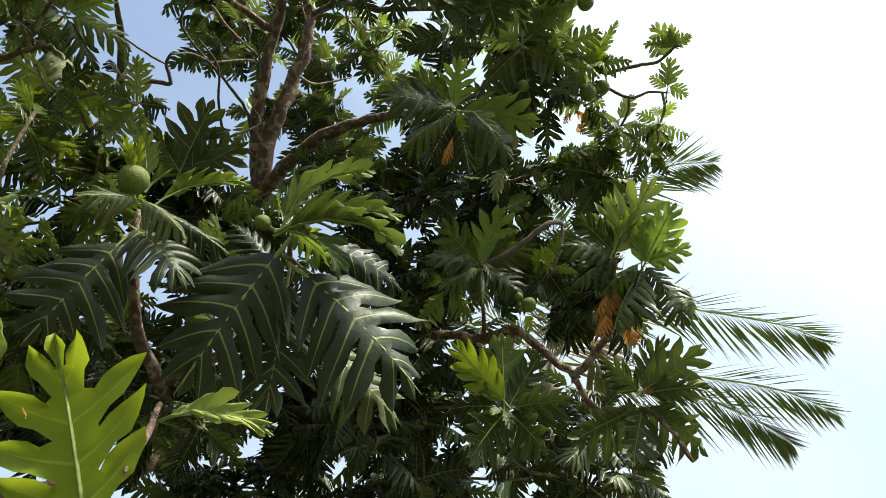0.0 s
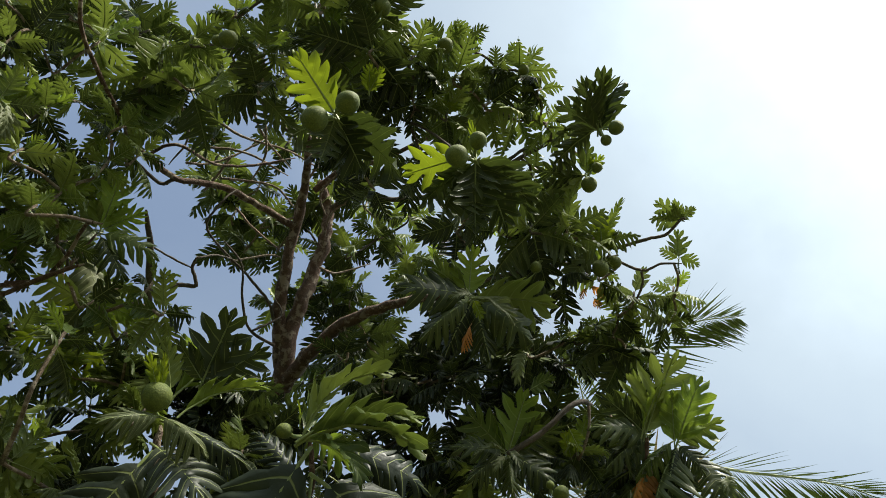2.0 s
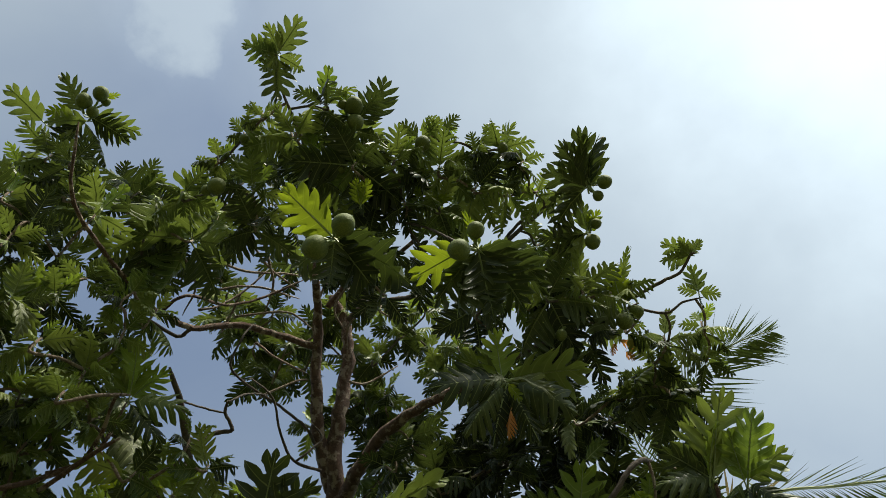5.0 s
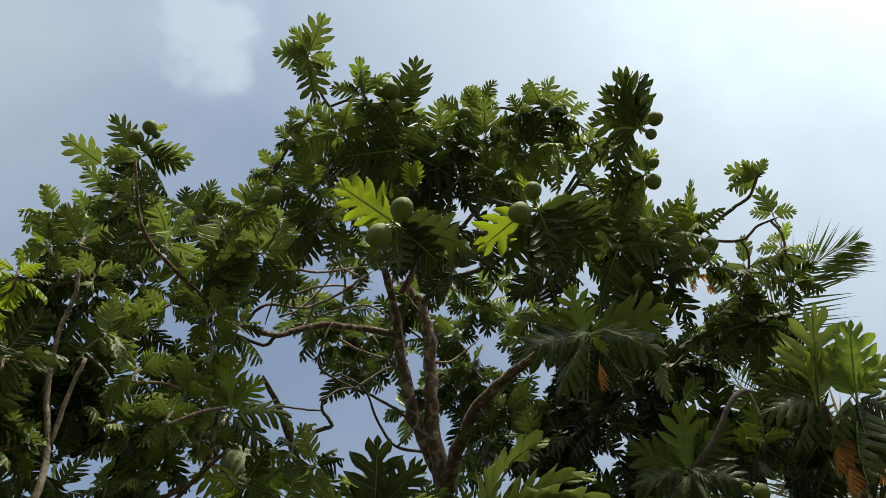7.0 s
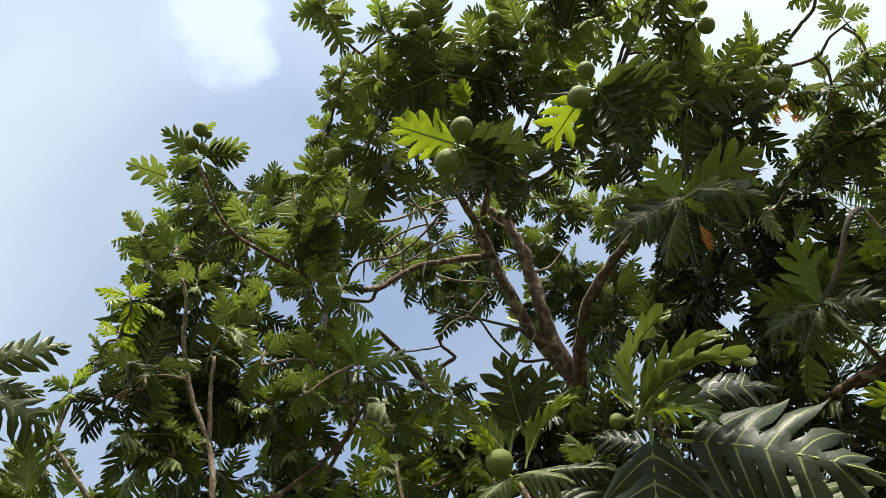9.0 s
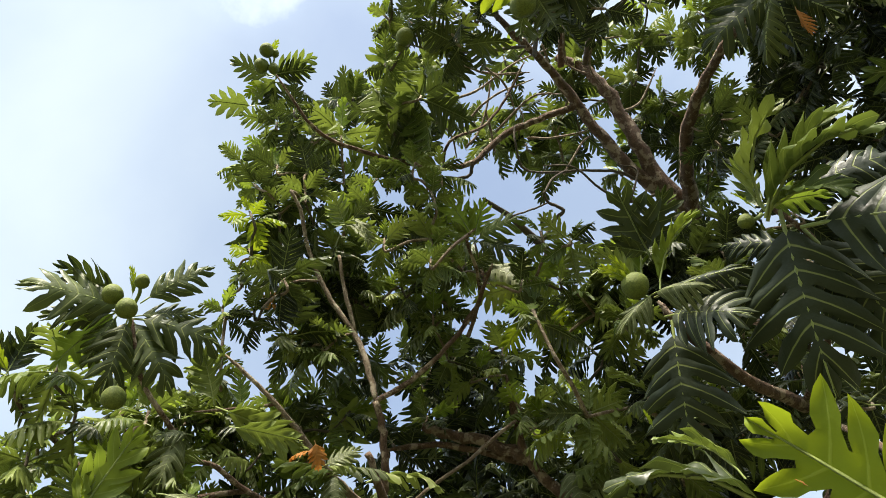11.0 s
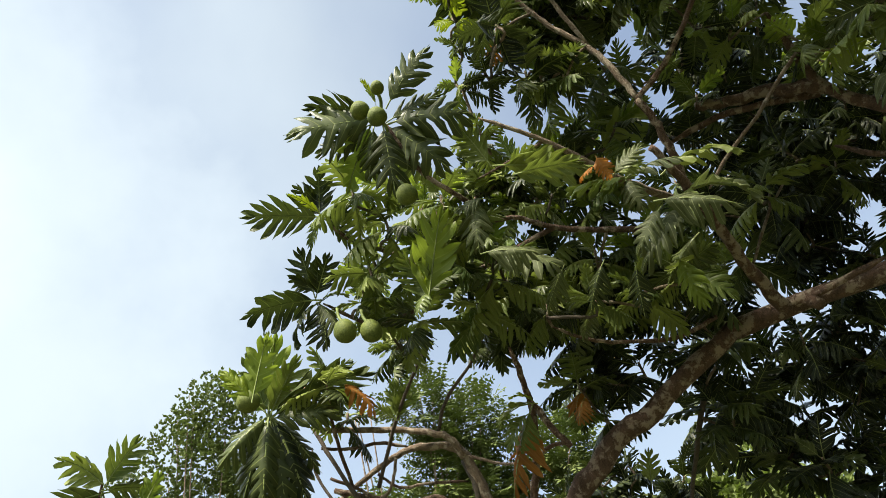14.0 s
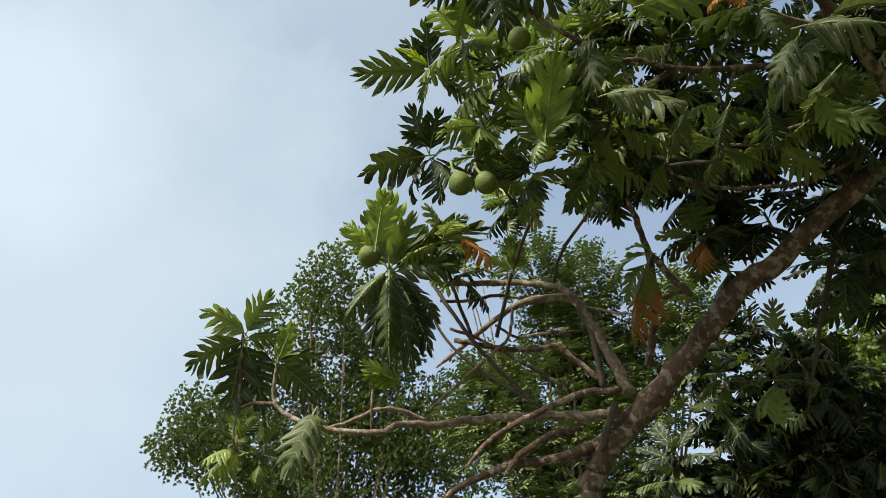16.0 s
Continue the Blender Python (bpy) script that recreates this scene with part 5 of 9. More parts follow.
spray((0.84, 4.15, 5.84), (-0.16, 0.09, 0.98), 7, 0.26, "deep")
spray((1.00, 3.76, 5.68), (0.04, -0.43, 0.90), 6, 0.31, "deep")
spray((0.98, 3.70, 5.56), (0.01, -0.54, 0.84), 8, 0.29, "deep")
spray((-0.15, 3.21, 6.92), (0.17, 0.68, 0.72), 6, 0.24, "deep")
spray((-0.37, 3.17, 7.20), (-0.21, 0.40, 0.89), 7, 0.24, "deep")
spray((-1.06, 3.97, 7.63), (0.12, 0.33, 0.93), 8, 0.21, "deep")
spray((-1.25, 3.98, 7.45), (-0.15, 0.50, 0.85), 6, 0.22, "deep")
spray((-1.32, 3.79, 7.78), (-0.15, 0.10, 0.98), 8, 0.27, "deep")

# big leaves and fruit close by; the crown's shade is in the leaves' dark colour
fruit((-1.41, 1.78, 4.15), 0.066, (-1.47, 1.94, 4.21), 1.00)
fruit((-0.90, 2.04, 4.19), 0.036, (-0.86, 2.16, 4.28), 1.25)
leaf((-1.40, 1.73, 4.16), (-1.44, 1.61, 4.25), (-0.27, 0.32, 0.91), "soft", "young", 0.60)
leaf((-1.39, 1.75, 4.17), (-1.38, 1.64, 4.28), (-0.22, 0.27, 0.94), "soft", "young", 0.45)
leaf((-1.48, 1.94, 4.40), (-1.54, 1.78, 4.62), (-0.22, 0.27, 0.94), "young", "mid", 0.80)
leaf((-1.51, 2.03, 4.47), (-1.11, 2.07, 4.78), (0.04, -0.07, 1.00), "arched", "fresh", 0.50)
leaf((-1.44, 2.07, 4.40), (-1.07, 2.12, 4.61), (0.04, -0.07, 1.00), "arched", "fresh", 0.70)
leaf((-0.79, 2.00, 4.16), (-0.39, 1.90, 4.41), (0.15, -0.48, 0.86), "arched", "mid", 0.90)
leaf((-0.75, 1.96, 4.08), (-0.24, 1.92, 4.08), (0.05, -0.19, 0.98), "arched", "mid", 0.75)
leaf((-0.75, 1.97, 4.07), (-0.23, 2.00, 3.94), (0.13, -0.50, 0.86), "arched", "mid", 0.90)
leaf((-0.75, 1.98, 4.06), (-0.48, 2.02, 3.80), (0.20, -0.63, 0.75), "arched", "mid")
leaf((-0.83, 2.03, 4.21), (-0.85, 1.97, 4.32), (0.15, -0.35, 0.92), "young", "young", 0.40)
leaf((-0.82, 2.09, 4.24), (-0.69, 1.96, 4.51), (0.00, 0.00, 1.00), "arched", "mid", 0.80)
leaf((-1.48, 2.01, 3.99), (-1.77, 2.17, 3.52), (0.39, -0.76, -0.51), "fingered", "shaded", 0.95)
leaf((-1.40, 1.94, 4.01), (-1.10, 2.02, 3.74), (0.34, -0.93, 0.12), "fingered", "shaded", 1.15)
leaf((-0.80, 2.07, 4.01), (-1.15, 2.33, 3.41), (0.20, -0.85, -0.48), "fingered", "shaded", 0.95)
leaf((-0.67, 2.10, 3.91), (-0.14, 2.42, 3.51), (0.39, -0.90, -0.19), "fingered", "shaded")
leaf((-0.77, 2.21, 3.97), (-0.84, 2.60, 3.48), (0.32, -0.72, -0.61), "fingered", "shaded", 0.90)
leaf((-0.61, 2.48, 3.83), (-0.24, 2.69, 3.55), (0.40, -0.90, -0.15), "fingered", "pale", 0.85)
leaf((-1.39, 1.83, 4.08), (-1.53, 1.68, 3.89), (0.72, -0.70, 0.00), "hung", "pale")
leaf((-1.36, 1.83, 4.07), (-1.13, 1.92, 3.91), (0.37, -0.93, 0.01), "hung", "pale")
leaf((-1.36, 1.90, 4.11), (-0.99, 2.09, 3.99), (0.44, -0.89, -0.10), "hung", "shaded", 0.90)
leaf((-0.94, 2.35, 4.26), (-1.16, 2.23, 4.43), (0.40, -0.90, -0.16), "mature", "shaded", 0.90)
leaf((-0.70, 2.33, 4.16), (-0.49, 2.58, 4.10), (0.71, -0.66, -0.25), "fingered", "shaded", 0.90)
leaf((-0.64, 2.24, 4.26), (-0.27, 2.50, 4.21), (0.55, -0.80, -0.22), "mature", "shaded", 0.90)
leaf((-0.80, 2.11, 4.25), (-0.57, 2.21, 4.09), (0.29, 0.56, 0.77), "mature", "fresh", 0.80)

# broad leaf before the trunk
leaf((-1.40, 2.03, 4.58), (-1.26, 1.79, 4.87), (-0.38, 0.62, 0.69), "broad", "dark", 1.10)
leaf((-1.37, 2.05, 4.58), (-1.10, 1.99, 4.80), (-0.53, 0.39, 0.75), "broad", "dark")
leaf((-1.41, 2.02, 4.58), (-1.54, 1.85, 4.70), (-0.02, 0.57, 0.82), "broad", "dark", 0.90)

# yellow leaf near the camera
leaf((-0.85, 1.56, 2.45), (-1.01, 1.32, 2.84), (-0.10, 0.87, 0.48), "wide_soft", "young")
leaf((-0.75, 1.55, 2.76), (-0.46, 1.56, 2.72), (0.07, -0.99, 0.14), "arched", "mid", 0.60)
leaf((-1.10, 1.32, 2.73), (-1.20, 1.14, 2.84), (0.07, -0.07, 1.00), "arched", "mid", 0.60)
leaf((-0.94, 1.30, 2.56), (-0.95, 1.28, 2.58), (0.38, -0.53, 0.76), "young", "dead", 0.70)
leaf((-1.41, 1.47, 3.18), (-1.39, 1.43, 3.23), (0.29, -0.30, 0.91), "young", "young", 0.40)

# lower whorls at the right
leaf((0.26, 3.30, 4.15), (0.25, 3.15, 4.57), (0.04, 0.55, 0.84), "soft", "mid")
leaf((0.26, 3.29, 4.17), (-0.05, 3.16, 4.50), (0.01, 0.51, 0.86), "soft", "young", 0.80)
leaf((0.29, 3.30, 4.15), (0.48, 3.18, 4.44), (0.06, 0.51, 0.86), "broad", "dark", 0.80)
leaf((0.30, 3.31, 4.14), (0.67, 3.24, 4.16), (0.04, 0.26, 0.96))
leaf((0.24, 3.32, 4.14), (-0.07, 3.33, 4.12), (0.00, 0.27, 0.96))
leaf((0.26, 3.33, 4.12), (0.05, 3.37, 3.80), (0.01, 0.27, 0.96), "broad", "dark", 1.20)
leaf((0.29, 3.32, 4.12), (0.49, 3.32, 3.84), (0.03, 0.27, 0.96), "broad", "dark", 1.20)
leaf((0.26, 3.28, 4.09), (0.29, 3.26, 3.95), (-0.07, -0.99, 0.11), "arched", "pale")
leaf((0.24, 3.28, 4.10), (0.18, 3.22, 4.02), (-0.05, -0.99, 0.09), "arched", "pale", 1.50)
leaf((0.29, 3.27, 4.12), (0.41, 3.33, 4.02), (-0.08, -0.89, 0.46), "arched", "pale", 0.80)
leaf((1.11, 3.46, 4.40), (1.49, 3.29, 4.60), (0.15, 0.41, 0.90), "broad", "dark", 1.10)
leaf((1.11, 3.46, 4.40), (1.26, 3.29, 4.71), (0.14, 0.41, 0.90), "broad", "dark", 0.80)
leaf((1.08, 3.47, 4.40), (0.87, 3.42, 4.61), (0.09, 0.34, 0.94))
leaf((1.12, 3.47, 4.39), (1.48, 3.36, 4.36), (0.12, 0.34, 0.93), "mature", "dark", 0.80)
leaf((1.12, 3.52, 4.32), (1.41, 3.52, 3.99), (0.09, 0.26, 0.96), "mature", "dark", 1.10)
leaf((1.08, 3.53, 4.32), (0.64, 3.64, 4.13), (0.06, 0.27, 0.96), "mature", "dark", 1.10)
leaf((1.10, 3.53, 4.32), (1.00, 3.61, 3.97), (0.07, 0.27, 0.96), "broad", "dark")
leaf((1.11, 3.40, 4.31), (1.14, 3.36, 4.35), (-0.13, -0.40, 0.91), "young", "dead", 1.10)
leaf((1.10, 3.40, 4.32), (1.12, 3.36, 4.36), (-0.13, -0.40, 0.91), "young", "dead", 1.10)
leaf((0.94, 3.03, 4.86), (0.84, 3.15, 4.62), (-0.24, -0.89, 0.39), "hung", "dead")
leaf((1.05, 3.20, 4.73), (1.02, 3.24, 4.54), (-0.27, -0.87, 0.41), "hung", "dead")
leaf((1.07, 3.01, 4.91), (1.03, 3.13, 4.58), (-0.28, -0.87, 0.40), "mature", "dark", 1.30)
leaf((1.25, 3.06, 4.94), (1.35, 3.18, 4.63), (-0.25, -0.62, 0.75), "mature", "dark", 1.20)
leaf((1.36, 3.04, 4.77), (1.36, 3.06, 4.60), (-0.39, -0.92, -0.00), "arched", "pale")
fruit((0.36, 3.08, 4.80), 0.025, (0.38, 3.20, 4.85))
fruit((0.42, 3.11, 4.76), 0.047, (0.38, 3.22, 4.83))
leaf((0.41, 3.26, 4.81), (0.45, 3.25, 4.66), (0.04, 0.32, 0.95), "young", "young")
spray((0.60, 3.27, 5.33), (0.14, 0.01, 0.99), 8, 0.23, "mid")
spray((-0.09, 3.38, 5.27), (0.00, 0.00, 1.00), 8, 0.26)
spray((-0.38, 3.73, 5.18), (0.00, 0.00, 1.00), 8, 0.27)
spray((-0.64, 3.86, 5.30), (0.00, 0.00, 1.00), 8, 0.30)
spray((0.11, 4.12, 5.23), (0.33, 0.02, 0.94), 6, 0.30, "deep")
spray((-0.20, 3.68, 5.03), (-0.20, -0.62, 0.76), 8, 0.28, "deep")
spray((-0.43, 4.07, 5.01), (-0.68, -0.06, 0.73), 7, 0.27, "deep")
spray((-0.33, 4.16, 5.13), (-0.54, 0.12, 0.83), 8, 0.30, "deep")
spray((0.08, 4.19, 4.89), (0.66, 0.41, 0.63), 7, 0.26, "deep")
spray((-0.91, 4.16, 4.64), (-0.70, -0.28, 0.66), 7, 0.28, "deep")
spray((-0.78, 3.91, 4.68), (-0.28, -0.65, 0.70), 6, 0.27, "deep")
spray((-0.44, 4.09, 4.88), (0.35, -0.35, 0.87), 6, 0.31, "deep")
spray((-0.53, 4.10, 4.47), (0.37, -0.65, 0.67), 6, 0.30, "deep")
spray((-0.68, 4.06, 4.65), (-0.20, -0.74, 0.64), 6, 0.33, "deep")
spray((-1.13, 4.55, 4.92), (0.22, 0.65, 0.73), 8, 0.35, "deep")
spray((-1.10, 3.87, 5.18), (0.13, -0.41, 0.90), 6, 0.28, "deep")
spray((-1.30, 4.54, 5.00), (-0.14, 0.57, 0.81), 6, 0.33, "deep")
spray((-1.31, 4.56, 5.25), (-0.09, 0.32, 0.94), 8, 0.33, "deep")
spray((-1.46, 3.66, 5.11), (0.59, -0.46, 0.67), 6, 0.28, "deep")
spray((-1.73, 3.80, 4.95), (-0.34, -0.39, 0.85), 7, 0.31, "deep")
spray((-1.89, 3.69, 5.55), (-0.24, -0.19, 0.95), 8, 0.30, "deep")
spray((-1.59, 3.66, 5.51), (0.13, -0.26, 0.96), 7, 0.27, "deep")
spray((0.99, 4.32, 4.70), (0.55, -0.34, 0.76), 6, 0.34, "deep")
spray((0.86, 4.71, 4.72), (0.56, 0.31, 0.77), 7, 0.28, "deep")
spray((0.42, 4.71, 4.72), (-0.52, 0.41, 0.75), 7, 0.28, "deep")
spray((0.73, 4.73, 5.02), (0.16, 0.19, 0.97), 7, 0.30, "deep")
spray((1.05, 4.93, 4.56), (-0.45, 0.61, 0.65), 6, 0.36, "deep")
spray((1.37, 4.73, 4.94), (0.27, 0.06, 0.96), 6, 0.36, "deep")
spray((1.28, 4.61, 4.58), (0.47, -0.61, 0.65), 8, 0.29, "deep")
spray((-1.10, 4.47, 5.94), (0.09, 0.39, 0.92), 7, 0.30, "deep")
spray((-1.42, 4.26, 5.92), (-0.37, 0.12, 0.92), 8, 0.28, "deep")
spray((-1.01, 4.14, 5.80), (0.45, -0.13, 0.88), 6, 0.25, "deep")
spray((-0.24, 4.14, 4.75), (-0.16, -0.47, 0.87), 8, 0.25, "deep")
spray((-0.34, 4.34, 4.79), (-0.37, -0.16, 0.91), 6, 0.26, "deep")
spray((-0.32, 4.58, 4.51), (-0.57, 0.47, 0.67), 7, 0.27, "deep")

# thickets by the near twig
spray((-2.32, 2.25, 4.29), (-0.36, 0.68, 0.64), 7, 0.22, "mid")
spray((-2.02, 2.45, 4.30), (0.63, -0.08, 0.77), 6, 0.27, "mid")
spray((-2.57, 2.57, 4.29), (-0.62, 0.23, 0.75), 6, 0.24, "mid")
spray((-2.01, 2.55, 5.00), (0.25, 0.07, 0.97), 7, 0.25, "mid")
spray((-2.04, 2.61, 4.97), (0.22, 0.18, 0.96), 6, 0.23, "mid")
spray((-2.08, 3.04, 4.33), (0.34, 0.03, 0.94), 8, 0.31)
spray((-2.46, 2.98, 4.30), (-0.33, -0.07, 0.94), 7, 0.30)
spray((-1.46, 2.83, 4.93), (0.23, -0.57, 0.79), 7, 0.25)
spray((-1.58, 2.98, 5.06), (-0.10, -0.28, 0.95), 8, 0.24)
spray((-1.66, 3.11, 4.79), (0.40, -0.04, 0.91), 6, 0.27)
spray((-1.94, 3.03, 4.48), (0.23, -0.74, 0.63), 8, 0.25)
spray((-1.66, 3.64, 4.33), (0.07, 0.35, 0.93), 6, 0.29)
spray((-1.77, 3.55, 4.09), (-0.27, 0.65, 0.71), 6, 0.23)
spray((-2.02, 1.71, 4.59), (0.00, -0.19, 0.98), 6, 0.20, "mid")

# fruiting whorl at the left
leaf((-3.12, -0.28, 4.76), (-3.09, -0.79, 4.67), (0.97, 0.10, -0.21), "mature", "dark", 0.90)
leaf((-3.10, -0.29, 4.77), (-3.09, -0.68, 4.89), (-0.37, 0.29, 0.88), "mature", "dark", 0.80)
leaf((-3.07, -0.15, 4.85), (-2.89, 0.13, 5.11), (0.89, -0.21, -0.41), "mature", "dark", 0.80)
leaf((-3.13, -0.14, 4.73), (-3.15, 0.36, 4.73), (0.97, 0.03, -0.22), "mature", "dark", 0.90)
leaf((-3.12, -0.15, 4.75), (-3.09, 0.18, 4.89), (0.98, 0.01, -0.21), "mature", "dark", 0.70)
leaf((-3.15, -0.29, 4.72), (-3.34, -0.47, 4.38), (-0.75, -0.30, 0.58), "mature", "fresh", 0.90)
leaf((-3.13, -0.21, 4.67), (-3.30, -0.19, 4.28), (0.92, -0.01, -0.39), "mature", "dark", 0.85)
leaf((-3.16, -0.27, 4.71), (-3.30, -0.33, 4.42), (0.90, -0.06, -0.43), "hung", "dark")
leaf((-3.16, -0.17, 4.71), (-3.29, 0.16, 4.41), (0.94, 0.07, -0.32), "mature", "dark")
leaf((-3.16, -0.18, 4.71), (-3.49, 0.01, 4.53), (0.60, 0.41, -0.69), "hung", "dark")
leaf((-3.14, -0.30, 4.73), (-3.24, -0.63, 4.62), (0.94, -0.19, -0.29), "mature", "dark", 0.90)
leaf((-2.97, -0.24, 4.72), (-2.87, -0.31, 4.83), (-0.56, 0.36, 0.74), "arched", "young", 0.50)
fruit((-2.97, -0.33, 4.67), 0.055, (-3.12, -0.22, 4.71), 1.00)
fruit((-2.96, -0.24, 4.59), 0.056, (-3.11, -0.19, 4.63), 1.00)
fruit((-2.89, -0.22, 4.75), 0.039, (-3.07, -0.21, 4.77))

# left edge
leaf((-3.51, -0.09, 3.72), (-3.27, 0.05, 4.17), (-0.85, -0.14, 0.51), "young", "fresh", 0.80)
leaf((-3.53, -0.10, 3.74), (-3.40, -0.22, 3.99), (-0.80, 0.28, 0.54), "mature", "mid", 0.90)
leaf((-3.66, -1.05, 3.37), (-3.60, -0.97, 3.69), (-0.87, -0.41, 0.28), "young", "fresh", 0.90)
leaf((-3.66, -1.07, 3.36), (-3.59, -1.21, 3.51), (0.91, 0.41, -0.03), "young", "young", 0.70)
leaf((-3.78, -0.70, 4.66), (-3.70, -1.18, 4.66), (-0.47, -0.09, 0.88), "mature", "dark", 0.90)
leaf((-3.77, -0.68, 4.68), (-3.62, -0.65, 4.97), (-0.38, -0.04, 0.92), "mature", "dark", 0.90)
leaf((-3.73, -0.68, 4.65), (-3.61, -0.86, 4.74), (0.21, 0.03, 0.98), "young", "young", 0.70)
leaf((-3.80, -0.67, 4.65), (-3.85, -0.76, 4.43), (0.90, 0.10, 0.42), "arched", "mid", 0.80)
leaf((-3.79, -0.66, 4.66), (-3.81, -0.36, 4.65), (-0.16, -0.01, 0.99))
leaf((-3.81, -0.68, 4.71), (-3.72, -0.84, 4.92), (-0.39, -0.05, 0.92), "mature", "dark", 0.90)
leaf((-3.80, -0.65, 4.65), (-3.89, -0.42, 4.40), (0.22, 0.01, 0.98))
leaf((-4.03, -0.78, 4.19), (-4.01, -1.23, 4.10), (-0.45, -0.09, 0.89), "mature", "dark", 0.90)
leaf((-4.00, -0.77, 4.23), (-3.89, -0.84, 4.52), (-0.43, -0.06, 0.90), "mature", "dark", 0.90)
leaf((-4.05, -0.77, 4.17), (-4.10, -0.91, 3.88), (0.23, 0.03, 0.97))
leaf((-4.06, -0.75, 4.16), (-4.09, -0.72, 3.84), (0.23, 0.03, 0.97), "hung", "dark")
leaf((-4.05, -0.74, 4.17), (-4.06, -0.61, 3.90), (0.88, 0.08, 0.47), "hung", "pale")
leaf((-4.04, -0.73, 4.18), (-4.05, -0.55, 4.19), (0.66, 0.06, 0.75), "arched", "mid")
leaf((-3.99, -0.77, 4.24), (-3.96, -0.92, 4.34), (-0.44, -0.06, 0.90))
leaf((-4.01, -0.75, 4.22), (-3.86, -0.64, 4.43), (-0.35, -0.04, 0.94))
fruit((-3.88, -0.58, 3.83), 0.068, (-3.90, -0.62, 4.01))
fruit((-3.90, -0.43, 3.82), 0.065, (-3.92, -0.48, 3.99), 1.15)
fruit((-3.28, -0.13, 4.28), 0.062, (-3.28, -0.15, 4.46), 1.00)
leaf((-3.46, -0.09, 3.73), (-3.40, -0.13, 3.89), (0.42, -0.03, 0.91), "young", "young", 0.40)
leaf((-3.50, -0.08, 3.75), (-3.40, 0.09, 3.78), (0.66, -0.07, 0.75), "mature", "pale", 0.80)
leaf((-3.51, -0.10, 3.75), (-3.50, -0.17, 3.59), (0.42, -0.02, 0.91), "mature", "mid")
spray((-3.53, -0.44, 4.65), (0.10, -0.02, 0.99), 8, 0.27, "mid")
spray((-3.69, -0.27, 4.49), (0.06, -0.14, 0.99), 8, 0.27, "mid")
spray((-3.61, 0.09, 4.55), (0.00, 0.00, 1.00), 8, 0.30, "mid")
spray((-3.94, -0.41, 4.34), (0.06, -0.14, 0.99), 8, 0.27, "mid")
spray((-3.84, 0.04, 4.29), (0.00, 0.00, 1.00), 8, 0.30, "mid")
spray((-3.65, 0.23, 4.33), (0.04, 0.14, 0.99), 8, 0.29, "mid")
spray((-3.90, 0.35, 4.16), (0.00, 0.00, 1.00), 8, 0.30, "mid")
spray((-4.13, -0.47, 4.26), (0.00, 0.00, 1.00), 8, 0.21, "mid")
spray((-4.14, -0.13, 4.06), (0.00, 0.00, 1.00), 8, 0.27, "mid")
spray((-4.10, 0.26, 4.06), (0.00, 0.00, 1.00), 8, 0.27, "mid")
leaf((-3.58, 0.38, 4.06), (-3.51, 0.67, 3.80), (0.86, -0.23, 0.45), "mature", "pale")
leaf((-3.58, 0.40, 4.06), (-3.53, 0.40, 3.79), (0.87, -0.19, 0.45), "mature", "pale", 0.80)
leaf((-3.38, 1.37, 4.01), (-3.51, 1.07, 3.69), (0.89, -0.44, 0.13), "mature", "pale", 0.70)
leaf((-3.39, 1.37, 4.00), (-3.40, 1.27, 3.88), (0.78, -0.42, 0.46), "young", "pale", 1.30)
leaf((-3.30, 1.43, 4.07), (-3.18, 1.72, 3.81), (0.35, -0.23, 0.91), "arched", "pale", 1.30)
leaf((-3.30, 1.43, 4.07), (-3.31, 1.39, 3.83), (0.57, -0.33, 0.75), "arched", "mid", 1.20)
leaf((-3.41, 0.25, 4.29), (-3.49, 0.23, 3.96), (0.89, -0.16, 0.43), "mature", "pale", 0.80)
leaf((-3.40, 0.30, 4.29), (-3.46, 0.11, 4.19), (0.90, -0.15, 0.41), "mature", "pale", 0.80)
leaf((-3.19, 0.43, 4.33), (-3.17, 0.92, 4.19), (-0.22, 0.08, 0.97), "broad", "mid", 0.60)
leaf((-4.10, 1.40, 5.16), (-3.81, 1.78, 5.43), (-0.35, 0.19, 0.92), "mature", "mid")
leaf((-3.32, 0.37, 4.51), (-3.21, 0.21, 4.78), (-0.36, 0.07, 0.93), "broad", "mid", 0.90)
leaf((-3.19, 0.46, 4.33), (-3.14, 0.62, 4.40), (-0.30, 0.09, 0.95), "broad", "mid")
leaf((-3.02, 0.88, 4.13), (-3.09, 0.94, 4.02), (0.83, -0.37, 0.42), "young", "dead", 1.20)
leaf((-3.05, 0.87, 4.10), (-3.13, 0.78, 4.06), (0.62, -0.26, 0.75), "mature", "dead", 1.20)
leaf((-3.28, 1.10, 4.21), (-3.35, 0.88, 4.08), (0.38, -0.17, 0.91), "mature", "mid")
leaf((-3.28, 1.11, 4.20), (-3.14, 1.41, 4.18), (0.58, -0.32, 0.75), "mature", "pale", 0.70)
leaf((-3.28, 1.11, 4.20), (-3.23, 1.23, 4.35), (-0.30, 0.15, 0.94), "mature", "mid")
leaf((-3.29, 1.11, 4.19), (-3.32, 1.15, 3.96), (0.60, -0.29, 0.75), "mature", "pale")
leaf((-3.28, 1.11, 4.20), (-3.38, 0.77, 4.25), (0.38, -0.16, 0.91), "mature", "mid")
leaf((-3.30, 1.38, 4.26), (-3.14, 1.76, 4.17), (0.35, -0.23, 0.91), "mature", "mid", 0.70)
leaf((-3.09, 0.45, 6.25), (-3.46, 0.60, 5.84), (-0.17, 0.05, 0.98), "hung", "dark", 1.60)
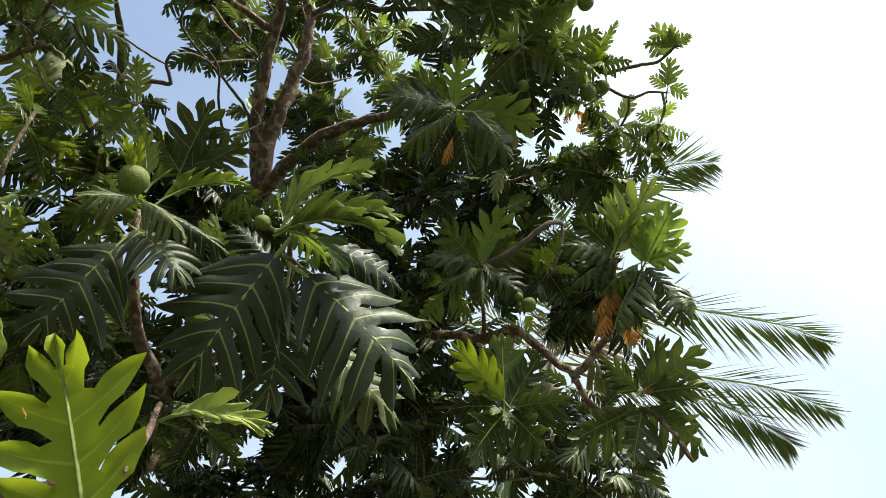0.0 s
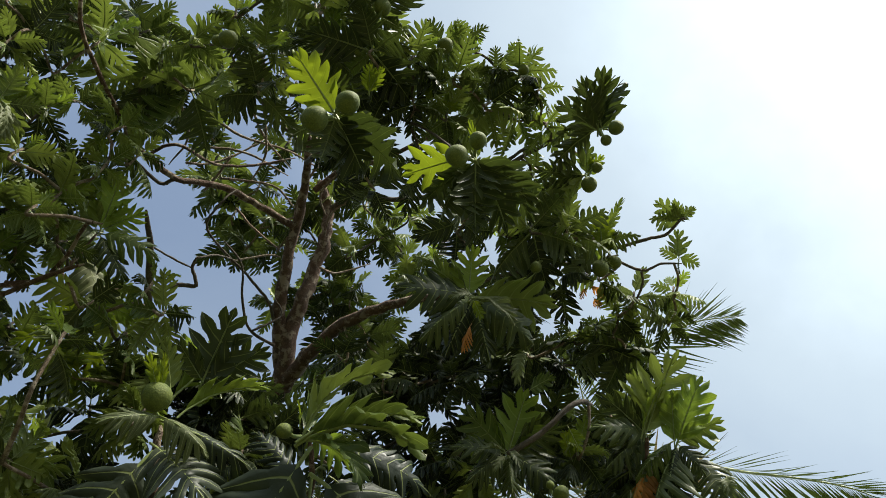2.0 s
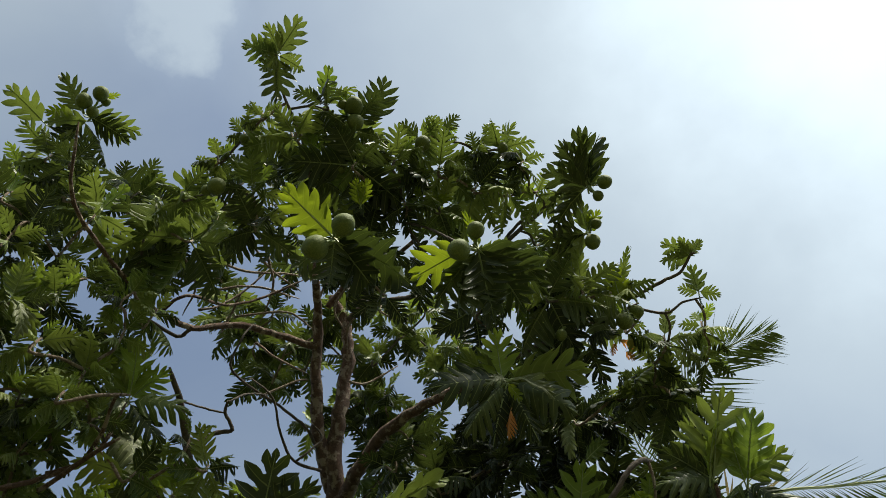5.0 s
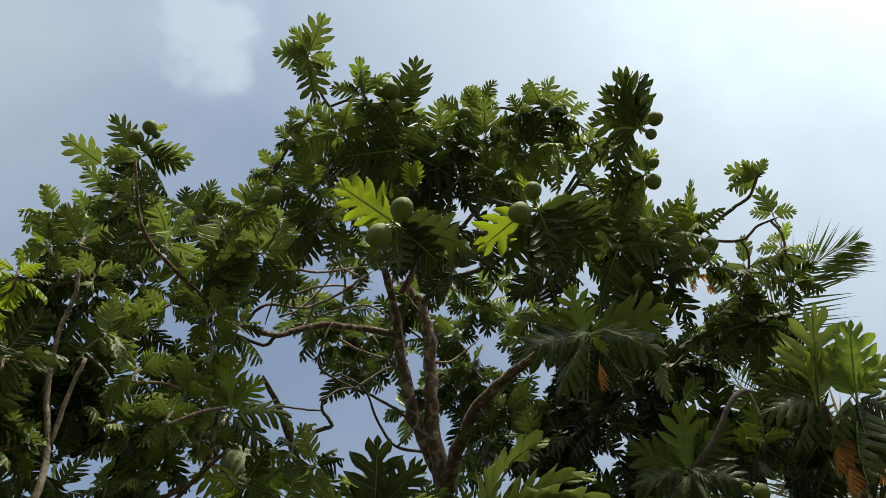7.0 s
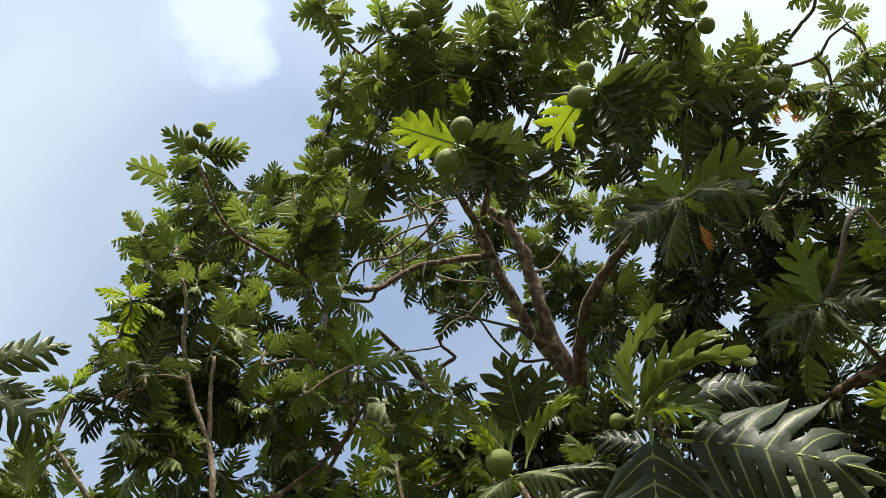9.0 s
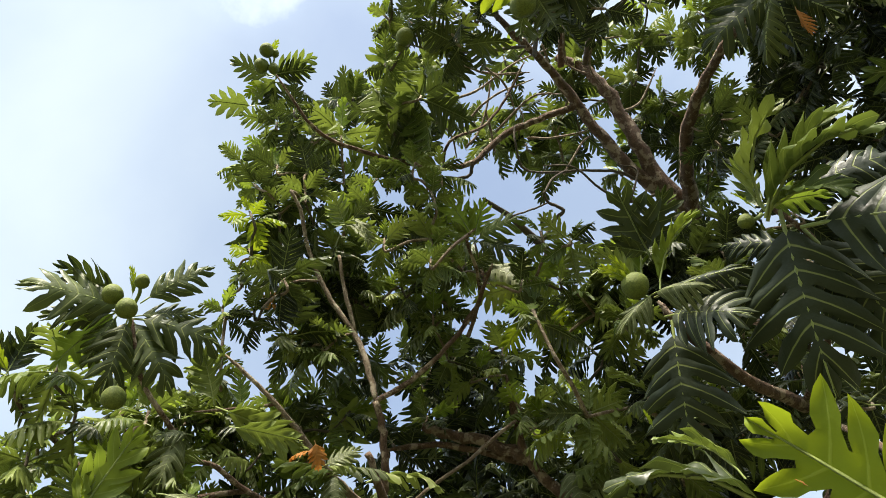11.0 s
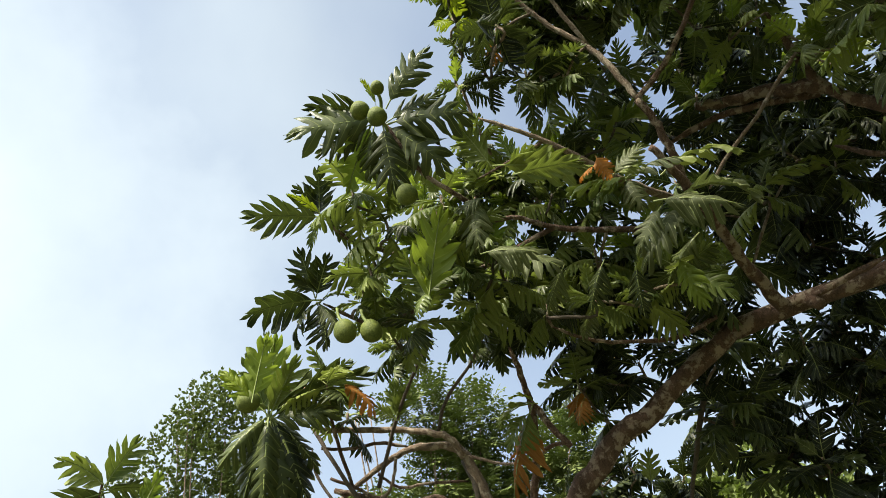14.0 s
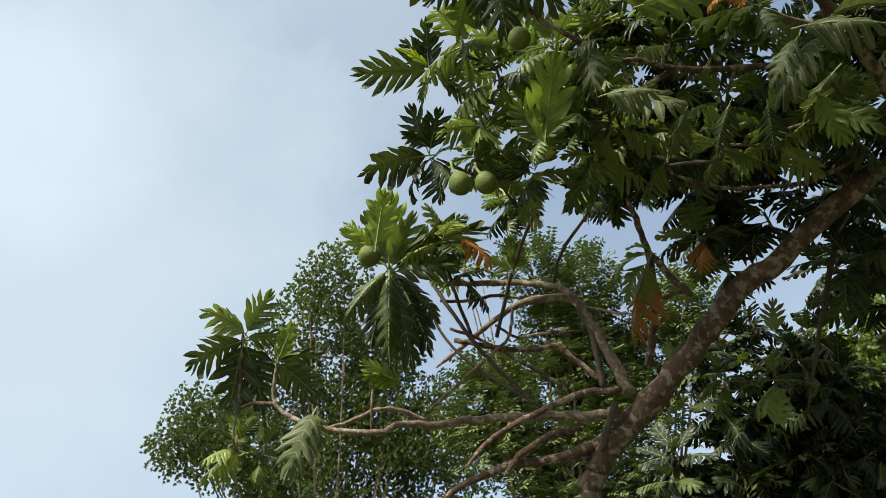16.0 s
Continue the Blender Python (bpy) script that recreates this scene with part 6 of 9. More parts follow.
leaf((-3.06, 0.51, 6.26), (-3.45, 0.56, 5.85), (-0.28, 0.08, 0.96), "hung", "dark", 1.40)
leaf((-2.41, 0.72, 5.35), (-2.33, 0.60, 5.48), (-0.23, 0.11, 0.97), "broad", "mid", 1.10)
leaf((-2.67, 0.85, 5.72), (-2.50, 0.87, 5.92), (-0.23, 0.12, 0.97), "broad", "fresh")
leaf((-2.42, 0.73, 5.34), (-2.35, 0.95, 5.31), (-0.19, 0.11, 0.98), "mature", "mid")
leaf((-2.43, 0.74, 5.34), (-2.40, 0.92, 5.18), (0.84, -0.46, 0.28), "arched", "pale")
spray((-2.54, 2.24, 5.45), (0.10, -0.02, 0.99), 8, 0.30, "young", "mid")
spray((-2.50, 2.45, 5.33), (0.04, 0.14, 0.99), 8, 0.28, "mid")
spray((-3.34, 0.78, 5.33), (0.10, -0.02, 0.99), 8, 0.27, "deep")
spray((-3.31, 1.01, 5.28), (0.00, 0.00, 1.00), 9, 0.24)
spray((-3.55, 0.42, 4.98), (0.11, -0.25, 0.96), 8, 0.20, "mid")
spray((-3.35, 0.51, 5.40), (0.07, -0.34, 0.94), 8, 0.17, "deep")
spray((-3.18, 0.36, 5.79), (0.07, -0.34, 0.94), 8, 0.16, "young")
spray((-3.32, 0.34, 5.70), (-0.01, -0.35, 0.94), 7, 0.14)
spray((-3.42, 0.32, 5.38), (-0.11, -0.36, 0.93), 8, 0.18, "mid")
leaf((-2.79, 2.42, 4.26), (-2.76, 2.46, 3.98), (0.59, -0.67, 0.46), "mature", "pale", 1.20)
leaf((-2.61, 2.58, 4.25), (-2.61, 2.62, 4.03), (0.55, -0.70, 0.46), "mature", "pale")
leaf((-2.61, 2.58, 4.25), (-2.81, 2.47, 3.93), (0.57, -0.68, 0.46), "mature", "pale", 0.70)
leaf((-2.59, 2.58, 4.26), (-2.76, 2.39, 4.14), (0.57, -0.68, 0.45), "mature", "mid")
leaf((-2.54, 2.39, 4.49), (-2.25, 2.61, 4.56), (-0.20, 0.27, 0.94), "mature", "mid")
leaf((-2.71, 2.44, 4.47), (-2.89, 2.26, 4.48), (-0.23, 0.25, 0.94), "mature", "young")
leaf((-1.94, 2.02, 3.71), (-1.94, 1.93, 3.80), (0.13, -0.18, 0.97), "young", "pale", 0.50)

# yellow-green leaf edge-on and low young whorl
leaf((-1.56, 1.47, 2.73), (-1.60, 1.33, 2.79), (-0.29, 0.44, 0.85), "young", "dark")
leaf((-1.55, 1.47, 2.73), (-1.49, 1.49, 2.88), (-0.80, 0.49, 0.34), "young", "dark")
leaf((-1.55, 1.48, 2.72), (-1.43, 1.58, 2.79), (-0.61, 0.20, 0.77), "mature", "dark", 0.90)
leaf((-1.57, 1.47, 2.72), (-1.69, 1.36, 2.65), (0.64, -0.75, 0.18), "broad", "dark", 0.90)
leaf((-1.56, 1.48, 2.71), (-1.60, 1.42, 2.55), (0.58, -0.80, 0.17), "mature", "dark", 0.90)
leaf((-1.53, 1.45, 2.69), (-1.43, 1.48, 2.53), (0.54, -0.82, 0.19), "mature", "dark", 0.90)
leaf((-1.42, 1.38, 2.60), (-1.19, 1.48, 2.65), (-0.35, 0.40, 0.85), "mature", "dark", 0.80)
leaf((-1.01, 1.19, 2.53), (-1.27, 0.95, 2.64), (0.54, -0.24, 0.81), "arched", "dark", 0.80)
leaf((-1.90, 1.99, 3.06), (-1.97, 1.83, 3.21), (-0.29, 0.40, 0.87), "mature", "mid", 0.80)
leaf((-1.89, 1.99, 3.06), (-1.79, 2.04, 3.28), (-0.21, 0.33, 0.92), "mature", "mid", 0.80)
leaf((-1.89, 2.00, 3.06), (-1.71, 2.16, 3.19), (-0.21, 0.34, 0.92), "mature", "mid", 0.80)
leaf((-1.91, 1.99, 3.05), (-2.04, 1.82, 2.96), (-0.30, 0.41, 0.86), "mature", "fresh", 0.80)
leaf((-1.81, 1.97, 2.98), (-1.76, 1.98, 3.02), (0.23, -0.36, 0.90), "young", "dead", 1.20)
leaf((-1.99, 1.86, 2.72), (-1.87, 1.95, 2.95), (-0.31, 0.43, 0.85), "broad", "mid", 0.80)
leaf((-2.00, 1.86, 2.71), (-1.87, 2.02, 2.83), (-0.31, 0.44, 0.84), "broad", "mid", 0.80)
leaf((-2.05, 2.07, 2.99), (-2.21, 1.84, 2.93), (0.40, -0.51, 0.76))
spray((-3.52, 0.96, 5.86), (-0.32, -0.58, 0.75), 8, 0.27)
spray((-3.17, 1.46, 5.90), (0.46, 0.45, 0.77), 7, 0.25)
spray((-3.42, 1.41, 6.15), (-0.16, 0.27, 0.95), 7, 0.26)
spray((-3.57, 1.22, 5.99), (-0.53, -0.14, 0.83), 6, 0.27)
spray((-3.20, 0.77, 6.70), (0.03, -0.09, 1.00), 8, 0.25, "deep")
spray((-3.23, 1.12, 6.42), (-0.03, 0.59, 0.81), 7, 0.25)
spray((-3.34, 1.23, 6.58), (-0.14, 0.47, 0.87), 6, 0.22, "deep")
spray((-2.96, 0.65, 6.70), (0.29, -0.20, 0.93), 8, 0.22)
spray((-3.34, 2.09, 5.61), (-0.38, 0.63, 0.68), 7, 0.25, "mid")
spray((-2.98, 1.71, 5.57), (0.68, -0.37, 0.63), 8, 0.23, "mid")
spray((-3.03, 1.92, 5.79), (0.52, 0.43, 0.74), 6, 0.28, "mid")
spray((-3.03, 1.49, 5.83), (0.24, -0.57, 0.78), 8, 0.24)
spray((-4.04, 1.12, 5.17), (-0.73, -0.20, 0.66), 7, 0.32)
spray((-4.10, 1.38, 5.48), (-0.35, 0.30, 0.89), 8, 0.32)
spray((-3.65, 1.38, 5.07), (0.54, 0.53, 0.65), 6, 0.28)
spray((-4.09, 1.03, 5.36), (-0.48, -0.29, 0.83), 7, 0.31)
spray((-3.68, 2.22, 6.12), (-0.13, 0.17, 0.98), 7, 0.24, "deep")
spray((-3.57, 2.30, 5.94), (-0.01, 0.35, 0.94), 8, 0.26, "deep")
spray((-3.90, 2.16, 5.89), (-0.45, 0.12, 0.89), 7, 0.26)
spray((-3.29, 2.30, 5.54), (0.53, 0.44, 0.72), 8, 0.28, "mid")
spray((-3.94, 0.88, 4.75), (0.49, 0.49, 0.72), 6, 0.24)
spray((-4.35, 0.81, 5.13), (-0.24, 0.24, 0.94), 6, 0.24)
spray((-4.19, 0.88, 4.96), (-0.02, 0.50, 0.87), 8, 0.25)
spray((-4.67, 1.03, 4.41), (-0.68, -0.18, 0.71), 8, 0.27)
spray((-4.14, 1.10, 4.38), (0.76, -0.14, 0.63), 6, 0.29, "mid")
spray((-4.13, 1.49, 4.45), (0.29, 0.61, 0.74), 6, 0.27)
spray((-4.56, 1.16, 4.48), (-0.67, 0.08, 0.74), 8, 0.28)
spray((-4.59, 0.99, 4.67), (-0.41, -0.20, 0.89), 6, 0.25)
spray((-4.56, 0.97, 4.39), (-0.10, 0.66, 0.75), 6, 0.28)
spray((-4.17, 0.47, 4.25), (0.68, -0.31, 0.67), 8, 0.28)
spray((-4.87, 0.67, 4.44), (-0.61, 0.09, 0.78), 8, 0.28)
spray((-4.80, 0.75, 4.53), (-0.48, 0.22, 0.85), 7, 0.28)
spray((-4.08, 1.93, 5.37), (-0.39, -0.00, 0.92), 7, 0.28, "deep")
spray((-3.83, 2.14, 5.46), (0.06, 0.31, 0.95), 8, 0.27)
spray((-4.16, 2.13, 5.30), (-0.44, 0.30, 0.85), 7, 0.26, "deep")
spray((-3.33, 2.49, 6.00), (0.08, 0.04, 1.00), 6, 0.28, "deep")
spray((-3.53, 2.58, 5.65), (-0.39, 0.34, 0.85), 6, 0.24, "deep")
spray((-3.20, 2.51, 5.80), (0.35, 0.09, 0.93), 8, 0.29)
spray((-3.97, 1.52, 4.46), (0.45, -0.04, 0.89), 6, 0.28)
spray((-4.06, 1.57, 4.20), (0.73, 0.09, 0.67), 8, 0.31, "mid")
spray((-4.15, 1.69, 4.13), (0.52, 0.58, 0.63), 8, 0.32)
spray((-4.50, 1.47, 4.27), (-0.65, -0.21, 0.73), 7, 0.29)
spray((-4.21, 2.53, 4.76), (0.05, 0.43, 0.90), 6, 0.29, "deep")
spray((-4.60, 2.30, 4.48), (-0.68, 0.10, 0.73), 8, 0.29)
spray((-3.96, 2.32, 4.63), (0.55, 0.15, 0.82), 7, 0.30, "mid")
spray((-3.64, 3.01, 5.48), (-0.48, 0.05, 0.88), 7, 0.29)
spray((-3.13, 2.71, 5.08), (0.20, -0.75, 0.63), 7, 0.33, "mid")
spray((-2.93, 2.92, 5.21), (0.72, -0.12, 0.68), 8, 0.34, "mid")
spray((-3.21, 2.54, 5.19), (-0.02, -0.71, 0.70), 8, 0.32, "mid")
spray((-4.25, 2.89, 5.06), (-0.51, -0.45, 0.73), 7, 0.29, "deep")
spray((-4.09, 3.03, 4.86), (0.32, 0.35, 0.88), 7, 0.27)
spray((-4.05, 2.67, 5.02), (0.13, -0.67, 0.73), 7, 0.33, "deep")
spray((-2.86, 3.69, 4.71), (-0.23, 0.51, 0.83), 7, 0.29, "deep")
spray((-3.16, 3.46, 4.69), (-0.57, 0.13, 0.81), 7, 0.35, "deep")
spray((-2.99, 3.17, 4.68), (-0.48, -0.34, 0.81), 8, 0.31)
spray((-2.55, 3.42, 4.43), (0.74, 0.24, 0.63), 8, 0.36, "deep")
spray((-2.97, 3.19, 4.98), (0.24, -0.17, 0.95), 7, 0.34)
spray((-3.00, 3.48, 4.68), (0.29, 0.67, 0.69), 6, 0.36, "deep")
spray((-3.07, 3.25, 4.56), (0.23, -0.34, 0.91), 7, 0.29, "deep")
spray((-2.02, 3.39, 4.71), (0.57, 0.20, 0.80), 7, 0.29, "deep")
spray((-2.32, 2.96, 4.72), (-0.15, -0.57, 0.81), 6, 0.32, "deep")
spray((-2.33, 3.03, 4.57), (-0.24, -0.69, 0.69), 7, 0.33, "deep")
spray((-2.55, 3.21, 4.78), (-0.51, -0.16, 0.84), 8, 0.32, "deep")
spray((-2.73, 3.20, 5.09), (-0.67, 0.40, 0.63), 7, 0.29, "deep")
spray((-2.61, 3.09, 4.99), (-0.52, 0.06, 0.85), 7, 0.30, "deep")
spray((-2.71, 2.92, 5.53), (-0.29, -0.28, 0.92), 7, 0.35, "deep")
spray((-3.84, 3.75, 4.35), (-0.51, 0.22, 0.83), 8, 0.33, "deep")
spray((-3.59, 3.81, 4.13), (-0.18, 0.75, 0.64), 8, 0.36, "deep")
spray((-3.21, 3.49, 4.18), (0.65, -0.26, 0.72), 8, 0.34, "deep")
spray((-2.80, 1.06, 8.30), (0.58, -0.32, 0.75), 6, 0.29)
spray((-3.16, 1.05, 9.09), (0.14, -0.23, 0.96), 6, 0.33, "deep")
spray((-3.02, 0.83, 7.51), (-0.22, -0.70, 0.68), 8, 0.26)
spray((-2.74, 1.11, 8.49), (0.58, -0.24, 0.78), 6, 0.30)
spray((-2.58, 1.28, 6.91), (-0.07, 0.62, 0.78), 8, 0.28, "deep")
spray((-2.77, 0.39, 7.33), (-0.06, -0.11, 0.99), 7, 0.25, "deep")
spray((-3.36, 0.82, 8.23), (-0.13, 0.36, 0.92), 7, 0.26, "deep")
spray((-3.57, 0.39, 7.99), (-0.40, -0.64, 0.66), 6, 0.30)

# leaves before the fork of the limbs
leaf((-3.23, 1.18, 3.89), (-3.38, 1.03, 3.71), (0.79, -0.60, -0.15), "mature", "pale", 0.90)
leaf((-3.19, 1.21, 3.93), (-3.08, 1.56, 3.72), (0.94, -0.32, -0.08), "hung", "pale", 0.90)
leaf((-3.09, 0.98, 4.08), (-2.99, 1.15, 4.17), (0.88, -0.47, -0.08), "mature", "pale", 0.90)
leaf((-3.09, 0.99, 4.07), (-3.03, 1.14, 4.06), (0.92, -0.39, -0.05), "mature", "mid", 0.80)
leaf((-3.75, 1.28, 4.99), (-3.55, 1.63, 5.19), (-0.56, -0.13, 0.82), "mature", "mid", 0.70)
leaf((-3.37, 0.25, 3.87), (-3.32, 0.54, 3.77), (0.99, -0.15, -0.01), "hung", "pale")
leaf((-3.01, 0.46, 4.08), (-2.94, 0.79, 4.04), (-0.36, 0.21, 0.91), "broad", "mid", 0.55)
leaf((-3.56, 1.34, 3.78), (-3.65, 1.41, 3.48), (0.85, -0.37, -0.37), "arched", "fresh")
leaf((-3.60, 1.37, 3.69), (-3.57, 1.57, 3.48), (0.96, -0.26, -0.11), "arched", "mid")
leaf((-3.56, 1.48, 3.93), (-3.78, 1.30, 3.75), (0.69, -0.71, -0.14), "hung", "dark")
leaf((-3.62, 0.69, 3.87), (-3.78, 0.57, 3.68), (0.78, -0.55, -0.30), "hung", "dark", 0.90)
leaf((-3.58, 0.91, 3.84), (-3.75, 0.81, 3.63), (0.73, -0.58, -0.35), "hung", "dark", 0.90)
leaf((-3.56, 1.08, 3.77), (-3.72, 1.09, 3.53), (0.74, -0.45, -0.50), "hung", "dark", 0.90)

# low left whorls
leaf((-4.55, -1.16, 3.75), (-4.39, -1.08, 4.24), (-0.91, -0.25, 0.34), "young", "fresh", 0.90)
leaf((-4.54, -1.19, 3.75), (-4.43, -1.46, 4.02), (-0.74, 0.30, 0.60), "young", "fresh", 0.80)
leaf((-4.54, -1.18, 3.75), (-4.41, -1.28, 4.12), (-0.93, 0.09, 0.36), "young", "mid", 0.80)
leaf((-4.55, -1.14, 3.74), (-4.48, -0.94, 4.10), (-0.76, -0.49, 0.42), "mature", "mid", 0.80)
leaf((-4.57, -1.12, 3.73), (-4.57, -0.44, 3.94), (-0.51, -0.26, 0.82), "mature", "dark", 0.70)
leaf((-4.58, -1.12, 3.71), (-4.59, -0.67, 3.68), (0.99, 0.04, 0.15), "mature", "dark", 0.70)
leaf((-4.57, -1.19, 3.71), (-4.55, -1.48, 3.39), (1.00, 0.06, -0.00), "hung", "dark", 0.90)
leaf((-4.58, -1.18, 3.69), (-4.67, -1.34, 3.21), (0.97, 0.08, -0.21), "hung", "dark", 0.90)
leaf((-4.54, -1.16, 3.66), (-4.67, -1.22, 3.07), (0.96, 0.16, -0.23), "hung", "dark", 0.90)
leaf((-4.59, -1.14, 3.68), (-4.79, -1.08, 3.04), (0.93, 0.24, -0.27), "fingered", "dark", 0.60)
leaf((-4.59, -1.13, 3.69), (-4.82, -0.95, 3.14), (0.90, 0.34, -0.28), "hung", "dark", 0.90)
leaf((-4.63, -1.13, 3.72), (-4.83, -0.87, 3.39), (0.87, 0.46, -0.18), "hung", "dark", 0.90)
leaf((-4.65, -1.18, 3.73), (-4.72, -1.40, 3.49), (0.97, -0.12, -0.21), "hung", "dark", 0.90)
leaf((-4.67, -1.17, 3.74), (-4.91, -1.17, 3.37), (0.81, 0.24, -0.53), "hung", "dark")
leaf((-4.75, -2.23, 3.51), (-4.64, -2.52, 3.69), (-0.71, 0.17, 0.69), "mature", "mid", 0.95)
leaf((-4.75, -2.21, 3.52), (-4.78, -2.04, 3.83), (-0.61, -0.72, 0.35), "mature", "mid", 0.95)
leaf((-4.77, -2.25, 3.46), (-4.64, -2.59, 3.24), (-0.42, -0.59, 0.69), "mature", "dark")
leaf((-4.77, -2.21, 3.48), (-4.98, -1.94, 3.52), (-0.38, -0.40, 0.84), "mature", "dark", 0.80)
leaf((-4.78, -2.25, 3.43), (-4.90, -2.38, 2.99), (-0.80, -0.47, 0.37), "broad", "dark", 0.90)
leaf((-4.79, -2.23, 3.43), (-5.04, -2.17, 3.01), (-0.85, -0.18, 0.49), "broad", "dark", 0.90)
leaf((-4.73, -1.98, 3.26), (-4.75, -1.87, 3.55), (-0.71, -0.67, 0.20), "young", "fresh", 0.80)
leaf((-4.74, -1.97, 3.24), (-4.97, -1.74, 3.02), (-0.72, -0.03, 0.70), "broad", "dark", 0.90)
leaf((-4.74, -1.97, 3.26), (-4.92, -1.69, 3.32), (-0.39, -0.44, 0.81), "mature", "dark", 0.60)
leaf((-4.56, -1.68, 2.81), (-4.52, -1.85, 2.40), (0.98, 0.19, 0.03), "mature", "pale", 0.85)
leaf((-4.57, -1.66, 2.80), (-4.59, -1.66, 2.58), (0.95, 0.31, -0.07), "mature", "mid", 0.80)
leaf((-5.04, -2.34, 2.82), (-5.05, -2.49, 2.54), (-0.70, -0.61, 0.36), "mature", "mid", 0.90)
leaf((-5.04, -2.32, 2.82), (-5.16, -2.20, 2.60), (-0.89, -0.01, 0.46), "mature", "mid", 0.90)
leaf((-5.04, -2.33, 2.83), (-5.00, -2.40, 3.03), (-0.98, -0.02, 0.19), "young", "fresh", 0.80)
fruit((-4.38, -1.25, 3.74), 0.073, (-4.53, -1.17, 3.76), 1.00)
spray((-4.56, -0.78, 3.94), (0.04, 0.15, 0.99), 8, 0.25, "mid")
leaf((-4.56, -0.67, 3.87), (-4.59, -0.47, 3.62), (0.65, 0.04, 0.76), "mature", "dead", 0.90)
spray((-4.87, -0.69, 3.82), (-0.12, 0.13, 0.99), 7, 0.23)
leaf((-4.78, -0.36, 3.70), (-4.71, -0.35, 3.93), (-0.40, -0.00, 0.92), "young", "mid")
leaf((-4.78, -0.36, 3.70), (-4.73, -0.26, 3.89), (-0.40, 0.00, 0.91), "young", "mid")
leaf((-4.78, -0.38, 3.69), (-4.73, -0.52, 3.78), (-0.41, -0.01, 0.91), "mature", "mid")
spray((-4.88, -2.30, 2.84), (0.12, 0.05, 0.99), 7, 0.23, "mid")
spray((-4.96, -2.14, 2.79), (0.10, 0.16, 0.98), 7, 0.19, "mid")
leaf((-4.84, -1.18, 3.01), (-4.72, -1.43, 3.18), (-0.55, -0.12, 0.82), "mature", "mid", 0.80)
leaf((-4.84, -1.18, 3.01), (-4.75, -1.43, 3.09), (-0.56, -0.12, 0.82), "mature", "young", 0.60)
leaf((-4.58, 0.48, 3.48), (-4.77, 0.29, 3.00), (0.82, -0.14, 0.55), "hung", "dead", 0.75)
leaf((-4.56, 0.48, 3.48), (-4.68, 0.37, 3.19), (0.83, -0.15, 0.54), "hung", "mid", 0.80)
leaf((-4.56, 0.46, 3.47), (-4.63, 0.33, 3.25), (0.63, -0.11, 0.77), "arched", "mid", 1.20)
leaf((-4.55, 0.51, 3.54), (-4.55, 0.26, 3.40), (0.42, -0.07, 0.90), "arched", "mid", 1.20)
leaf((-4.59, 0.53, 3.57), (-4.59, 0.37, 3.61), (0.24, -0.05, 0.97), "arched", "young")
leaf((-4.54, 0.84, 3.51), (-4.53, 0.76, 3.33), (0.62, -0.17, 0.76), "hung", "dead", 1.20)
leaf((-4.77, 0.50, 2.91), (-4.77, 0.51, 3.04), (0.24, -0.05, 0.97), "young", "mid")
leaf((-4.77, 0.50, 2.90), (-4.76, 0.60, 3.01), (0.24, -0.05, 0.97), "young", "mid")
leaf((-5.04, 1.25, 3.10), (-5.00, 1.29, 3.32), (-0.54, 0.19, 0.82), "broad", "mid", 0.90)
leaf((-5.06, 1.07, 2.51), (-5.04, 1.17, 2.69), (-0.59, 0.18, 0.79), "broad", "mid", 1.20)
leaf((-5.11, 1.53, 3.23), (-5.04, 1.61, 3.34), (-0.42, 0.17, 0.89))
spray((-5.08, 1.09, 3.67), (-0.19, -0.07, 0.98), 8, 0.31)
spray((-4.92, 0.93, 3.84), (-0.19, -0.07, 0.98), 8, 0.31)
spray((-5.69, 1.37, 3.05), (0.00, 0.00, 1.00), 8, 0.28)
spray((-5.75, 1.05, 3.13), (0.00, 0.00, 1.00), 8, 0.25)
spray((-4.33, 0.17, 4.50), (0.17, -0.64, 0.75), 8, 0.26)
spray((-4.46, 0.92, 4.62), (-0.05, 0.57, 0.82), 8, 0.27)
spray((-4.55, 0.68, 4.27), (-0.47, 0.61, 0.63), 6, 0.33)
spray((-4.70, 0.73, 4.54), (-0.51, 0.39, 0.77), 7, 0.33)
spray((-4.46, 0.29, 4.30), (-0.11, -0.77, 0.63), 6, 0.27)
spray((-4.71, 1.28, 4.31), (-0.54, 0.50, 0.68), 7, 0.28)
spray((-4.31, 1.05, 4.75), (0.21, -0.03, 0.98), 7, 0.29)
spray((-4.47, 0.95, 4.17), (0.05, -0.72, 0.69), 8, 0.31)
spray((-4.42, 0.85, 4.28), (0.20, -0.74, 0.64), 7, 0.29)
spray((-4.53, 1.38, 4.37), (-0.10, 0.69, 0.72), 8, 0.30)
spray((-4.76, 1.38, 4.41), (-0.44, -0.34, 0.83), 6, 0.35)
spray((-4.59, 1.77, 4.66), (-0.12, 0.19, 0.98), 6, 0.35, "deep")
spray((-4.51, 1.50, 4.60), (-0.04, -0.15, 0.99), 8, 0.32)
spray((-4.22, 1.41, 4.40), (0.45, -0.33, 0.83), 8, 0.31)
spray((-4.21, 1.68, 4.24), (0.69, 0.20, 0.69), 8, 0.39)
spray((-5.07, 1.98, 3.49), (0.42, 0.30, 0.86), 6, 0.32, "deep")
spray((-5.06, 1.86, 3.60), (0.47, -0.54, 0.70), 7, 0.31, "deep")
spray((-4.82, 1.97, 4.00), (0.46, 0.04, 0.88), 8, 0.38, "deep")
spray((-5.20, 2.25, 3.67), (-0.19, 0.72, 0.67), 8, 0.30, "deep")
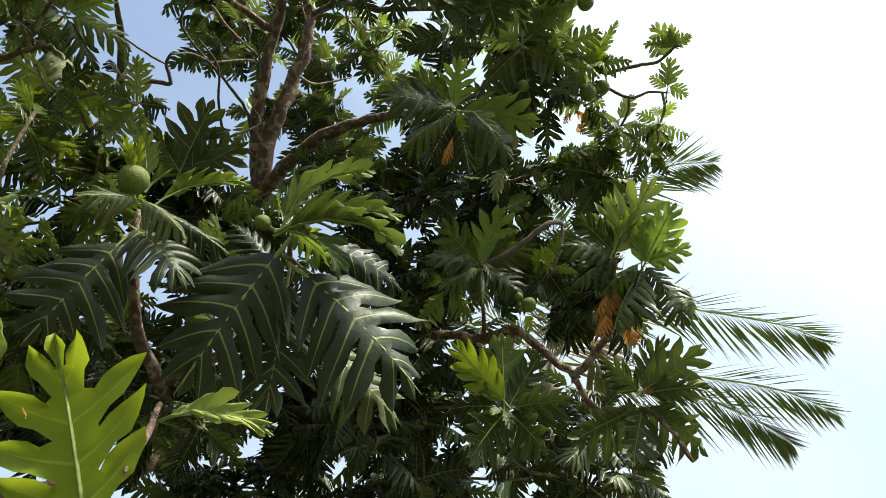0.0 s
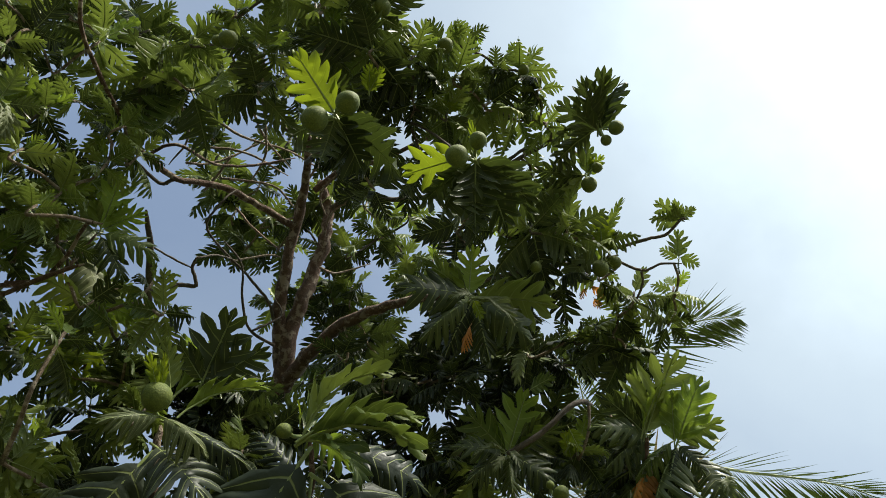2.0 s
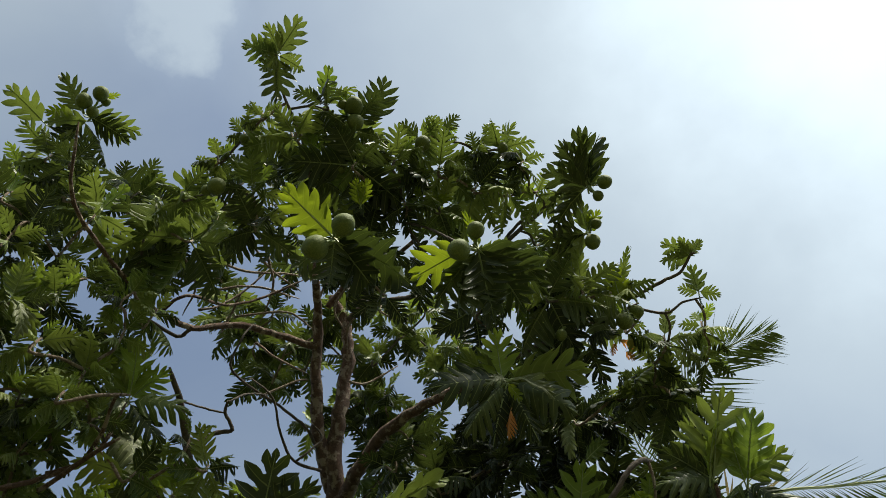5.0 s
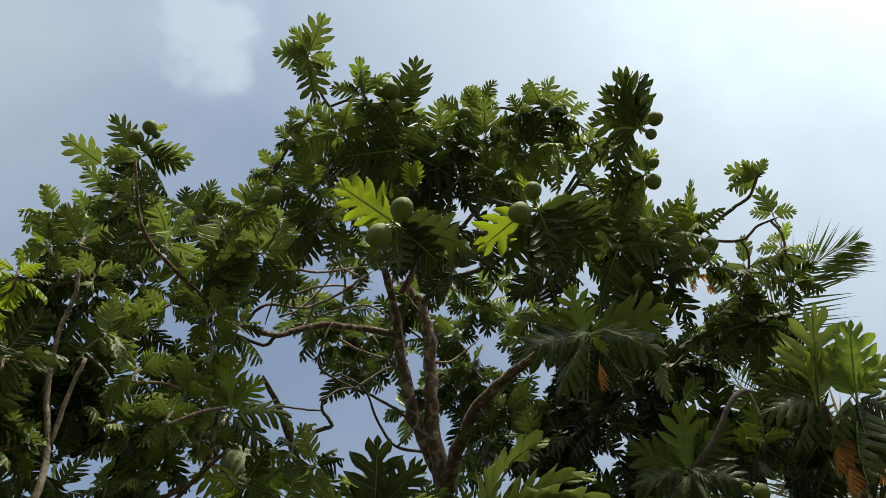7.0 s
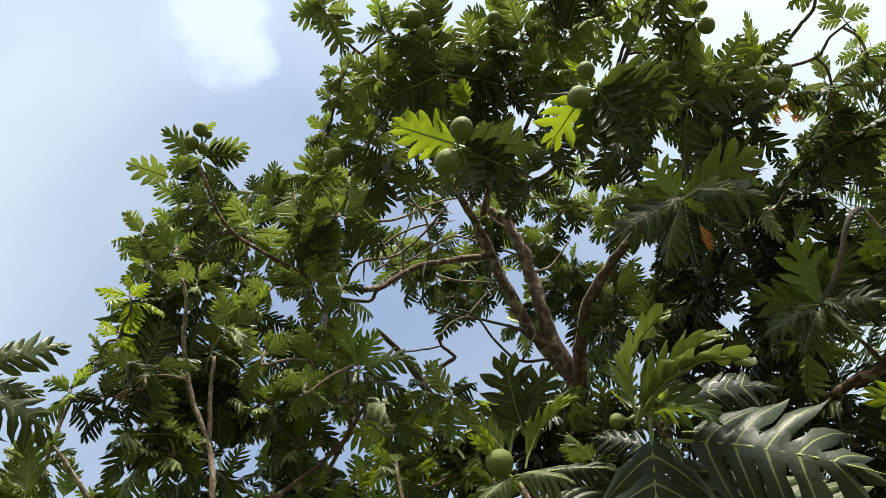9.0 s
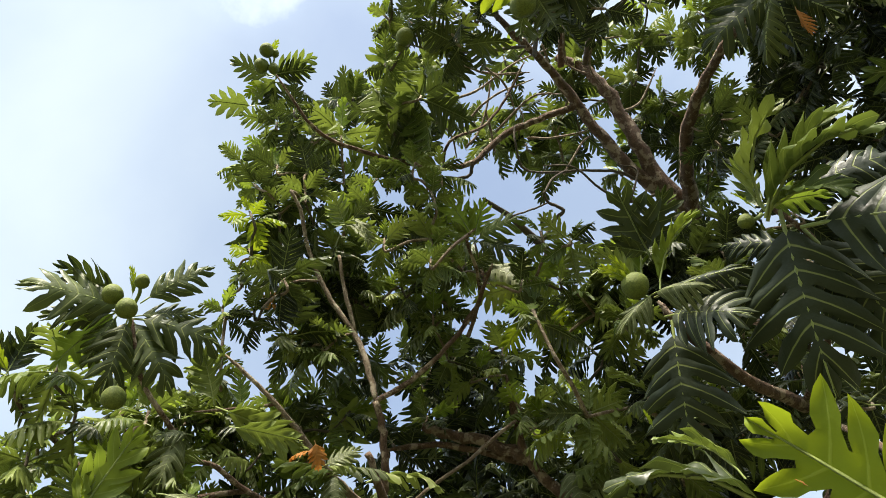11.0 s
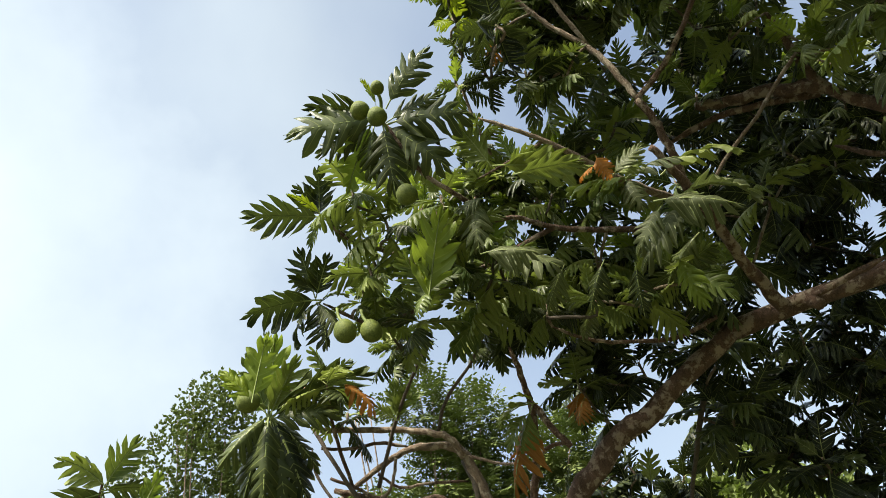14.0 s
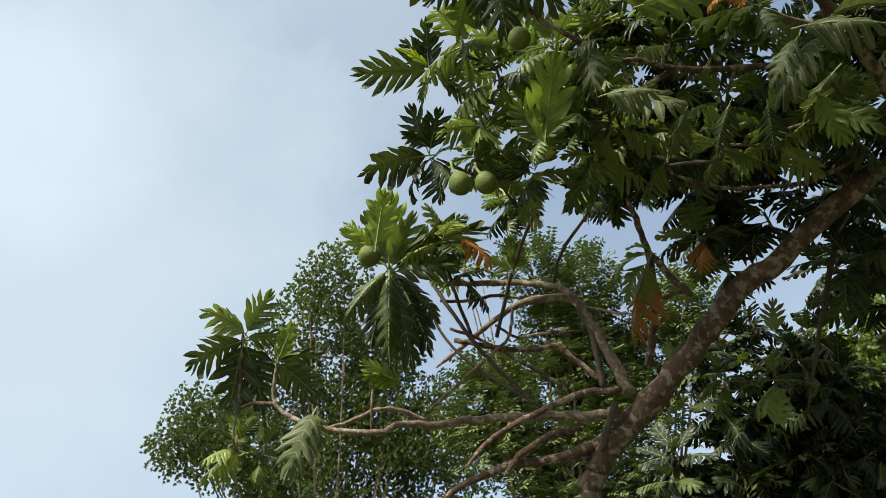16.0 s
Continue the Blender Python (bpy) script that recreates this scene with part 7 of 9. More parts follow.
spray((-4.41, 0.70, 4.54), (0.30, 0.07, 0.95), 7, 0.28)
spray((-4.33, 0.59, 4.27), (0.60, -0.13, 0.79), 8, 0.27)
spray((-4.83, 0.45, 4.33), (-0.41, -0.38, 0.83), 7, 0.28)
spray((-4.16, 0.34, 5.12), (0.17, 0.19, 0.97), 6, 0.30)
spray((-4.35, 0.46, 4.65), (-0.17, 0.71, 0.68), 8, 0.30)
spray((-4.08, -0.00, 5.05), (0.28, -0.26, 0.92), 6, 0.23)
spray((-4.45, 0.05, 4.67), (-0.57, -0.47, 0.67), 8, 0.28)
spray((-4.95, 1.19, 4.23), (0.20, -0.18, 0.96), 8, 0.28)
spray((-5.20, 1.10, 4.10), (-0.22, -0.41, 0.89), 6, 0.28, "deep")
spray((-5.08, 1.04, 3.96), (0.00, -0.64, 0.77), 7, 0.29, "deep")
spray((-4.54, -0.34, 4.50), (-0.68, 0.07, 0.73), 8, 0.26, "mid")
spray((-4.21, -0.36, 4.72), (0.43, -0.02, 0.90), 8, 0.21, "mid")
spray((-4.52, -0.38, 4.36), (-0.75, -0.20, 0.63), 6, 0.22, "mid")
spray((-4.12, -0.15, 5.23), (0.01, 0.05, 1.00), 8, 0.22, "mid")
spray((-3.98, 0.00, 4.82), (0.40, 0.53, 0.75), 6, 0.22, "mid")
spray((-5.86, 2.57, 3.51), (-0.01, 0.64, 0.77), 7, 0.36, "deep")
spray((-5.51, 2.11, 3.77), (0.38, -0.11, 0.92), 7, 0.35, "deep")
spray((-5.83, 2.07, 3.91), (0.03, -0.14, 0.99), 8, 0.33, "deep")
spray((-4.76, -0.27, 4.24), (0.59, -0.43, 0.69), 6, 0.21)
spray((-4.92, -0.35, 4.33), (-0.02, -0.63, 0.78), 8, 0.25)
spray((-4.92, -0.33, 4.40), (-0.01, -0.54, 0.84), 8, 0.24)
spray((-5.19, 0.34, 4.55), (-0.08, 0.09, 0.99), 7, 0.22, "deep")
spray((-5.09, 0.31, 4.52), (0.15, 0.05, 0.99), 7, 0.25, "deep")
spray((-4.99, 0.41, 4.37), (0.41, 0.32, 0.85), 7, 0.28)
leaf((-4.48, 0.24, 4.05), (-4.47, 0.11, 3.89), (0.42, -0.05, 0.90), "mature", "mid")
leaf((-4.40, -1.12, 4.11), (-4.41, -1.15, 4.26), (-0.46, -0.09, 0.88), "broad", "mid", 0.90)

# fine branches in the heart of the crown
branch("branch", [(-2.11, 1.48, 7.36), (-1.93, 1.71, 7.46), (-1.61, 1.91, 7.60), (-1.36, 2.14, 7.69)], 0.012, 0.008, TWIG_BARK, sides=6)
branch("branch", [(-2.16, 1.72, 7.26), (-1.90, 1.85, 7.42), (-1.61, 2.12, 7.52)], 0.012, 0.008, TWIG_BARK, sides=6)
branch("branch", [(-1.70, 1.61, 7.46), (-1.76, 1.91, 7.45), (-1.97, 2.17, 7.38)], 0.012, 0.008, TWIG_BARK, sides=6)
branch("branch", [(-2.09, 1.97, 7.19), (-1.72, 2.14, 7.37), (-1.58, 2.38, 7.42)], 0.012, 0.008, TWIG_BARK, sides=6)
branch("branch", [(-1.30, 1.98, 7.44), (-1.51, 2.26, 7.37), (-1.61, 2.56, 7.32)], 0.012, 0.008, TWIG_BARK, sides=6)
branch("branch", [(-1.10, 2.06, 7.45), (-1.33, 2.26, 7.42), (-1.32, 2.49, 7.43)], 0.012, 0.008, TWIG_BARK, sides=6)
branch("branch", [(-0.99, 2.29, 7.37), (-1.25, 2.43, 7.36), (-1.36, 2.70, 7.31)], 0.012, 0.008, TWIG_BARK, sides=6)
branch("branch", [(-2.32, 1.81, 7.16), (-2.19, 1.88, 7.30), (-2.01, 1.88, 7.48), (-1.80, 1.83, 7.69)], 0.012, 0.008, TWIG_BARK, sides=6)
branch("branch", [(-2.31, 1.31, 7.33), (-2.32, 1.65, 7.33), (-2.52, 1.86, 7.28)], 0.012, 0.008, TWIG_BARK, sides=6)
branch("branch", [(-1.98, 2.22, 7.12), (-1.89, 2.44, 7.17), (-1.70, 2.70, 7.21)], 0.012, 0.008, TWIG_BARK, sides=6)
branch("branch", [(-2.05, 2.60, 6.90), (-1.79, 2.66, 7.09), (-1.72, 2.74, 7.19)], 0.012, 0.008, TWIG_BARK, sides=6)
branch("branch", [(-1.35, 2.78, 7.04), (-1.24, 2.89, 7.12), (-0.96, 2.91, 7.29)], 0.012, 0.008, TWIG_BARK, sides=6)
branch("branch", [(-1.40, 1.76, 7.49), (-1.14, 1.90, 7.61), (-0.87, 2.14, 7.67)], 0.012, 0.008, TWIG_BARK, sides=6)
branch("branch", [(-1.79, 1.48, 7.47), (-1.74, 1.76, 7.50), (-1.58, 2.07, 7.55)], 0.012, 0.008, TWIG_BARK, sides=6)

# deeper foliage; most whorls carry the inner shade in their dark tones
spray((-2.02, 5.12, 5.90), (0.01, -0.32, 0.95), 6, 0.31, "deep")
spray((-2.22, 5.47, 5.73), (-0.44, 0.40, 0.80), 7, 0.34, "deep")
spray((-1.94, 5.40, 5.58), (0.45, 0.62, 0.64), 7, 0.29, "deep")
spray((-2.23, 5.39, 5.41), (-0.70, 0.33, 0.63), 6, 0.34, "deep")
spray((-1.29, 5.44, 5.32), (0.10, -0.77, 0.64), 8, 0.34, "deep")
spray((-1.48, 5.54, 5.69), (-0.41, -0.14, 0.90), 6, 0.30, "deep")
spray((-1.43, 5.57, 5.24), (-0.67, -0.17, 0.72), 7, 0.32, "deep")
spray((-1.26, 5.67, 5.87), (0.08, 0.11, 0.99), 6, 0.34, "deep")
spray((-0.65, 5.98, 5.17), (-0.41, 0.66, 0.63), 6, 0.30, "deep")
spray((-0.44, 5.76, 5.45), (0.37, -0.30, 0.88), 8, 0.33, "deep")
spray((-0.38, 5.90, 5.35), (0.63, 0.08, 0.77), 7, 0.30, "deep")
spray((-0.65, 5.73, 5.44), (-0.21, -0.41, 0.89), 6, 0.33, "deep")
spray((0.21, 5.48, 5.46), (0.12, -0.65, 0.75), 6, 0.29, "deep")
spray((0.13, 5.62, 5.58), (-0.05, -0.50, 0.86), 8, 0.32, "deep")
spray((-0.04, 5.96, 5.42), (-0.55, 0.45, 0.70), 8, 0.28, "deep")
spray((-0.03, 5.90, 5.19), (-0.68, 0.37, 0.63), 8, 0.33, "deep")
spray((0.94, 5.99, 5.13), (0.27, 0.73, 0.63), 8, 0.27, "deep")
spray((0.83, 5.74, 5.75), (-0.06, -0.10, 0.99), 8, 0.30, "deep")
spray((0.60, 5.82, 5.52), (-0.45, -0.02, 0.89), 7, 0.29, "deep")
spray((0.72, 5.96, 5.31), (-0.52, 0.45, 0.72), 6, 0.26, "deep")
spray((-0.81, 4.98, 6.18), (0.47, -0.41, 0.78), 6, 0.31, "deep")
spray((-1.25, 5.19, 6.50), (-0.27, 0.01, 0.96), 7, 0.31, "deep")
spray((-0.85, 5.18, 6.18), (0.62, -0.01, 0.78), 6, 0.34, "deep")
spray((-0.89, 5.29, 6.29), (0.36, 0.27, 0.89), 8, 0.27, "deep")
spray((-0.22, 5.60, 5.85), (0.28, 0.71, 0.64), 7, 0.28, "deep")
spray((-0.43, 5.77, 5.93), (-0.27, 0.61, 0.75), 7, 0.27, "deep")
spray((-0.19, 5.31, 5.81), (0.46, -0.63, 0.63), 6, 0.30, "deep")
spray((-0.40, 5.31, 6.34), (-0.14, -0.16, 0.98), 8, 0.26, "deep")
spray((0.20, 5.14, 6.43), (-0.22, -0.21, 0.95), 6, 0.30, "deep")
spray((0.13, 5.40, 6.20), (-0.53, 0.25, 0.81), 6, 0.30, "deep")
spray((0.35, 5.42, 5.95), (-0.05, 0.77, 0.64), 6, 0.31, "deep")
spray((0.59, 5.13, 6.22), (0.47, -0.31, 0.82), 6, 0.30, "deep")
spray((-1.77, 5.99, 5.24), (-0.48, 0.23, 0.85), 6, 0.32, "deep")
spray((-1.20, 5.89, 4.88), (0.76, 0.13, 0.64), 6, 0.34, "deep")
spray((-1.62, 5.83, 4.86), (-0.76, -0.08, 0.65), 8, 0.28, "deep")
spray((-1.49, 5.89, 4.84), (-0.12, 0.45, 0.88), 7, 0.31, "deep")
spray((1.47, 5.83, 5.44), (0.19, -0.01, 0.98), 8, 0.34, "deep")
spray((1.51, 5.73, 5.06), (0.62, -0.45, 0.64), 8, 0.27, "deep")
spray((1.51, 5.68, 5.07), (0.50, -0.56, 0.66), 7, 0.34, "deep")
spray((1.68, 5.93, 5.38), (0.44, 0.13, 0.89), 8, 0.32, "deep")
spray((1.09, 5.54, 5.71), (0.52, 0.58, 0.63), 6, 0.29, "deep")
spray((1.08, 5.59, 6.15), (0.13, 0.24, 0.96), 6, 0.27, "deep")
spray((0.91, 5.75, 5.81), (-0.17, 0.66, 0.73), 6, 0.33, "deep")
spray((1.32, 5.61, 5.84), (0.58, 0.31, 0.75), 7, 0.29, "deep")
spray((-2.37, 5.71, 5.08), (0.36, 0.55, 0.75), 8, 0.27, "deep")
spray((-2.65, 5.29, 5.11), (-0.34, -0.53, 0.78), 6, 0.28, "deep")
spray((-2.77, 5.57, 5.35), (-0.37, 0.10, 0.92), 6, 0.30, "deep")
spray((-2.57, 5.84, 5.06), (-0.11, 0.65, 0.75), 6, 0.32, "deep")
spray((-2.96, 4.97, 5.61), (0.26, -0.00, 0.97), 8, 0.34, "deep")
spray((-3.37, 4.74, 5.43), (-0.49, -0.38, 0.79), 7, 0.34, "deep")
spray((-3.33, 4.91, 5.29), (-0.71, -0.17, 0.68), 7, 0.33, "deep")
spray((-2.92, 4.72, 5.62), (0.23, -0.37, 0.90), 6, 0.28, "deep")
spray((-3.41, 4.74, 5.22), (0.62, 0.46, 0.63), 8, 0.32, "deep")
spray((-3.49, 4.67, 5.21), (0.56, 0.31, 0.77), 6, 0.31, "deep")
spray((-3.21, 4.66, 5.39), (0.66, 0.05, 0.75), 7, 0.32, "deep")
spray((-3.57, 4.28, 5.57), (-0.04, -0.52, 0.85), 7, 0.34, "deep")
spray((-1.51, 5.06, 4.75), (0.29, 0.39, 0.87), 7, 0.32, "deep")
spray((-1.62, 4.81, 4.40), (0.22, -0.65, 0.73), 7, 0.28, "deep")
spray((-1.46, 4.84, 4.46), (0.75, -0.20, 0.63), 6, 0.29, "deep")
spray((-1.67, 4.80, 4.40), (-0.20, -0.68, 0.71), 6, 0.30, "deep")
spray((-1.83, 4.70, 4.64), (-0.44, -0.45, 0.78), 6, 0.28, "deep")
spray((-1.42, 4.82, 4.91), (-0.48, -0.18, 0.86), 7, 0.29, "deep")
spray((-1.37, 4.81, 5.07), (-0.17, -0.11, 0.98), 8, 0.27, "deep")
spray((-1.36, 4.80, 4.71), (-0.58, -0.51, 0.63), 8, 0.27, "deep")
spray((-1.28, 4.89, 5.11), (0.01, 0.04, 1.00), 6, 0.30, "deep")
spray((-1.21, 5.04, 4.84), (0.25, 0.58, 0.78), 8, 0.29, "deep")
spray((-0.84, 5.06, 4.42), (-0.10, -0.42, 0.90), 7, 0.27, "deep")
spray((-0.63, 5.12, 4.83), (0.38, 0.05, 0.92), 8, 0.25, "deep")
spray((-0.97, 5.20, 4.56), (-0.57, 0.46, 0.68), 7, 0.29, "deep")
spray((-0.72, 5.18, 4.80), (0.28, 0.21, 0.94), 6, 0.30, "deep")
spray((-0.57, 5.15, 4.66), (0.60, 0.13, 0.79), 7, 0.31, "deep")
spray((-1.96, 5.04, 4.61), (-0.05, 0.35, 0.94), 8, 0.26, "deep")
spray((-1.75, 5.02, 4.63), (0.34, 0.22, 0.91), 6, 0.26, "deep")
spray((-2.06, 4.85, 4.49), (-0.52, -0.21, 0.83), 8, 0.30, "deep")
spray((-1.90, 4.95, 4.31), (0.36, 0.65, 0.67), 6, 0.25, "deep")
spray((-1.76, 4.85, 4.55), (0.46, -0.12, 0.88), 8, 0.24, "deep")
spray((0.02, 4.98, 4.73), (0.54, -0.30, 0.78), 7, 0.29, "deep")
spray((-0.14, 5.01, 4.70), (0.44, -0.52, 0.73), 7, 0.24, "deep")
spray((-0.34, 5.19, 4.87), (-0.29, 0.21, 0.93), 7, 0.27, "deep")
spray((-0.32, 4.91, 4.83), (-0.22, -0.44, 0.87), 8, 0.25, "deep")
spray((-0.14, 5.07, 4.55), (0.68, -0.33, 0.65), 8, 0.28, "deep")
spray((-1.27, 4.42, 5.17), (-0.34, -0.59, 0.74), 7, 0.29, "deep")
spray((-1.04, 4.48, 5.09), (0.40, -0.64, 0.66), 7, 0.25, "deep")
spray((-1.01, 4.65, 5.21), (0.65, 0.05, 0.76), 8, 0.31, "deep")
spray((-1.14, 4.58, 5.10), (0.02, -0.74, 0.67), 7, 0.29, "deep")
spray((-1.09, 4.41, 5.11), (0.14, -0.71, 0.69), 8, 0.26, "deep")
spray((-0.48, 4.77, 5.02), (0.72, -0.11, 0.68), 7, 0.26, "deep")
spray((-0.75, 4.96, 5.16), (-0.19, 0.54, 0.82), 6, 0.27, "deep")
spray((-0.68, 4.85, 5.38), (0.02, 0.11, 0.99), 6, 0.24, "deep")
spray((-0.67, 4.94, 5.10), (0.10, 0.67, 0.74), 6, 0.26, "deep")
spray((-0.80, 4.71, 5.27), (-0.30, -0.21, 0.93), 7, 0.30, "deep")
spray((-1.88, 2.74, 5.52), (-0.66, 0.37, 0.66), 6, 0.24, "deep")
spray((-1.81, 2.58, 5.50), (-0.21, -0.74, 0.64), 8, 0.26)
spray((-1.71, 2.64, 5.46), (0.61, -0.47, 0.63), 8, 0.24, "deep")
spray((-1.78, 2.64, 5.50), (-0.05, -0.76, 0.65), 6, 0.23, "deep")
spray((-1.67, 3.09, 5.53), (-0.21, 0.59, 0.78), 7, 0.22, "deep")
spray((-1.67, 3.05, 5.65), (-0.19, 0.43, 0.88), 6, 0.28, "deep")
spray((-1.63, 2.96, 5.36), (-0.41, 0.61, 0.68), 8, 0.24, "deep")
spray((-1.64, 3.00, 5.54), (-0.25, 0.57, 0.78), 7, 0.23, "deep")
spray((-2.03, 2.92, 5.38), (-0.10, 0.69, 0.71), 7, 0.22, "deep")
spray((-1.93, 2.78, 5.73), (0.18, 0.03, 0.98), 8, 0.24)
spray((-1.83, 2.75, 5.44), (0.63, -0.07, 0.77), 8, 0.28, "deep")
spray((-1.89, 2.70, 5.55), (0.40, -0.25, 0.88), 6, 0.22)
spray((-1.53, 3.14, 5.44), (-0.61, 0.28, 0.74), 7, 0.28, "deep")
spray((-1.44, 3.23, 5.54), (-0.17, 0.52, 0.84), 6, 0.25, "deep")
spray((-1.56, 3.13, 5.47), (-0.61, 0.20, 0.77), 7, 0.25, "deep")
spray((-1.53, 3.09, 5.31), (-0.76, 0.07, 0.64), 7, 0.25, "deep")
spray((-2.21, 2.52, 5.35), (0.48, -0.55, 0.69), 7, 0.28, "mid")
spray((-2.30, 2.72, 5.45), (-0.24, 0.62, 0.75), 7, 0.26, "mid")
spray((-2.23, 2.70, 5.29), (0.01, 0.77, 0.64), 8, 0.29)
spray((-2.09, 2.58, 5.49), (0.60, 0.11, 0.79), 8, 0.26, "mid")
spray((-1.81, 3.04, 5.22), (0.71, 0.31, 0.63), 6, 0.27, "deep")
spray((-1.74, 3.16, 5.40), (0.36, 0.41, 0.84), 8, 0.27, "deep")
spray((-1.90, 2.95, 5.52), (-0.08, -0.19, 0.98), 7, 0.25, "deep")
spray((-1.98, 3.08, 5.41), (-0.39, 0.28, 0.88), 7, 0.23, "deep")
spray((-0.12, 3.21, 6.84), (-0.42, -0.60, 0.68), 7, 0.31, "deep")
spray((-0.24, 3.26, 6.94), (-0.75, -0.12, 0.65), 6, 0.25, "deep")
spray((-0.14, 3.17, 7.23), (-0.16, -0.27, 0.95), 6, 0.27, "deep")
spray((-0.12, 3.29, 7.23), (-0.14, -0.00, 0.99), 7, 0.32, "deep")
spray((-0.25, 3.44, 7.22), (-0.33, 0.27, 0.90), 8, 0.30, "deep")
spray((0.36, 3.52, 6.76), (0.67, -0.39, 0.63), 7, 0.25, "deep")
spray((0.18, 3.56, 6.64), (-0.73, -0.06, 0.68), 8, 0.30, "deep")
spray((0.51, 3.64, 6.87), (0.60, 0.18, 0.78), 6, 0.27, "deep")
spray((0.13, 3.61, 6.83), (-0.65, 0.21, 0.73), 6, 0.24, "deep")
spray((0.24, 3.77, 7.04), (-0.08, 0.38, 0.92), 6, 0.28, "deep")
spray((0.53, 3.60, 6.82), (-0.15, -0.38, 0.91), 6, 0.28, "deep")
spray((0.69, 3.82, 6.94), (0.11, 0.02, 0.99), 8, 0.24, "deep")
spray((0.67, 3.73, 6.87), (0.10, -0.16, 0.98), 6, 0.26, "deep")
spray((0.25, 3.89, 6.71), (0.48, -0.04, 0.88), 7, 0.25, "deep")
spray((-0.00, 3.91, 6.44), (-0.38, -0.11, 0.92), 8, 0.27, "deep")
spray((-0.01, 3.93, 6.44), (-0.40, 0.33, 0.85), 6, 0.29, "deep")
spray((0.06, 4.07, 6.57), (0.17, 0.65, 0.74), 6, 0.30, "deep")
spray((-0.07, 3.82, 6.78), (-0.19, -0.19, 0.96), 6, 0.27, "deep")
spray((1.04, 4.19, 6.43), (0.46, 0.26, 0.85), 6, 0.25, "deep")
spray((1.06, 4.19, 6.25), (0.67, 0.32, 0.67), 7, 0.25, "deep")
spray((0.79, 4.06, 6.09), (-0.62, -0.29, 0.73), 8, 0.27, "deep")
spray((1.01, 4.33, 6.47), (0.26, 0.43, 0.86), 7, 0.30, "deep")
spray((1.05, 4.12, 6.24), (0.75, 0.08, 0.65), 8, 0.27, "deep")
spray((0.30, 4.19, 6.37), (-0.61, 0.16, 0.78), 8, 0.24, "deep")
spray((0.57, 4.32, 6.34), (0.40, 0.54, 0.74), 6, 0.26, "deep")
spray((0.31, 4.07, 6.15), (-0.67, -0.39, 0.63), 6, 0.24, "deep")
spray((0.23, 4.27, 6.24), (-0.64, 0.37, 0.68), 6, 0.30, "deep")
spray((0.39, 4.38, 6.43), (-0.13, 0.53, 0.84), 6, 0.24, "deep")
spray((-0.58, 3.65, 6.93), (-0.51, 0.15, 0.85), 8, 0.24, "deep")
spray((-0.10, 3.46, 6.82), (0.59, -0.31, 0.75), 6, 0.29, "deep")
spray((-0.20, 3.46, 6.79), (0.51, -0.52, 0.69), 8, 0.28, "deep")
spray((-0.46, 3.65, 7.04), (-0.28, 0.14, 0.95), 8, 0.31, "deep")
spray((-0.24, 3.37, 6.93), (0.17, -0.49, 0.86), 6, 0.30, "deep")
spray((1.09, 3.51, 6.81), (-0.34, -0.28, 0.90), 6, 0.30, "deep")
spray((1.01, 3.53, 6.74), (-0.55, -0.20, 0.81), 7, 0.26, "deep")
spray((1.33, 3.77, 6.90), (0.20, 0.28, 0.94), 6, 0.24, "deep")
spray((1.32, 3.67, 6.62), (0.67, 0.38, 0.64), 6, 0.27, "deep")
spray((1.18, 3.67, 6.45), (-0.35, 0.52, 0.78), 8, 0.28, "deep")
spray((-1.59, 2.67, 8.11), (0.02, -0.12, 0.99), 8, 0.25)
spray((-1.13, 2.51, 8.28), (0.02, -0.12, 0.99), 8, 0.25)
spray((-0.98, 3.00, 8.08), (0.02, -0.12, 0.99), 8, 0.25)
spray((-0.67, 2.85, 8.19), (0.02, -0.12, 0.99), 8, 0.25)
spray((-0.71, 3.44, 7.87), (0.02, -0.12, 0.99), 8, 0.25)
spray((-0.98, 3.77, 7.63), (0.02, -0.12, 0.99), 8, 0.25)
spray((-0.46, 3.29, 7.99), (0.02, -0.12, 0.99), 8, 0.25)
spray((-1.28, 3.52, 7.73), (0.02, -0.12, 0.99), 8, 0.25)
spray((-1.52, 3.74, 7.53), (0.02, -0.12, 0.99), 8, 0.25)
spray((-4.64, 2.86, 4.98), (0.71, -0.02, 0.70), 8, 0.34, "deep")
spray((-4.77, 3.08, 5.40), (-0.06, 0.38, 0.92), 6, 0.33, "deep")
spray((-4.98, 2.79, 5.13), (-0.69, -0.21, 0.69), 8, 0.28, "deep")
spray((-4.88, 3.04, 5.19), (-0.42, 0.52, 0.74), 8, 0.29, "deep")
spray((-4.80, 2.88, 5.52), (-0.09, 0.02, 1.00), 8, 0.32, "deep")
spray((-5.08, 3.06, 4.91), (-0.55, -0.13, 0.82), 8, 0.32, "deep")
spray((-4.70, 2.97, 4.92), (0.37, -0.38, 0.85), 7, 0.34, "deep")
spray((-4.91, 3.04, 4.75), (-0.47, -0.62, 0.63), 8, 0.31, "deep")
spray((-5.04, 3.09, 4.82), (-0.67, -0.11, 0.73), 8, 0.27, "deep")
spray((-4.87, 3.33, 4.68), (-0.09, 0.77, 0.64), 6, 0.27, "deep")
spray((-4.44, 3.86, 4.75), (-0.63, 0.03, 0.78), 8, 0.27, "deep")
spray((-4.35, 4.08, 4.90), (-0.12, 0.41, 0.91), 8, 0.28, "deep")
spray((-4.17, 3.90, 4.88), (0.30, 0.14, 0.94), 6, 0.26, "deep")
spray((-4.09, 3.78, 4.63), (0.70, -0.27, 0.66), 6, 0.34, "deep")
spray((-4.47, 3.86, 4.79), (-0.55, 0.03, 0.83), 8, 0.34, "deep")
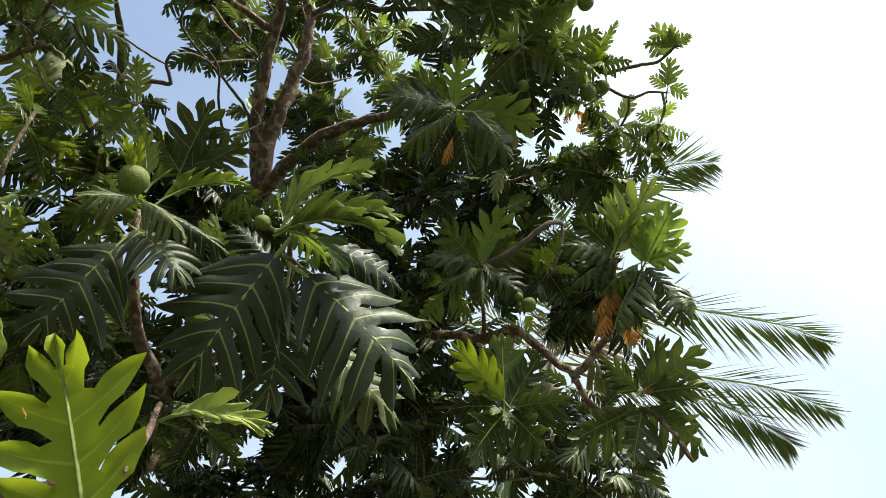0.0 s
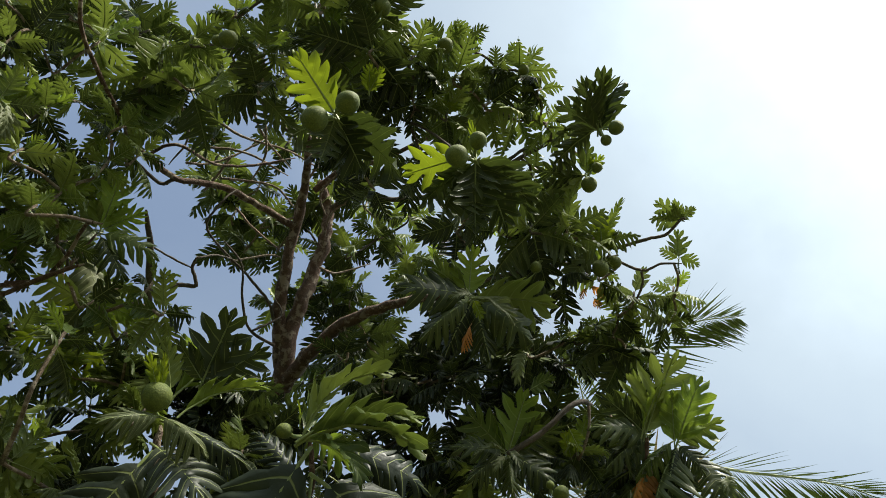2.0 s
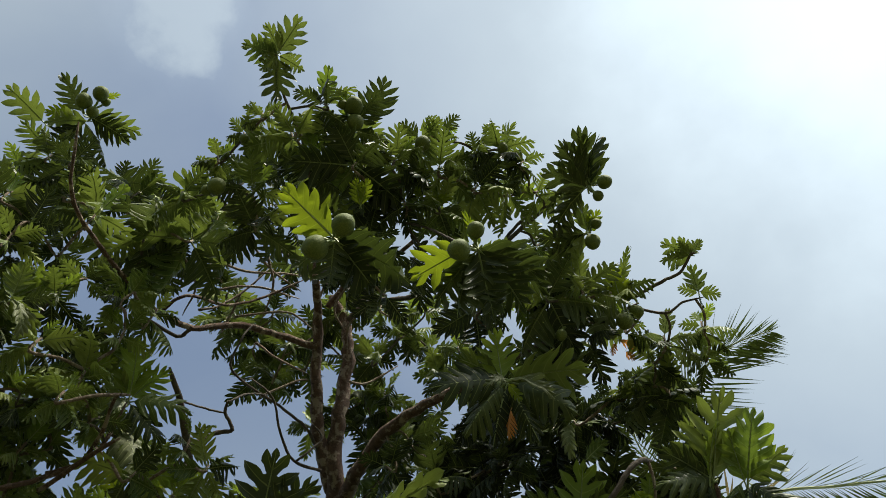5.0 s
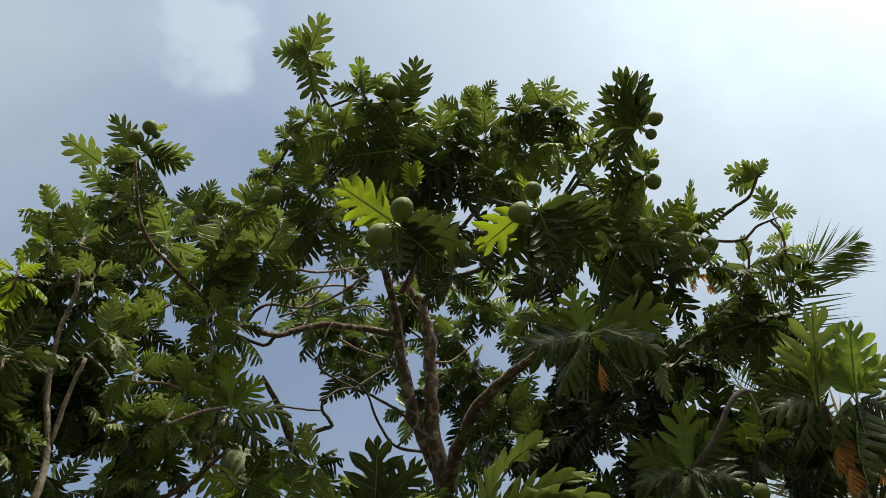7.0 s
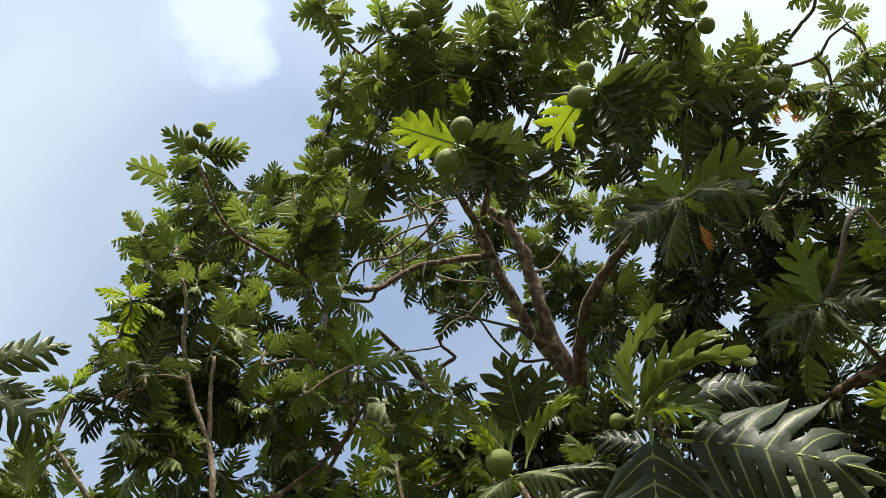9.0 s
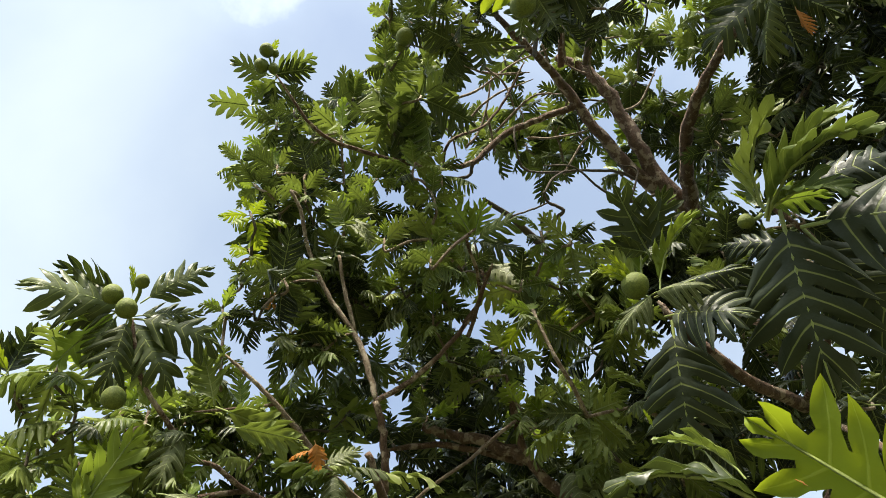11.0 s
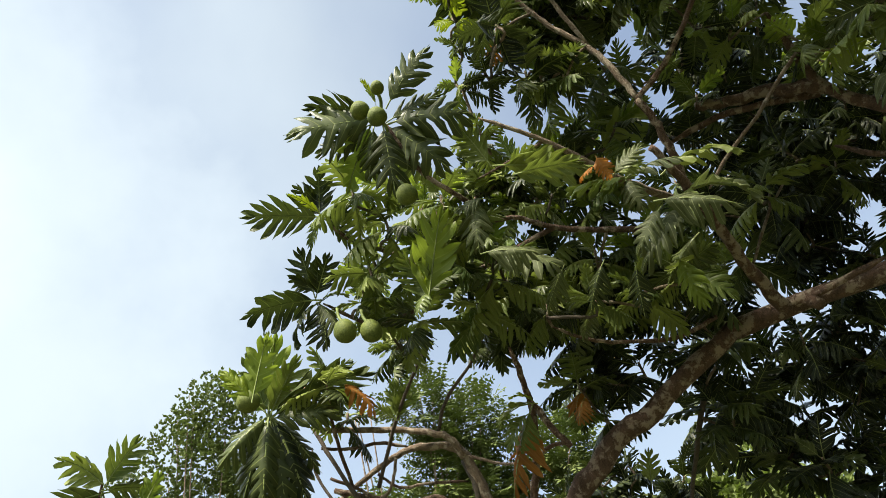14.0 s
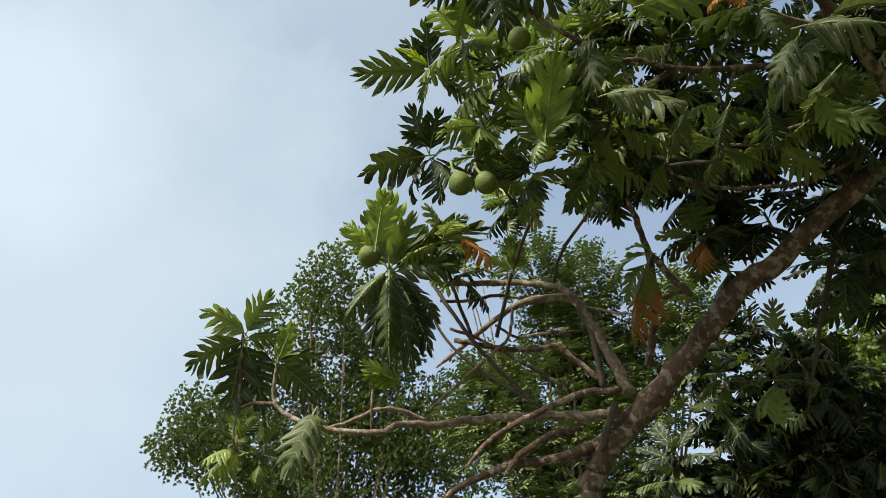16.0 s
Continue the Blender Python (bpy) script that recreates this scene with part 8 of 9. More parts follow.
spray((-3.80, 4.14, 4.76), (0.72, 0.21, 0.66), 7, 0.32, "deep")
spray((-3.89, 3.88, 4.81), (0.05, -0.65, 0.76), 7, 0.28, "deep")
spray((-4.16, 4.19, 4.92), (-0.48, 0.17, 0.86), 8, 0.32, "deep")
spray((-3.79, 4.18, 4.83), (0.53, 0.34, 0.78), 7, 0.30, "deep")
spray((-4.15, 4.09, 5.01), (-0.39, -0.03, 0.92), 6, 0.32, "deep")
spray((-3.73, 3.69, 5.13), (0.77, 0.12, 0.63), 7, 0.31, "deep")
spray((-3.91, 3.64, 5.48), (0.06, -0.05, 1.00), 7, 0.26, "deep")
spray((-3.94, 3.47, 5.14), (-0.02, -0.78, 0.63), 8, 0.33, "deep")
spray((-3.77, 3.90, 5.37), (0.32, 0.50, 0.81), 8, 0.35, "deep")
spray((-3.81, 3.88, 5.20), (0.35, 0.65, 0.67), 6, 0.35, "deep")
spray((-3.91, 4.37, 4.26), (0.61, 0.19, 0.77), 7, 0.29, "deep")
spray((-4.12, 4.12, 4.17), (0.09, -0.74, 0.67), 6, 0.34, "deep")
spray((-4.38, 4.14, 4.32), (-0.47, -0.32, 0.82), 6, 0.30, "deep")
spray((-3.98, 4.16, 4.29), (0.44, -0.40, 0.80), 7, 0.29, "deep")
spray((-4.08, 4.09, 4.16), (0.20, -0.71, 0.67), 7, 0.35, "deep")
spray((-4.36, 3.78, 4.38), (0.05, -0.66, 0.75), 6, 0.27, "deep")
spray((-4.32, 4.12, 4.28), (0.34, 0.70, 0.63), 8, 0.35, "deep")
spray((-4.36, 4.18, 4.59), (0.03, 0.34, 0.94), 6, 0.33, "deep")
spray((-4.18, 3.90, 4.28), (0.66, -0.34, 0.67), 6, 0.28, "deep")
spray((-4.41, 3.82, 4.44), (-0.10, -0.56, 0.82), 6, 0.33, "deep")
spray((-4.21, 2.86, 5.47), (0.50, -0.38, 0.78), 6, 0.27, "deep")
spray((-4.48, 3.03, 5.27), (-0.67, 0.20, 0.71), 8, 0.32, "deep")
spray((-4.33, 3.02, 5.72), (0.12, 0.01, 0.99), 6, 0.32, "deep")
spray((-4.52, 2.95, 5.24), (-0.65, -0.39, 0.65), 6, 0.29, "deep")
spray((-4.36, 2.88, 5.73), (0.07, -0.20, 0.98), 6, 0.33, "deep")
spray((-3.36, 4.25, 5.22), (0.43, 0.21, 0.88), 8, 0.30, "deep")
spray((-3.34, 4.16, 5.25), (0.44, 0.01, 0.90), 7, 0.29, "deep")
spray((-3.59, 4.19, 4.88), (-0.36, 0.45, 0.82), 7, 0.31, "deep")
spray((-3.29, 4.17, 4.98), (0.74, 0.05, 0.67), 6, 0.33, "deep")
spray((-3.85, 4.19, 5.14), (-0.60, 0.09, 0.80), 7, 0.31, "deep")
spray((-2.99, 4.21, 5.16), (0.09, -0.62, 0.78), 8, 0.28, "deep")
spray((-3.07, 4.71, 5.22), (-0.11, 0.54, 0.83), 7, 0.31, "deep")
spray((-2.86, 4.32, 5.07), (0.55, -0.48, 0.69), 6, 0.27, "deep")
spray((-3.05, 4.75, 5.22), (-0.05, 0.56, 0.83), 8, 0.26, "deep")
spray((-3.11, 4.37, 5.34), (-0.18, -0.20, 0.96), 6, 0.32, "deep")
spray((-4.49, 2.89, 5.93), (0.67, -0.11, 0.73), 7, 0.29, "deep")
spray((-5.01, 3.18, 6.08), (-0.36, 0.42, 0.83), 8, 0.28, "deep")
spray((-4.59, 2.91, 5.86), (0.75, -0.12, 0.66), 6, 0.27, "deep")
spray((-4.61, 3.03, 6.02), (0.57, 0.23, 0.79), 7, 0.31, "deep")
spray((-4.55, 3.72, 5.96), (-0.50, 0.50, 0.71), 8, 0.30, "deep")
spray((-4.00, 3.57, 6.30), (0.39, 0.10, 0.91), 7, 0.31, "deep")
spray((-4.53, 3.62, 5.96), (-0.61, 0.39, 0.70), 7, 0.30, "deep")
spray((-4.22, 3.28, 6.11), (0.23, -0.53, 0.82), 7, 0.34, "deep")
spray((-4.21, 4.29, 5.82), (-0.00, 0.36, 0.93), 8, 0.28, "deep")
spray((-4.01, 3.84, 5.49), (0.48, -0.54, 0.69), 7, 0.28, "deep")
spray((-4.41, 4.06, 5.81), (-0.36, -0.01, 0.93), 8, 0.28, "deep")
spray((-4.02, 4.21, 5.68), (0.44, 0.33, 0.84), 8, 0.31, "deep")
spray((-3.87, 4.60, 5.43), (-0.74, 0.18, 0.65), 7, 0.30, "deep")
spray((-3.62, 4.90, 5.48), (0.05, 0.70, 0.71), 8, 0.33, "deep")
spray((-3.56, 4.39, 5.54), (0.32, -0.63, 0.71), 8, 0.29, "deep")
spray((-3.44, 4.31, 5.84), (0.26, -0.30, 0.92), 7, 0.29, "deep")
spray((-3.34, 4.62, 5.23), (0.25, -0.56, 0.79), 7, 0.31, "deep")
spray((-3.31, 4.76, 4.95), (0.53, -0.56, 0.63), 6, 0.31, "deep")
spray((-3.30, 4.93, 5.01), (0.77, -0.08, 0.63), 7, 0.33, "deep")
spray((-3.68, 5.20, 5.38), (-0.29, 0.37, 0.88), 8, 0.35, "deep")
spray((-5.01, 3.56, 5.67), (-0.12, 0.55, 0.83), 7, 0.35, "deep")
spray((-5.10, 3.34, 5.49), (-0.68, 0.34, 0.65), 6, 0.30, "deep")
spray((-5.02, 3.46, 5.62), (-0.22, 0.56, 0.80), 7, 0.36, "deep")
spray((-4.90, 3.29, 5.88), (0.08, 0.04, 1.00), 8, 0.35, "deep")
spray((-4.52, 3.87, 5.72), (0.10, -0.07, 0.99), 6, 0.32, "deep")
spray((-4.24, 3.95, 5.25), (0.69, 0.04, 0.72), 7, 0.34, "deep")
spray((-4.69, 3.75, 5.57), (-0.15, -0.30, 0.94), 7, 0.32, "deep")
spray((-4.89, 3.72, 5.44), (-0.45, -0.33, 0.83), 8, 0.34, "deep")
spray((-5.52, 2.53, 5.76), (-0.48, -0.22, 0.85), 6, 0.29, "deep")
spray((-5.33, 2.51, 5.99), (-0.03, -0.15, 0.99), 7, 0.31, "deep")
spray((-5.27, 2.88, 5.64), (0.09, 0.67, 0.74), 7, 0.35, "deep")
spray((-5.48, 2.48, 5.73), (-0.45, -0.35, 0.82), 7, 0.29, "deep")
spray((-2.89, 5.15, 5.46), (-0.74, 0.17, 0.65), 6, 0.27, "deep")
spray((-2.75, 5.12, 5.92), (-0.21, 0.06, 0.98), 6, 0.35, "deep")
spray((-2.58, 5.44, 5.74), (0.06, 0.55, 0.84), 8, 0.27, "deep")
spray((-2.62, 4.74, 5.64), (0.01, -0.64, 0.77), 8, 0.29, "deep")
spray((-3.06, 4.54, 6.19), (-0.01, -0.15, 0.99), 8, 0.33, "deep")
spray((-2.96, 4.80, 6.07), (0.19, 0.39, 0.90), 7, 0.33, "deep")
spray((-3.34, 4.79, 5.92), (-0.56, 0.32, 0.77), 7, 0.33, "deep")
spray((-3.16, 4.48, 6.10), (-0.23, -0.30, 0.93), 8, 0.28, "deep")
spray((-4.40, 4.46, 5.32), (-0.57, -0.05, 0.82), 7, 0.35, "deep")
spray((-4.15, 4.70, 5.50), (-0.10, 0.32, 0.94), 7, 0.27, "deep")
spray((-4.08, 4.67, 5.11), (-0.00, 0.77, 0.64), 6, 0.32, "deep")
spray((-3.94, 4.61, 4.98), (0.56, 0.53, 0.64), 7, 0.28, "deep")
spray((-6.26, 1.32, 3.25), (0.63, 0.38, 0.68), 6, 0.25, "deep")
spray((-6.33, 1.46, 3.48), (0.16, 0.47, 0.87), 6, 0.29, "deep")
spray((-6.39, 1.07, 3.38), (0.06, -0.59, 0.80), 6, 0.29, "deep")
spray((-6.44, 0.97, 3.53), (-0.06, -0.46, 0.88), 7, 0.30, "deep")
spray((-6.49, 1.00, 3.50), (-0.15, -0.46, 0.88), 8, 0.30, "deep")
spray((-6.45, 1.29, 3.71), (-0.06, 0.10, 0.99), 6, 0.25, "deep")
spray((-6.25, 1.21, 3.51), (0.41, -0.06, 0.91), 6, 0.27, "deep")
spray((-6.33, 1.32, 2.94), (0.58, -0.41, 0.71), 8, 0.28, "deep")
spray((-6.29, 1.49, 3.16), (0.40, 0.17, 0.90), 7, 0.27, "deep")
spray((-6.37, 1.30, 2.92), (0.46, -0.57, 0.68), 8, 0.29, "deep")
spray((-6.39, 1.54, 2.76), (0.38, 0.68, 0.63), 7, 0.31, "deep")
spray((-6.57, 1.22, 3.11), (-0.25, -0.45, 0.86), 7, 0.24, "deep")
spray((-6.37, 1.18, 2.81), (0.26, -0.70, 0.67), 6, 0.29, "deep")
spray((-6.23, 1.43, 2.95), (0.67, 0.05, 0.74), 7, 0.25, "deep")
spray((-6.10, 1.88, 3.00), (0.67, 0.34, 0.66), 8, 0.24, "deep")
spray((-6.35, 1.63, 3.26), (-0.19, -0.47, 0.86), 8, 0.28, "deep")
spray((-6.50, 1.65, 3.18), (-0.53, -0.33, 0.78), 8, 0.25, "deep")
spray((-6.35, 1.78, 3.40), (-0.14, 0.00, 0.99), 6, 0.25, "deep")
spray((-6.07, 1.98, 3.14), (0.48, 0.44, 0.76), 6, 0.29, "deep")
spray((-6.31, 1.48, 3.17), (-0.03, -0.63, 0.78), 6, 0.31, "deep")
spray((-6.06, 1.82, 2.96), (0.75, 0.11, 0.65), 6, 0.28, "deep")
spray((-6.51, 1.58, 2.54), (-0.53, -0.28, 0.80), 6, 0.25, "deep")
spray((-6.33, 1.71, 2.51), (0.59, 0.48, 0.64), 7, 0.24, "deep")
spray((-6.33, 1.42, 2.87), (0.31, -0.34, 0.89), 8, 0.25, "deep")
spray((-6.40, 1.60, 2.54), (0.77, 0.06, 0.64), 8, 0.24, "deep")
spray((-6.36, 1.59, 3.02), (0.22, -0.00, 0.98), 6, 0.28, "deep")
spray((-6.63, 1.63, 2.70), (-0.62, 0.16, 0.77), 6, 0.24, "deep")
spray((-6.56, 1.64, 2.56), (-0.63, 0.45, 0.63), 8, 0.31, "deep")
spray((-6.79, 1.07, 2.83), (-0.60, -0.00, 0.80), 6, 0.31, "deep")
spray((-6.61, 1.18, 2.59), (-0.02, 0.77, 0.64), 6, 0.25, "deep")
spray((-6.57, 1.18, 2.96), (0.11, 0.34, 0.94), 8, 0.25, "deep")
spray((-6.54, 1.30, 2.70), (0.20, 0.68, 0.70), 8, 0.27, "deep")
spray((-6.43, 1.13, 3.13), (0.27, 0.09, 0.96), 7, 0.31, "deep")
spray((-6.70, 1.16, 3.06), (-0.20, 0.19, 0.96), 7, 0.24, "deep")
spray((-6.61, 1.20, 2.56), (-0.02, 0.77, 0.63), 8, 0.30, "deep")
spray((-6.38, 1.12, 2.40), (0.60, -0.31, 0.73), 8, 0.30, "deep")
spray((-6.79, 1.04, 2.30), (-0.44, -0.59, 0.67), 7, 0.25, "deep")
spray((-6.63, 1.32, 2.74), (0.01, 0.17, 0.99), 8, 0.24, "deep")
spray((-6.59, 1.42, 2.28), (0.17, 0.75, 0.64), 7, 0.29, "deep")
spray((-6.77, 1.39, 2.33), (-0.53, 0.52, 0.67), 7, 0.31, "deep")
spray((-6.43, 1.29, 2.43), (0.66, 0.14, 0.74), 6, 0.26, "deep")
spray((-6.82, 1.21, 2.57), (-0.51, -0.10, 0.85), 8, 0.28, "deep")
spray((-6.58, 1.53, 2.12), (-0.30, -0.71, 0.63), 7, 0.30, "deep")
spray((-6.25, 1.73, 2.41), (0.61, 0.05, 0.79), 6, 0.25, "deep")
spray((-6.28, 1.67, 2.63), (0.39, -0.07, 0.92), 7, 0.26, "deep")
spray((-6.66, 1.87, 2.45), (-0.39, 0.42, 0.82), 8, 0.27, "deep")
spray((-6.44, 1.63, 2.64), (0.15, -0.16, 0.97), 7, 0.23, "deep")
spray((-6.64, 1.57, 2.58), (-0.29, -0.28, 0.91), 8, 0.28, "deep")
spray((-6.42, 1.85, 2.56), (0.22, 0.35, 0.91), 6, 0.30, "deep")
spray((-6.28, 1.77, 2.60), (0.27, -0.73, 0.63), 7, 0.26, "deep")
spray((-6.53, 2.01, 2.85), (-0.52, 0.23, 0.82), 6, 0.26, "deep")
spray((-6.20, 2.07, 2.81), (0.44, 0.44, 0.78), 6, 0.23, "deep")
spray((-6.58, 1.86, 2.91), (-0.51, -0.14, 0.85), 6, 0.30, "deep")
spray((-6.38, 2.21, 2.91), (-0.07, 0.53, 0.84), 7, 0.29, "deep")
spray((-6.26, 1.88, 3.13), (0.15, -0.08, 0.99), 7, 0.27, "deep")
spray((-6.26, 2.03, 3.08), (0.15, 0.21, 0.97), 6, 0.28, "deep")
spray((-6.19, 2.12, 2.57), (0.67, 0.13, 0.73), 8, 0.27, "deep")
spray((-6.39, 2.28, 2.62), (-0.23, 0.56, 0.80), 8, 0.30, "deep")
spray((-6.20, 2.10, 2.51), (0.75, 0.01, 0.66), 6, 0.30, "deep")
spray((-6.27, 2.25, 2.94), (0.07, 0.24, 0.97), 6, 0.26, "deep")
spray((-6.53, 2.04, 2.48), (-0.70, -0.19, 0.69), 8, 0.31, "deep")
spray((-6.51, 1.95, 2.57), (-0.53, -0.39, 0.76), 8, 0.23, "deep")
spray((-6.43, 2.21, 2.63), (-0.40, 0.42, 0.81), 6, 0.28, "deep")
spray((-6.19, 1.98, 2.53), (0.38, -0.05, 0.92), 8, 0.24, "deep")
spray((-6.56, 2.07, 2.32), (-0.55, 0.22, 0.80), 6, 0.25, "deep")
spray((-6.40, 2.17, 2.49), (0.02, 0.35, 0.94), 6, 0.24, "deep")
spray((-6.33, 1.85, 2.30), (0.27, -0.56, 0.78), 7, 0.27, "deep")
spray((-6.52, 1.89, 2.54), (-0.21, -0.23, 0.95), 7, 0.23, "deep")
spray((-6.62, 2.01, 2.51), (-0.40, -0.00, 0.92), 6, 0.28, "deep")
spray((-6.54, 1.95, 2.45), (-0.36, -0.17, 0.92), 6, 0.23, "deep")
spray((-6.01, 1.65, 3.27), (0.75, -0.10, 0.66), 8, 0.27, "deep")
spray((-6.33, 1.80, 3.23), (-0.49, 0.60, 0.63), 7, 0.28, "deep")
spray((-6.17, 1.90, 3.50), (0.17, 0.56, 0.81), 8, 0.29, "deep")
spray((-6.27, 1.50, 3.69), (-0.07, -0.35, 0.93), 6, 0.24, "deep")
spray((-5.98, 1.69, 3.26), (0.75, 0.03, 0.66), 8, 0.27, "deep")
spray((-6.37, 1.48, 3.71), (-0.22, -0.33, 0.92), 7, 0.24, "deep")
spray((-6.26, 1.87, 3.42), (-0.10, 0.66, 0.74), 6, 0.28, "deep")
spray((-6.91, 0.83, 2.36), (-0.76, -0.00, 0.65), 8, 0.29, "deep")
spray((-6.87, 0.99, 2.45), (-0.51, 0.49, 0.71), 7, 0.30, "deep")
spray((-6.50, 0.62, 2.57), (0.42, -0.43, 0.80), 7, 0.24, "deep")
spray((-6.81, 0.94, 2.42), (-0.52, 0.54, 0.66), 6, 0.28, "deep")
spray((-6.87, 0.82, 2.56), (-0.61, -0.07, 0.79), 8, 0.30, "deep")
spray((-6.56, 0.71, 2.78), (0.27, -0.24, 0.93), 8, 0.29, "deep")
spray((-6.70, 0.64, 2.78), (0.01, -0.36, 0.93), 8, 0.25, "deep")
spray((-4.24, 0.39, 5.38), (-0.27, -0.11, 0.96), 7, 0.25, "deep")
spray((-4.25, 0.54, 5.12), (-0.49, 0.52, 0.70), 7, 0.29, "mid")
spray((-4.17, 0.35, 5.07), (-0.19, -0.75, 0.63), 7, 0.29)
spray((-4.14, 0.63, 4.89), (0.47, -0.62, 0.63), 8, 0.26, "mid")
spray((-4.14, 0.60, 5.10), (0.29, -0.50, 0.82), 7, 0.29, "mid")
spray((-4.20, 0.77, 5.32), (0.01, 0.13, 0.99), 6, 0.29, "mid")
spray((-4.13, 1.06, 5.22), (0.03, -0.05, 1.00), 6, 0.29, "mid")
spray((-4.07, 1.22, 4.92), (0.33, 0.64, 0.69), 8, 0.30, "mid")
spray((-4.20, 1.03, 5.19), (-0.18, -0.17, 0.97), 7, 0.24, "mid")
spray((-4.13, 1.41, 5.11), (0.10, 0.17, 0.98), 6, 0.25, "mid")
spray((-3.98, 1.27, 4.87), (0.58, -0.22, 0.78), 6, 0.26, "mid")
spray((-4.12, 1.20, 4.76), (0.25, -0.69, 0.68), 6, 0.29, "mid")
spray((-4.30, 0.26, 4.90), (0.71, 0.31, 0.63), 7, 0.30, "mid")
spray((-4.30, 0.10, 4.93), (0.30, -0.65, 0.69), 7, 0.26, "mid")
spray((-4.29, 0.06, 5.12), (0.20, -0.47, 0.86), 7, 0.27, "mid")
spray((-4.15, 3.28, 5.92), (-0.21, 0.57, 0.79), 7, 0.32, "deep")
spray((-4.25, 2.61, 5.95), (-0.34, -0.48, 0.81), 8, 0.37, "deep")
spray((-3.95, 2.88, 6.12), (0.14, -0.10, 0.98), 6, 0.30, "deep")
spray((-4.00, 3.33, 5.37), (0.69, -0.18, 0.70), 7, 0.30, "deep")
spray((-4.08, 3.43, 5.23), (0.57, 0.49, 0.66), 8, 0.31, "deep")
spray((-4.47, 3.47, 5.46), (-0.56, 0.19, 0.80), 7, 0.28, "deep")
spray((-3.51, 3.60, 5.44), (0.73, 0.19, 0.65), 8, 0.28, "deep")
spray((-3.34, 3.69, 5.50), (0.68, 0.29, 0.67), 7, 0.28, "deep")
spray((-3.64, 3.88, 5.88), (0.00, 0.45, 0.89), 7, 0.32, "deep")
spray((-4.88, 3.09, 5.25), (-0.51, 0.07, 0.86), 7, 0.29, "deep")
spray((-4.48, 3.19, 5.09), (0.59, 0.39, 0.71), 7, 0.37, "deep")
spray((-4.47, 3.01, 5.41), (0.30, -0.08, 0.95), 7, 0.31, "deep")
spray((-4.88, 3.47, 4.54), (-0.77, 0.00, 0.63), 7, 0.29, "deep")
spray((-4.38, 3.65, 4.57), (0.62, 0.41, 0.67), 8, 0.36, "deep")
spray((-4.53, 3.78, 4.88), (0.19, 0.48, 0.86), 7, 0.28, "deep")
spray((-5.53, 2.61, 4.72), (-0.12, 0.13, 0.98), 8, 0.32, "deep")
spray((-5.55, 2.28, 4.37), (-0.20, -0.70, 0.68), 8, 0.35, "deep")
spray((-5.53, 2.30, 4.56), (-0.12, -0.54, 0.83), 8, 0.37, "deep")
spray((-5.70, 2.50, 4.43), (-0.69, -0.12, 0.71), 7, 0.30, "deep")
spray((-5.23, 2.46, 4.75), (0.34, -0.11, 0.93), 7, 0.33, "deep")
spray((-5.72, 3.11, 4.12), (-0.38, 0.35, 0.86), 7, 0.32, "deep")
spray((-5.53, 3.18, 4.11), (-0.03, 0.52, 0.85), 8, 0.30, "deep")
spray((-5.75, 2.84, 4.29), (-0.32, -0.11, 0.94), 7, 0.31, "deep")
spray((-5.58, 2.75, 4.15), (-0.14, -0.40, 0.91), 6, 0.30, "deep")
spray((-5.20, 2.83, 4.13), (0.50, -0.16, 0.85), 7, 0.30, "deep")
spray((-5.27, 3.36, 4.41), (-0.19, 0.06, 0.98), 8, 0.36, "deep")
spray((-4.88, 3.30, 3.93), (0.76, -0.07, 0.65), 6, 0.30, "deep")
spray((-5.26, 3.15, 3.88), (-0.35, -0.69, 0.63), 6, 0.29, "deep")
spray((-4.97, 3.27, 4.45), (0.27, -0.08, 0.96), 8, 0.29, "deep")
spray((-5.14, 3.29, 4.39), (0.06, -0.09, 0.99), 6, 0.35, "deep")
spray((-5.55, 3.52, 3.78), (-0.15, 0.44, 0.89), 6, 0.36, "deep")
spray((-5.35, 3.24, 3.84), (0.23, -0.06, 0.97), 6, 0.37, "deep")
spray((-5.25, 3.34, 3.96), (0.26, 0.08, 0.96), 6, 0.30, "deep")
spray((-5.68, 3.41, 3.44), (-0.64, 0.41, 0.65), 8, 0.35, "deep")
spray((-5.43, 3.44, 3.93), (0.05, 0.23, 0.97), 8, 0.30, "deep")
spray((-5.78, 2.90, 3.76), (-0.02, 0.01, 1.00), 6, 0.30, "deep")
spray((-5.52, 2.70, 3.25), (0.59, -0.46, 0.66), 8, 0.33, "deep")
spray((-5.81, 2.84, 3.17), (-0.31, -0.49, 0.81), 7, 0.30, "deep")
spray((-5.75, 3.07, 3.33), (0.11, 0.75, 0.65), 6, 0.36, "deep")
spray((-5.94, 2.89, 3.65), (-0.33, -0.01, 0.94), 6, 0.28, "deep")
spray((-5.78, 2.66, 4.02), (0.13, 0.12, 0.98), 6, 0.33, "deep")
spray((-5.73, 2.52, 3.89), (0.26, -0.06, 0.96), 6, 0.30, "deep")
spray((-6.06, 2.50, 3.68), (-0.56, -0.17, 0.81), 7, 0.33, "deep")
spray((-5.82, 2.69, 3.46), (0.31, 0.71, 0.63), 8, 0.31, "deep")
spray((-5.84, 2.58, 3.37), (0.41, 0.23, 0.88), 7, 0.35, "deep")
spray((-4.91, 2.47, 5.18), (-0.75, -0.13, 0.65), 6, 0.36, "deep")
spray((-4.86, 2.68, 5.58), (-0.30, 0.47, 0.83), 7, 0.36, "deep")
spray((-4.88, 2.56, 5.28), (-0.70, 0.31, 0.64), 7, 0.34, "deep")
spray((-5.61, 3.29, 2.89), (0.55, 0.55, 0.63), 7, 0.30, "deep")
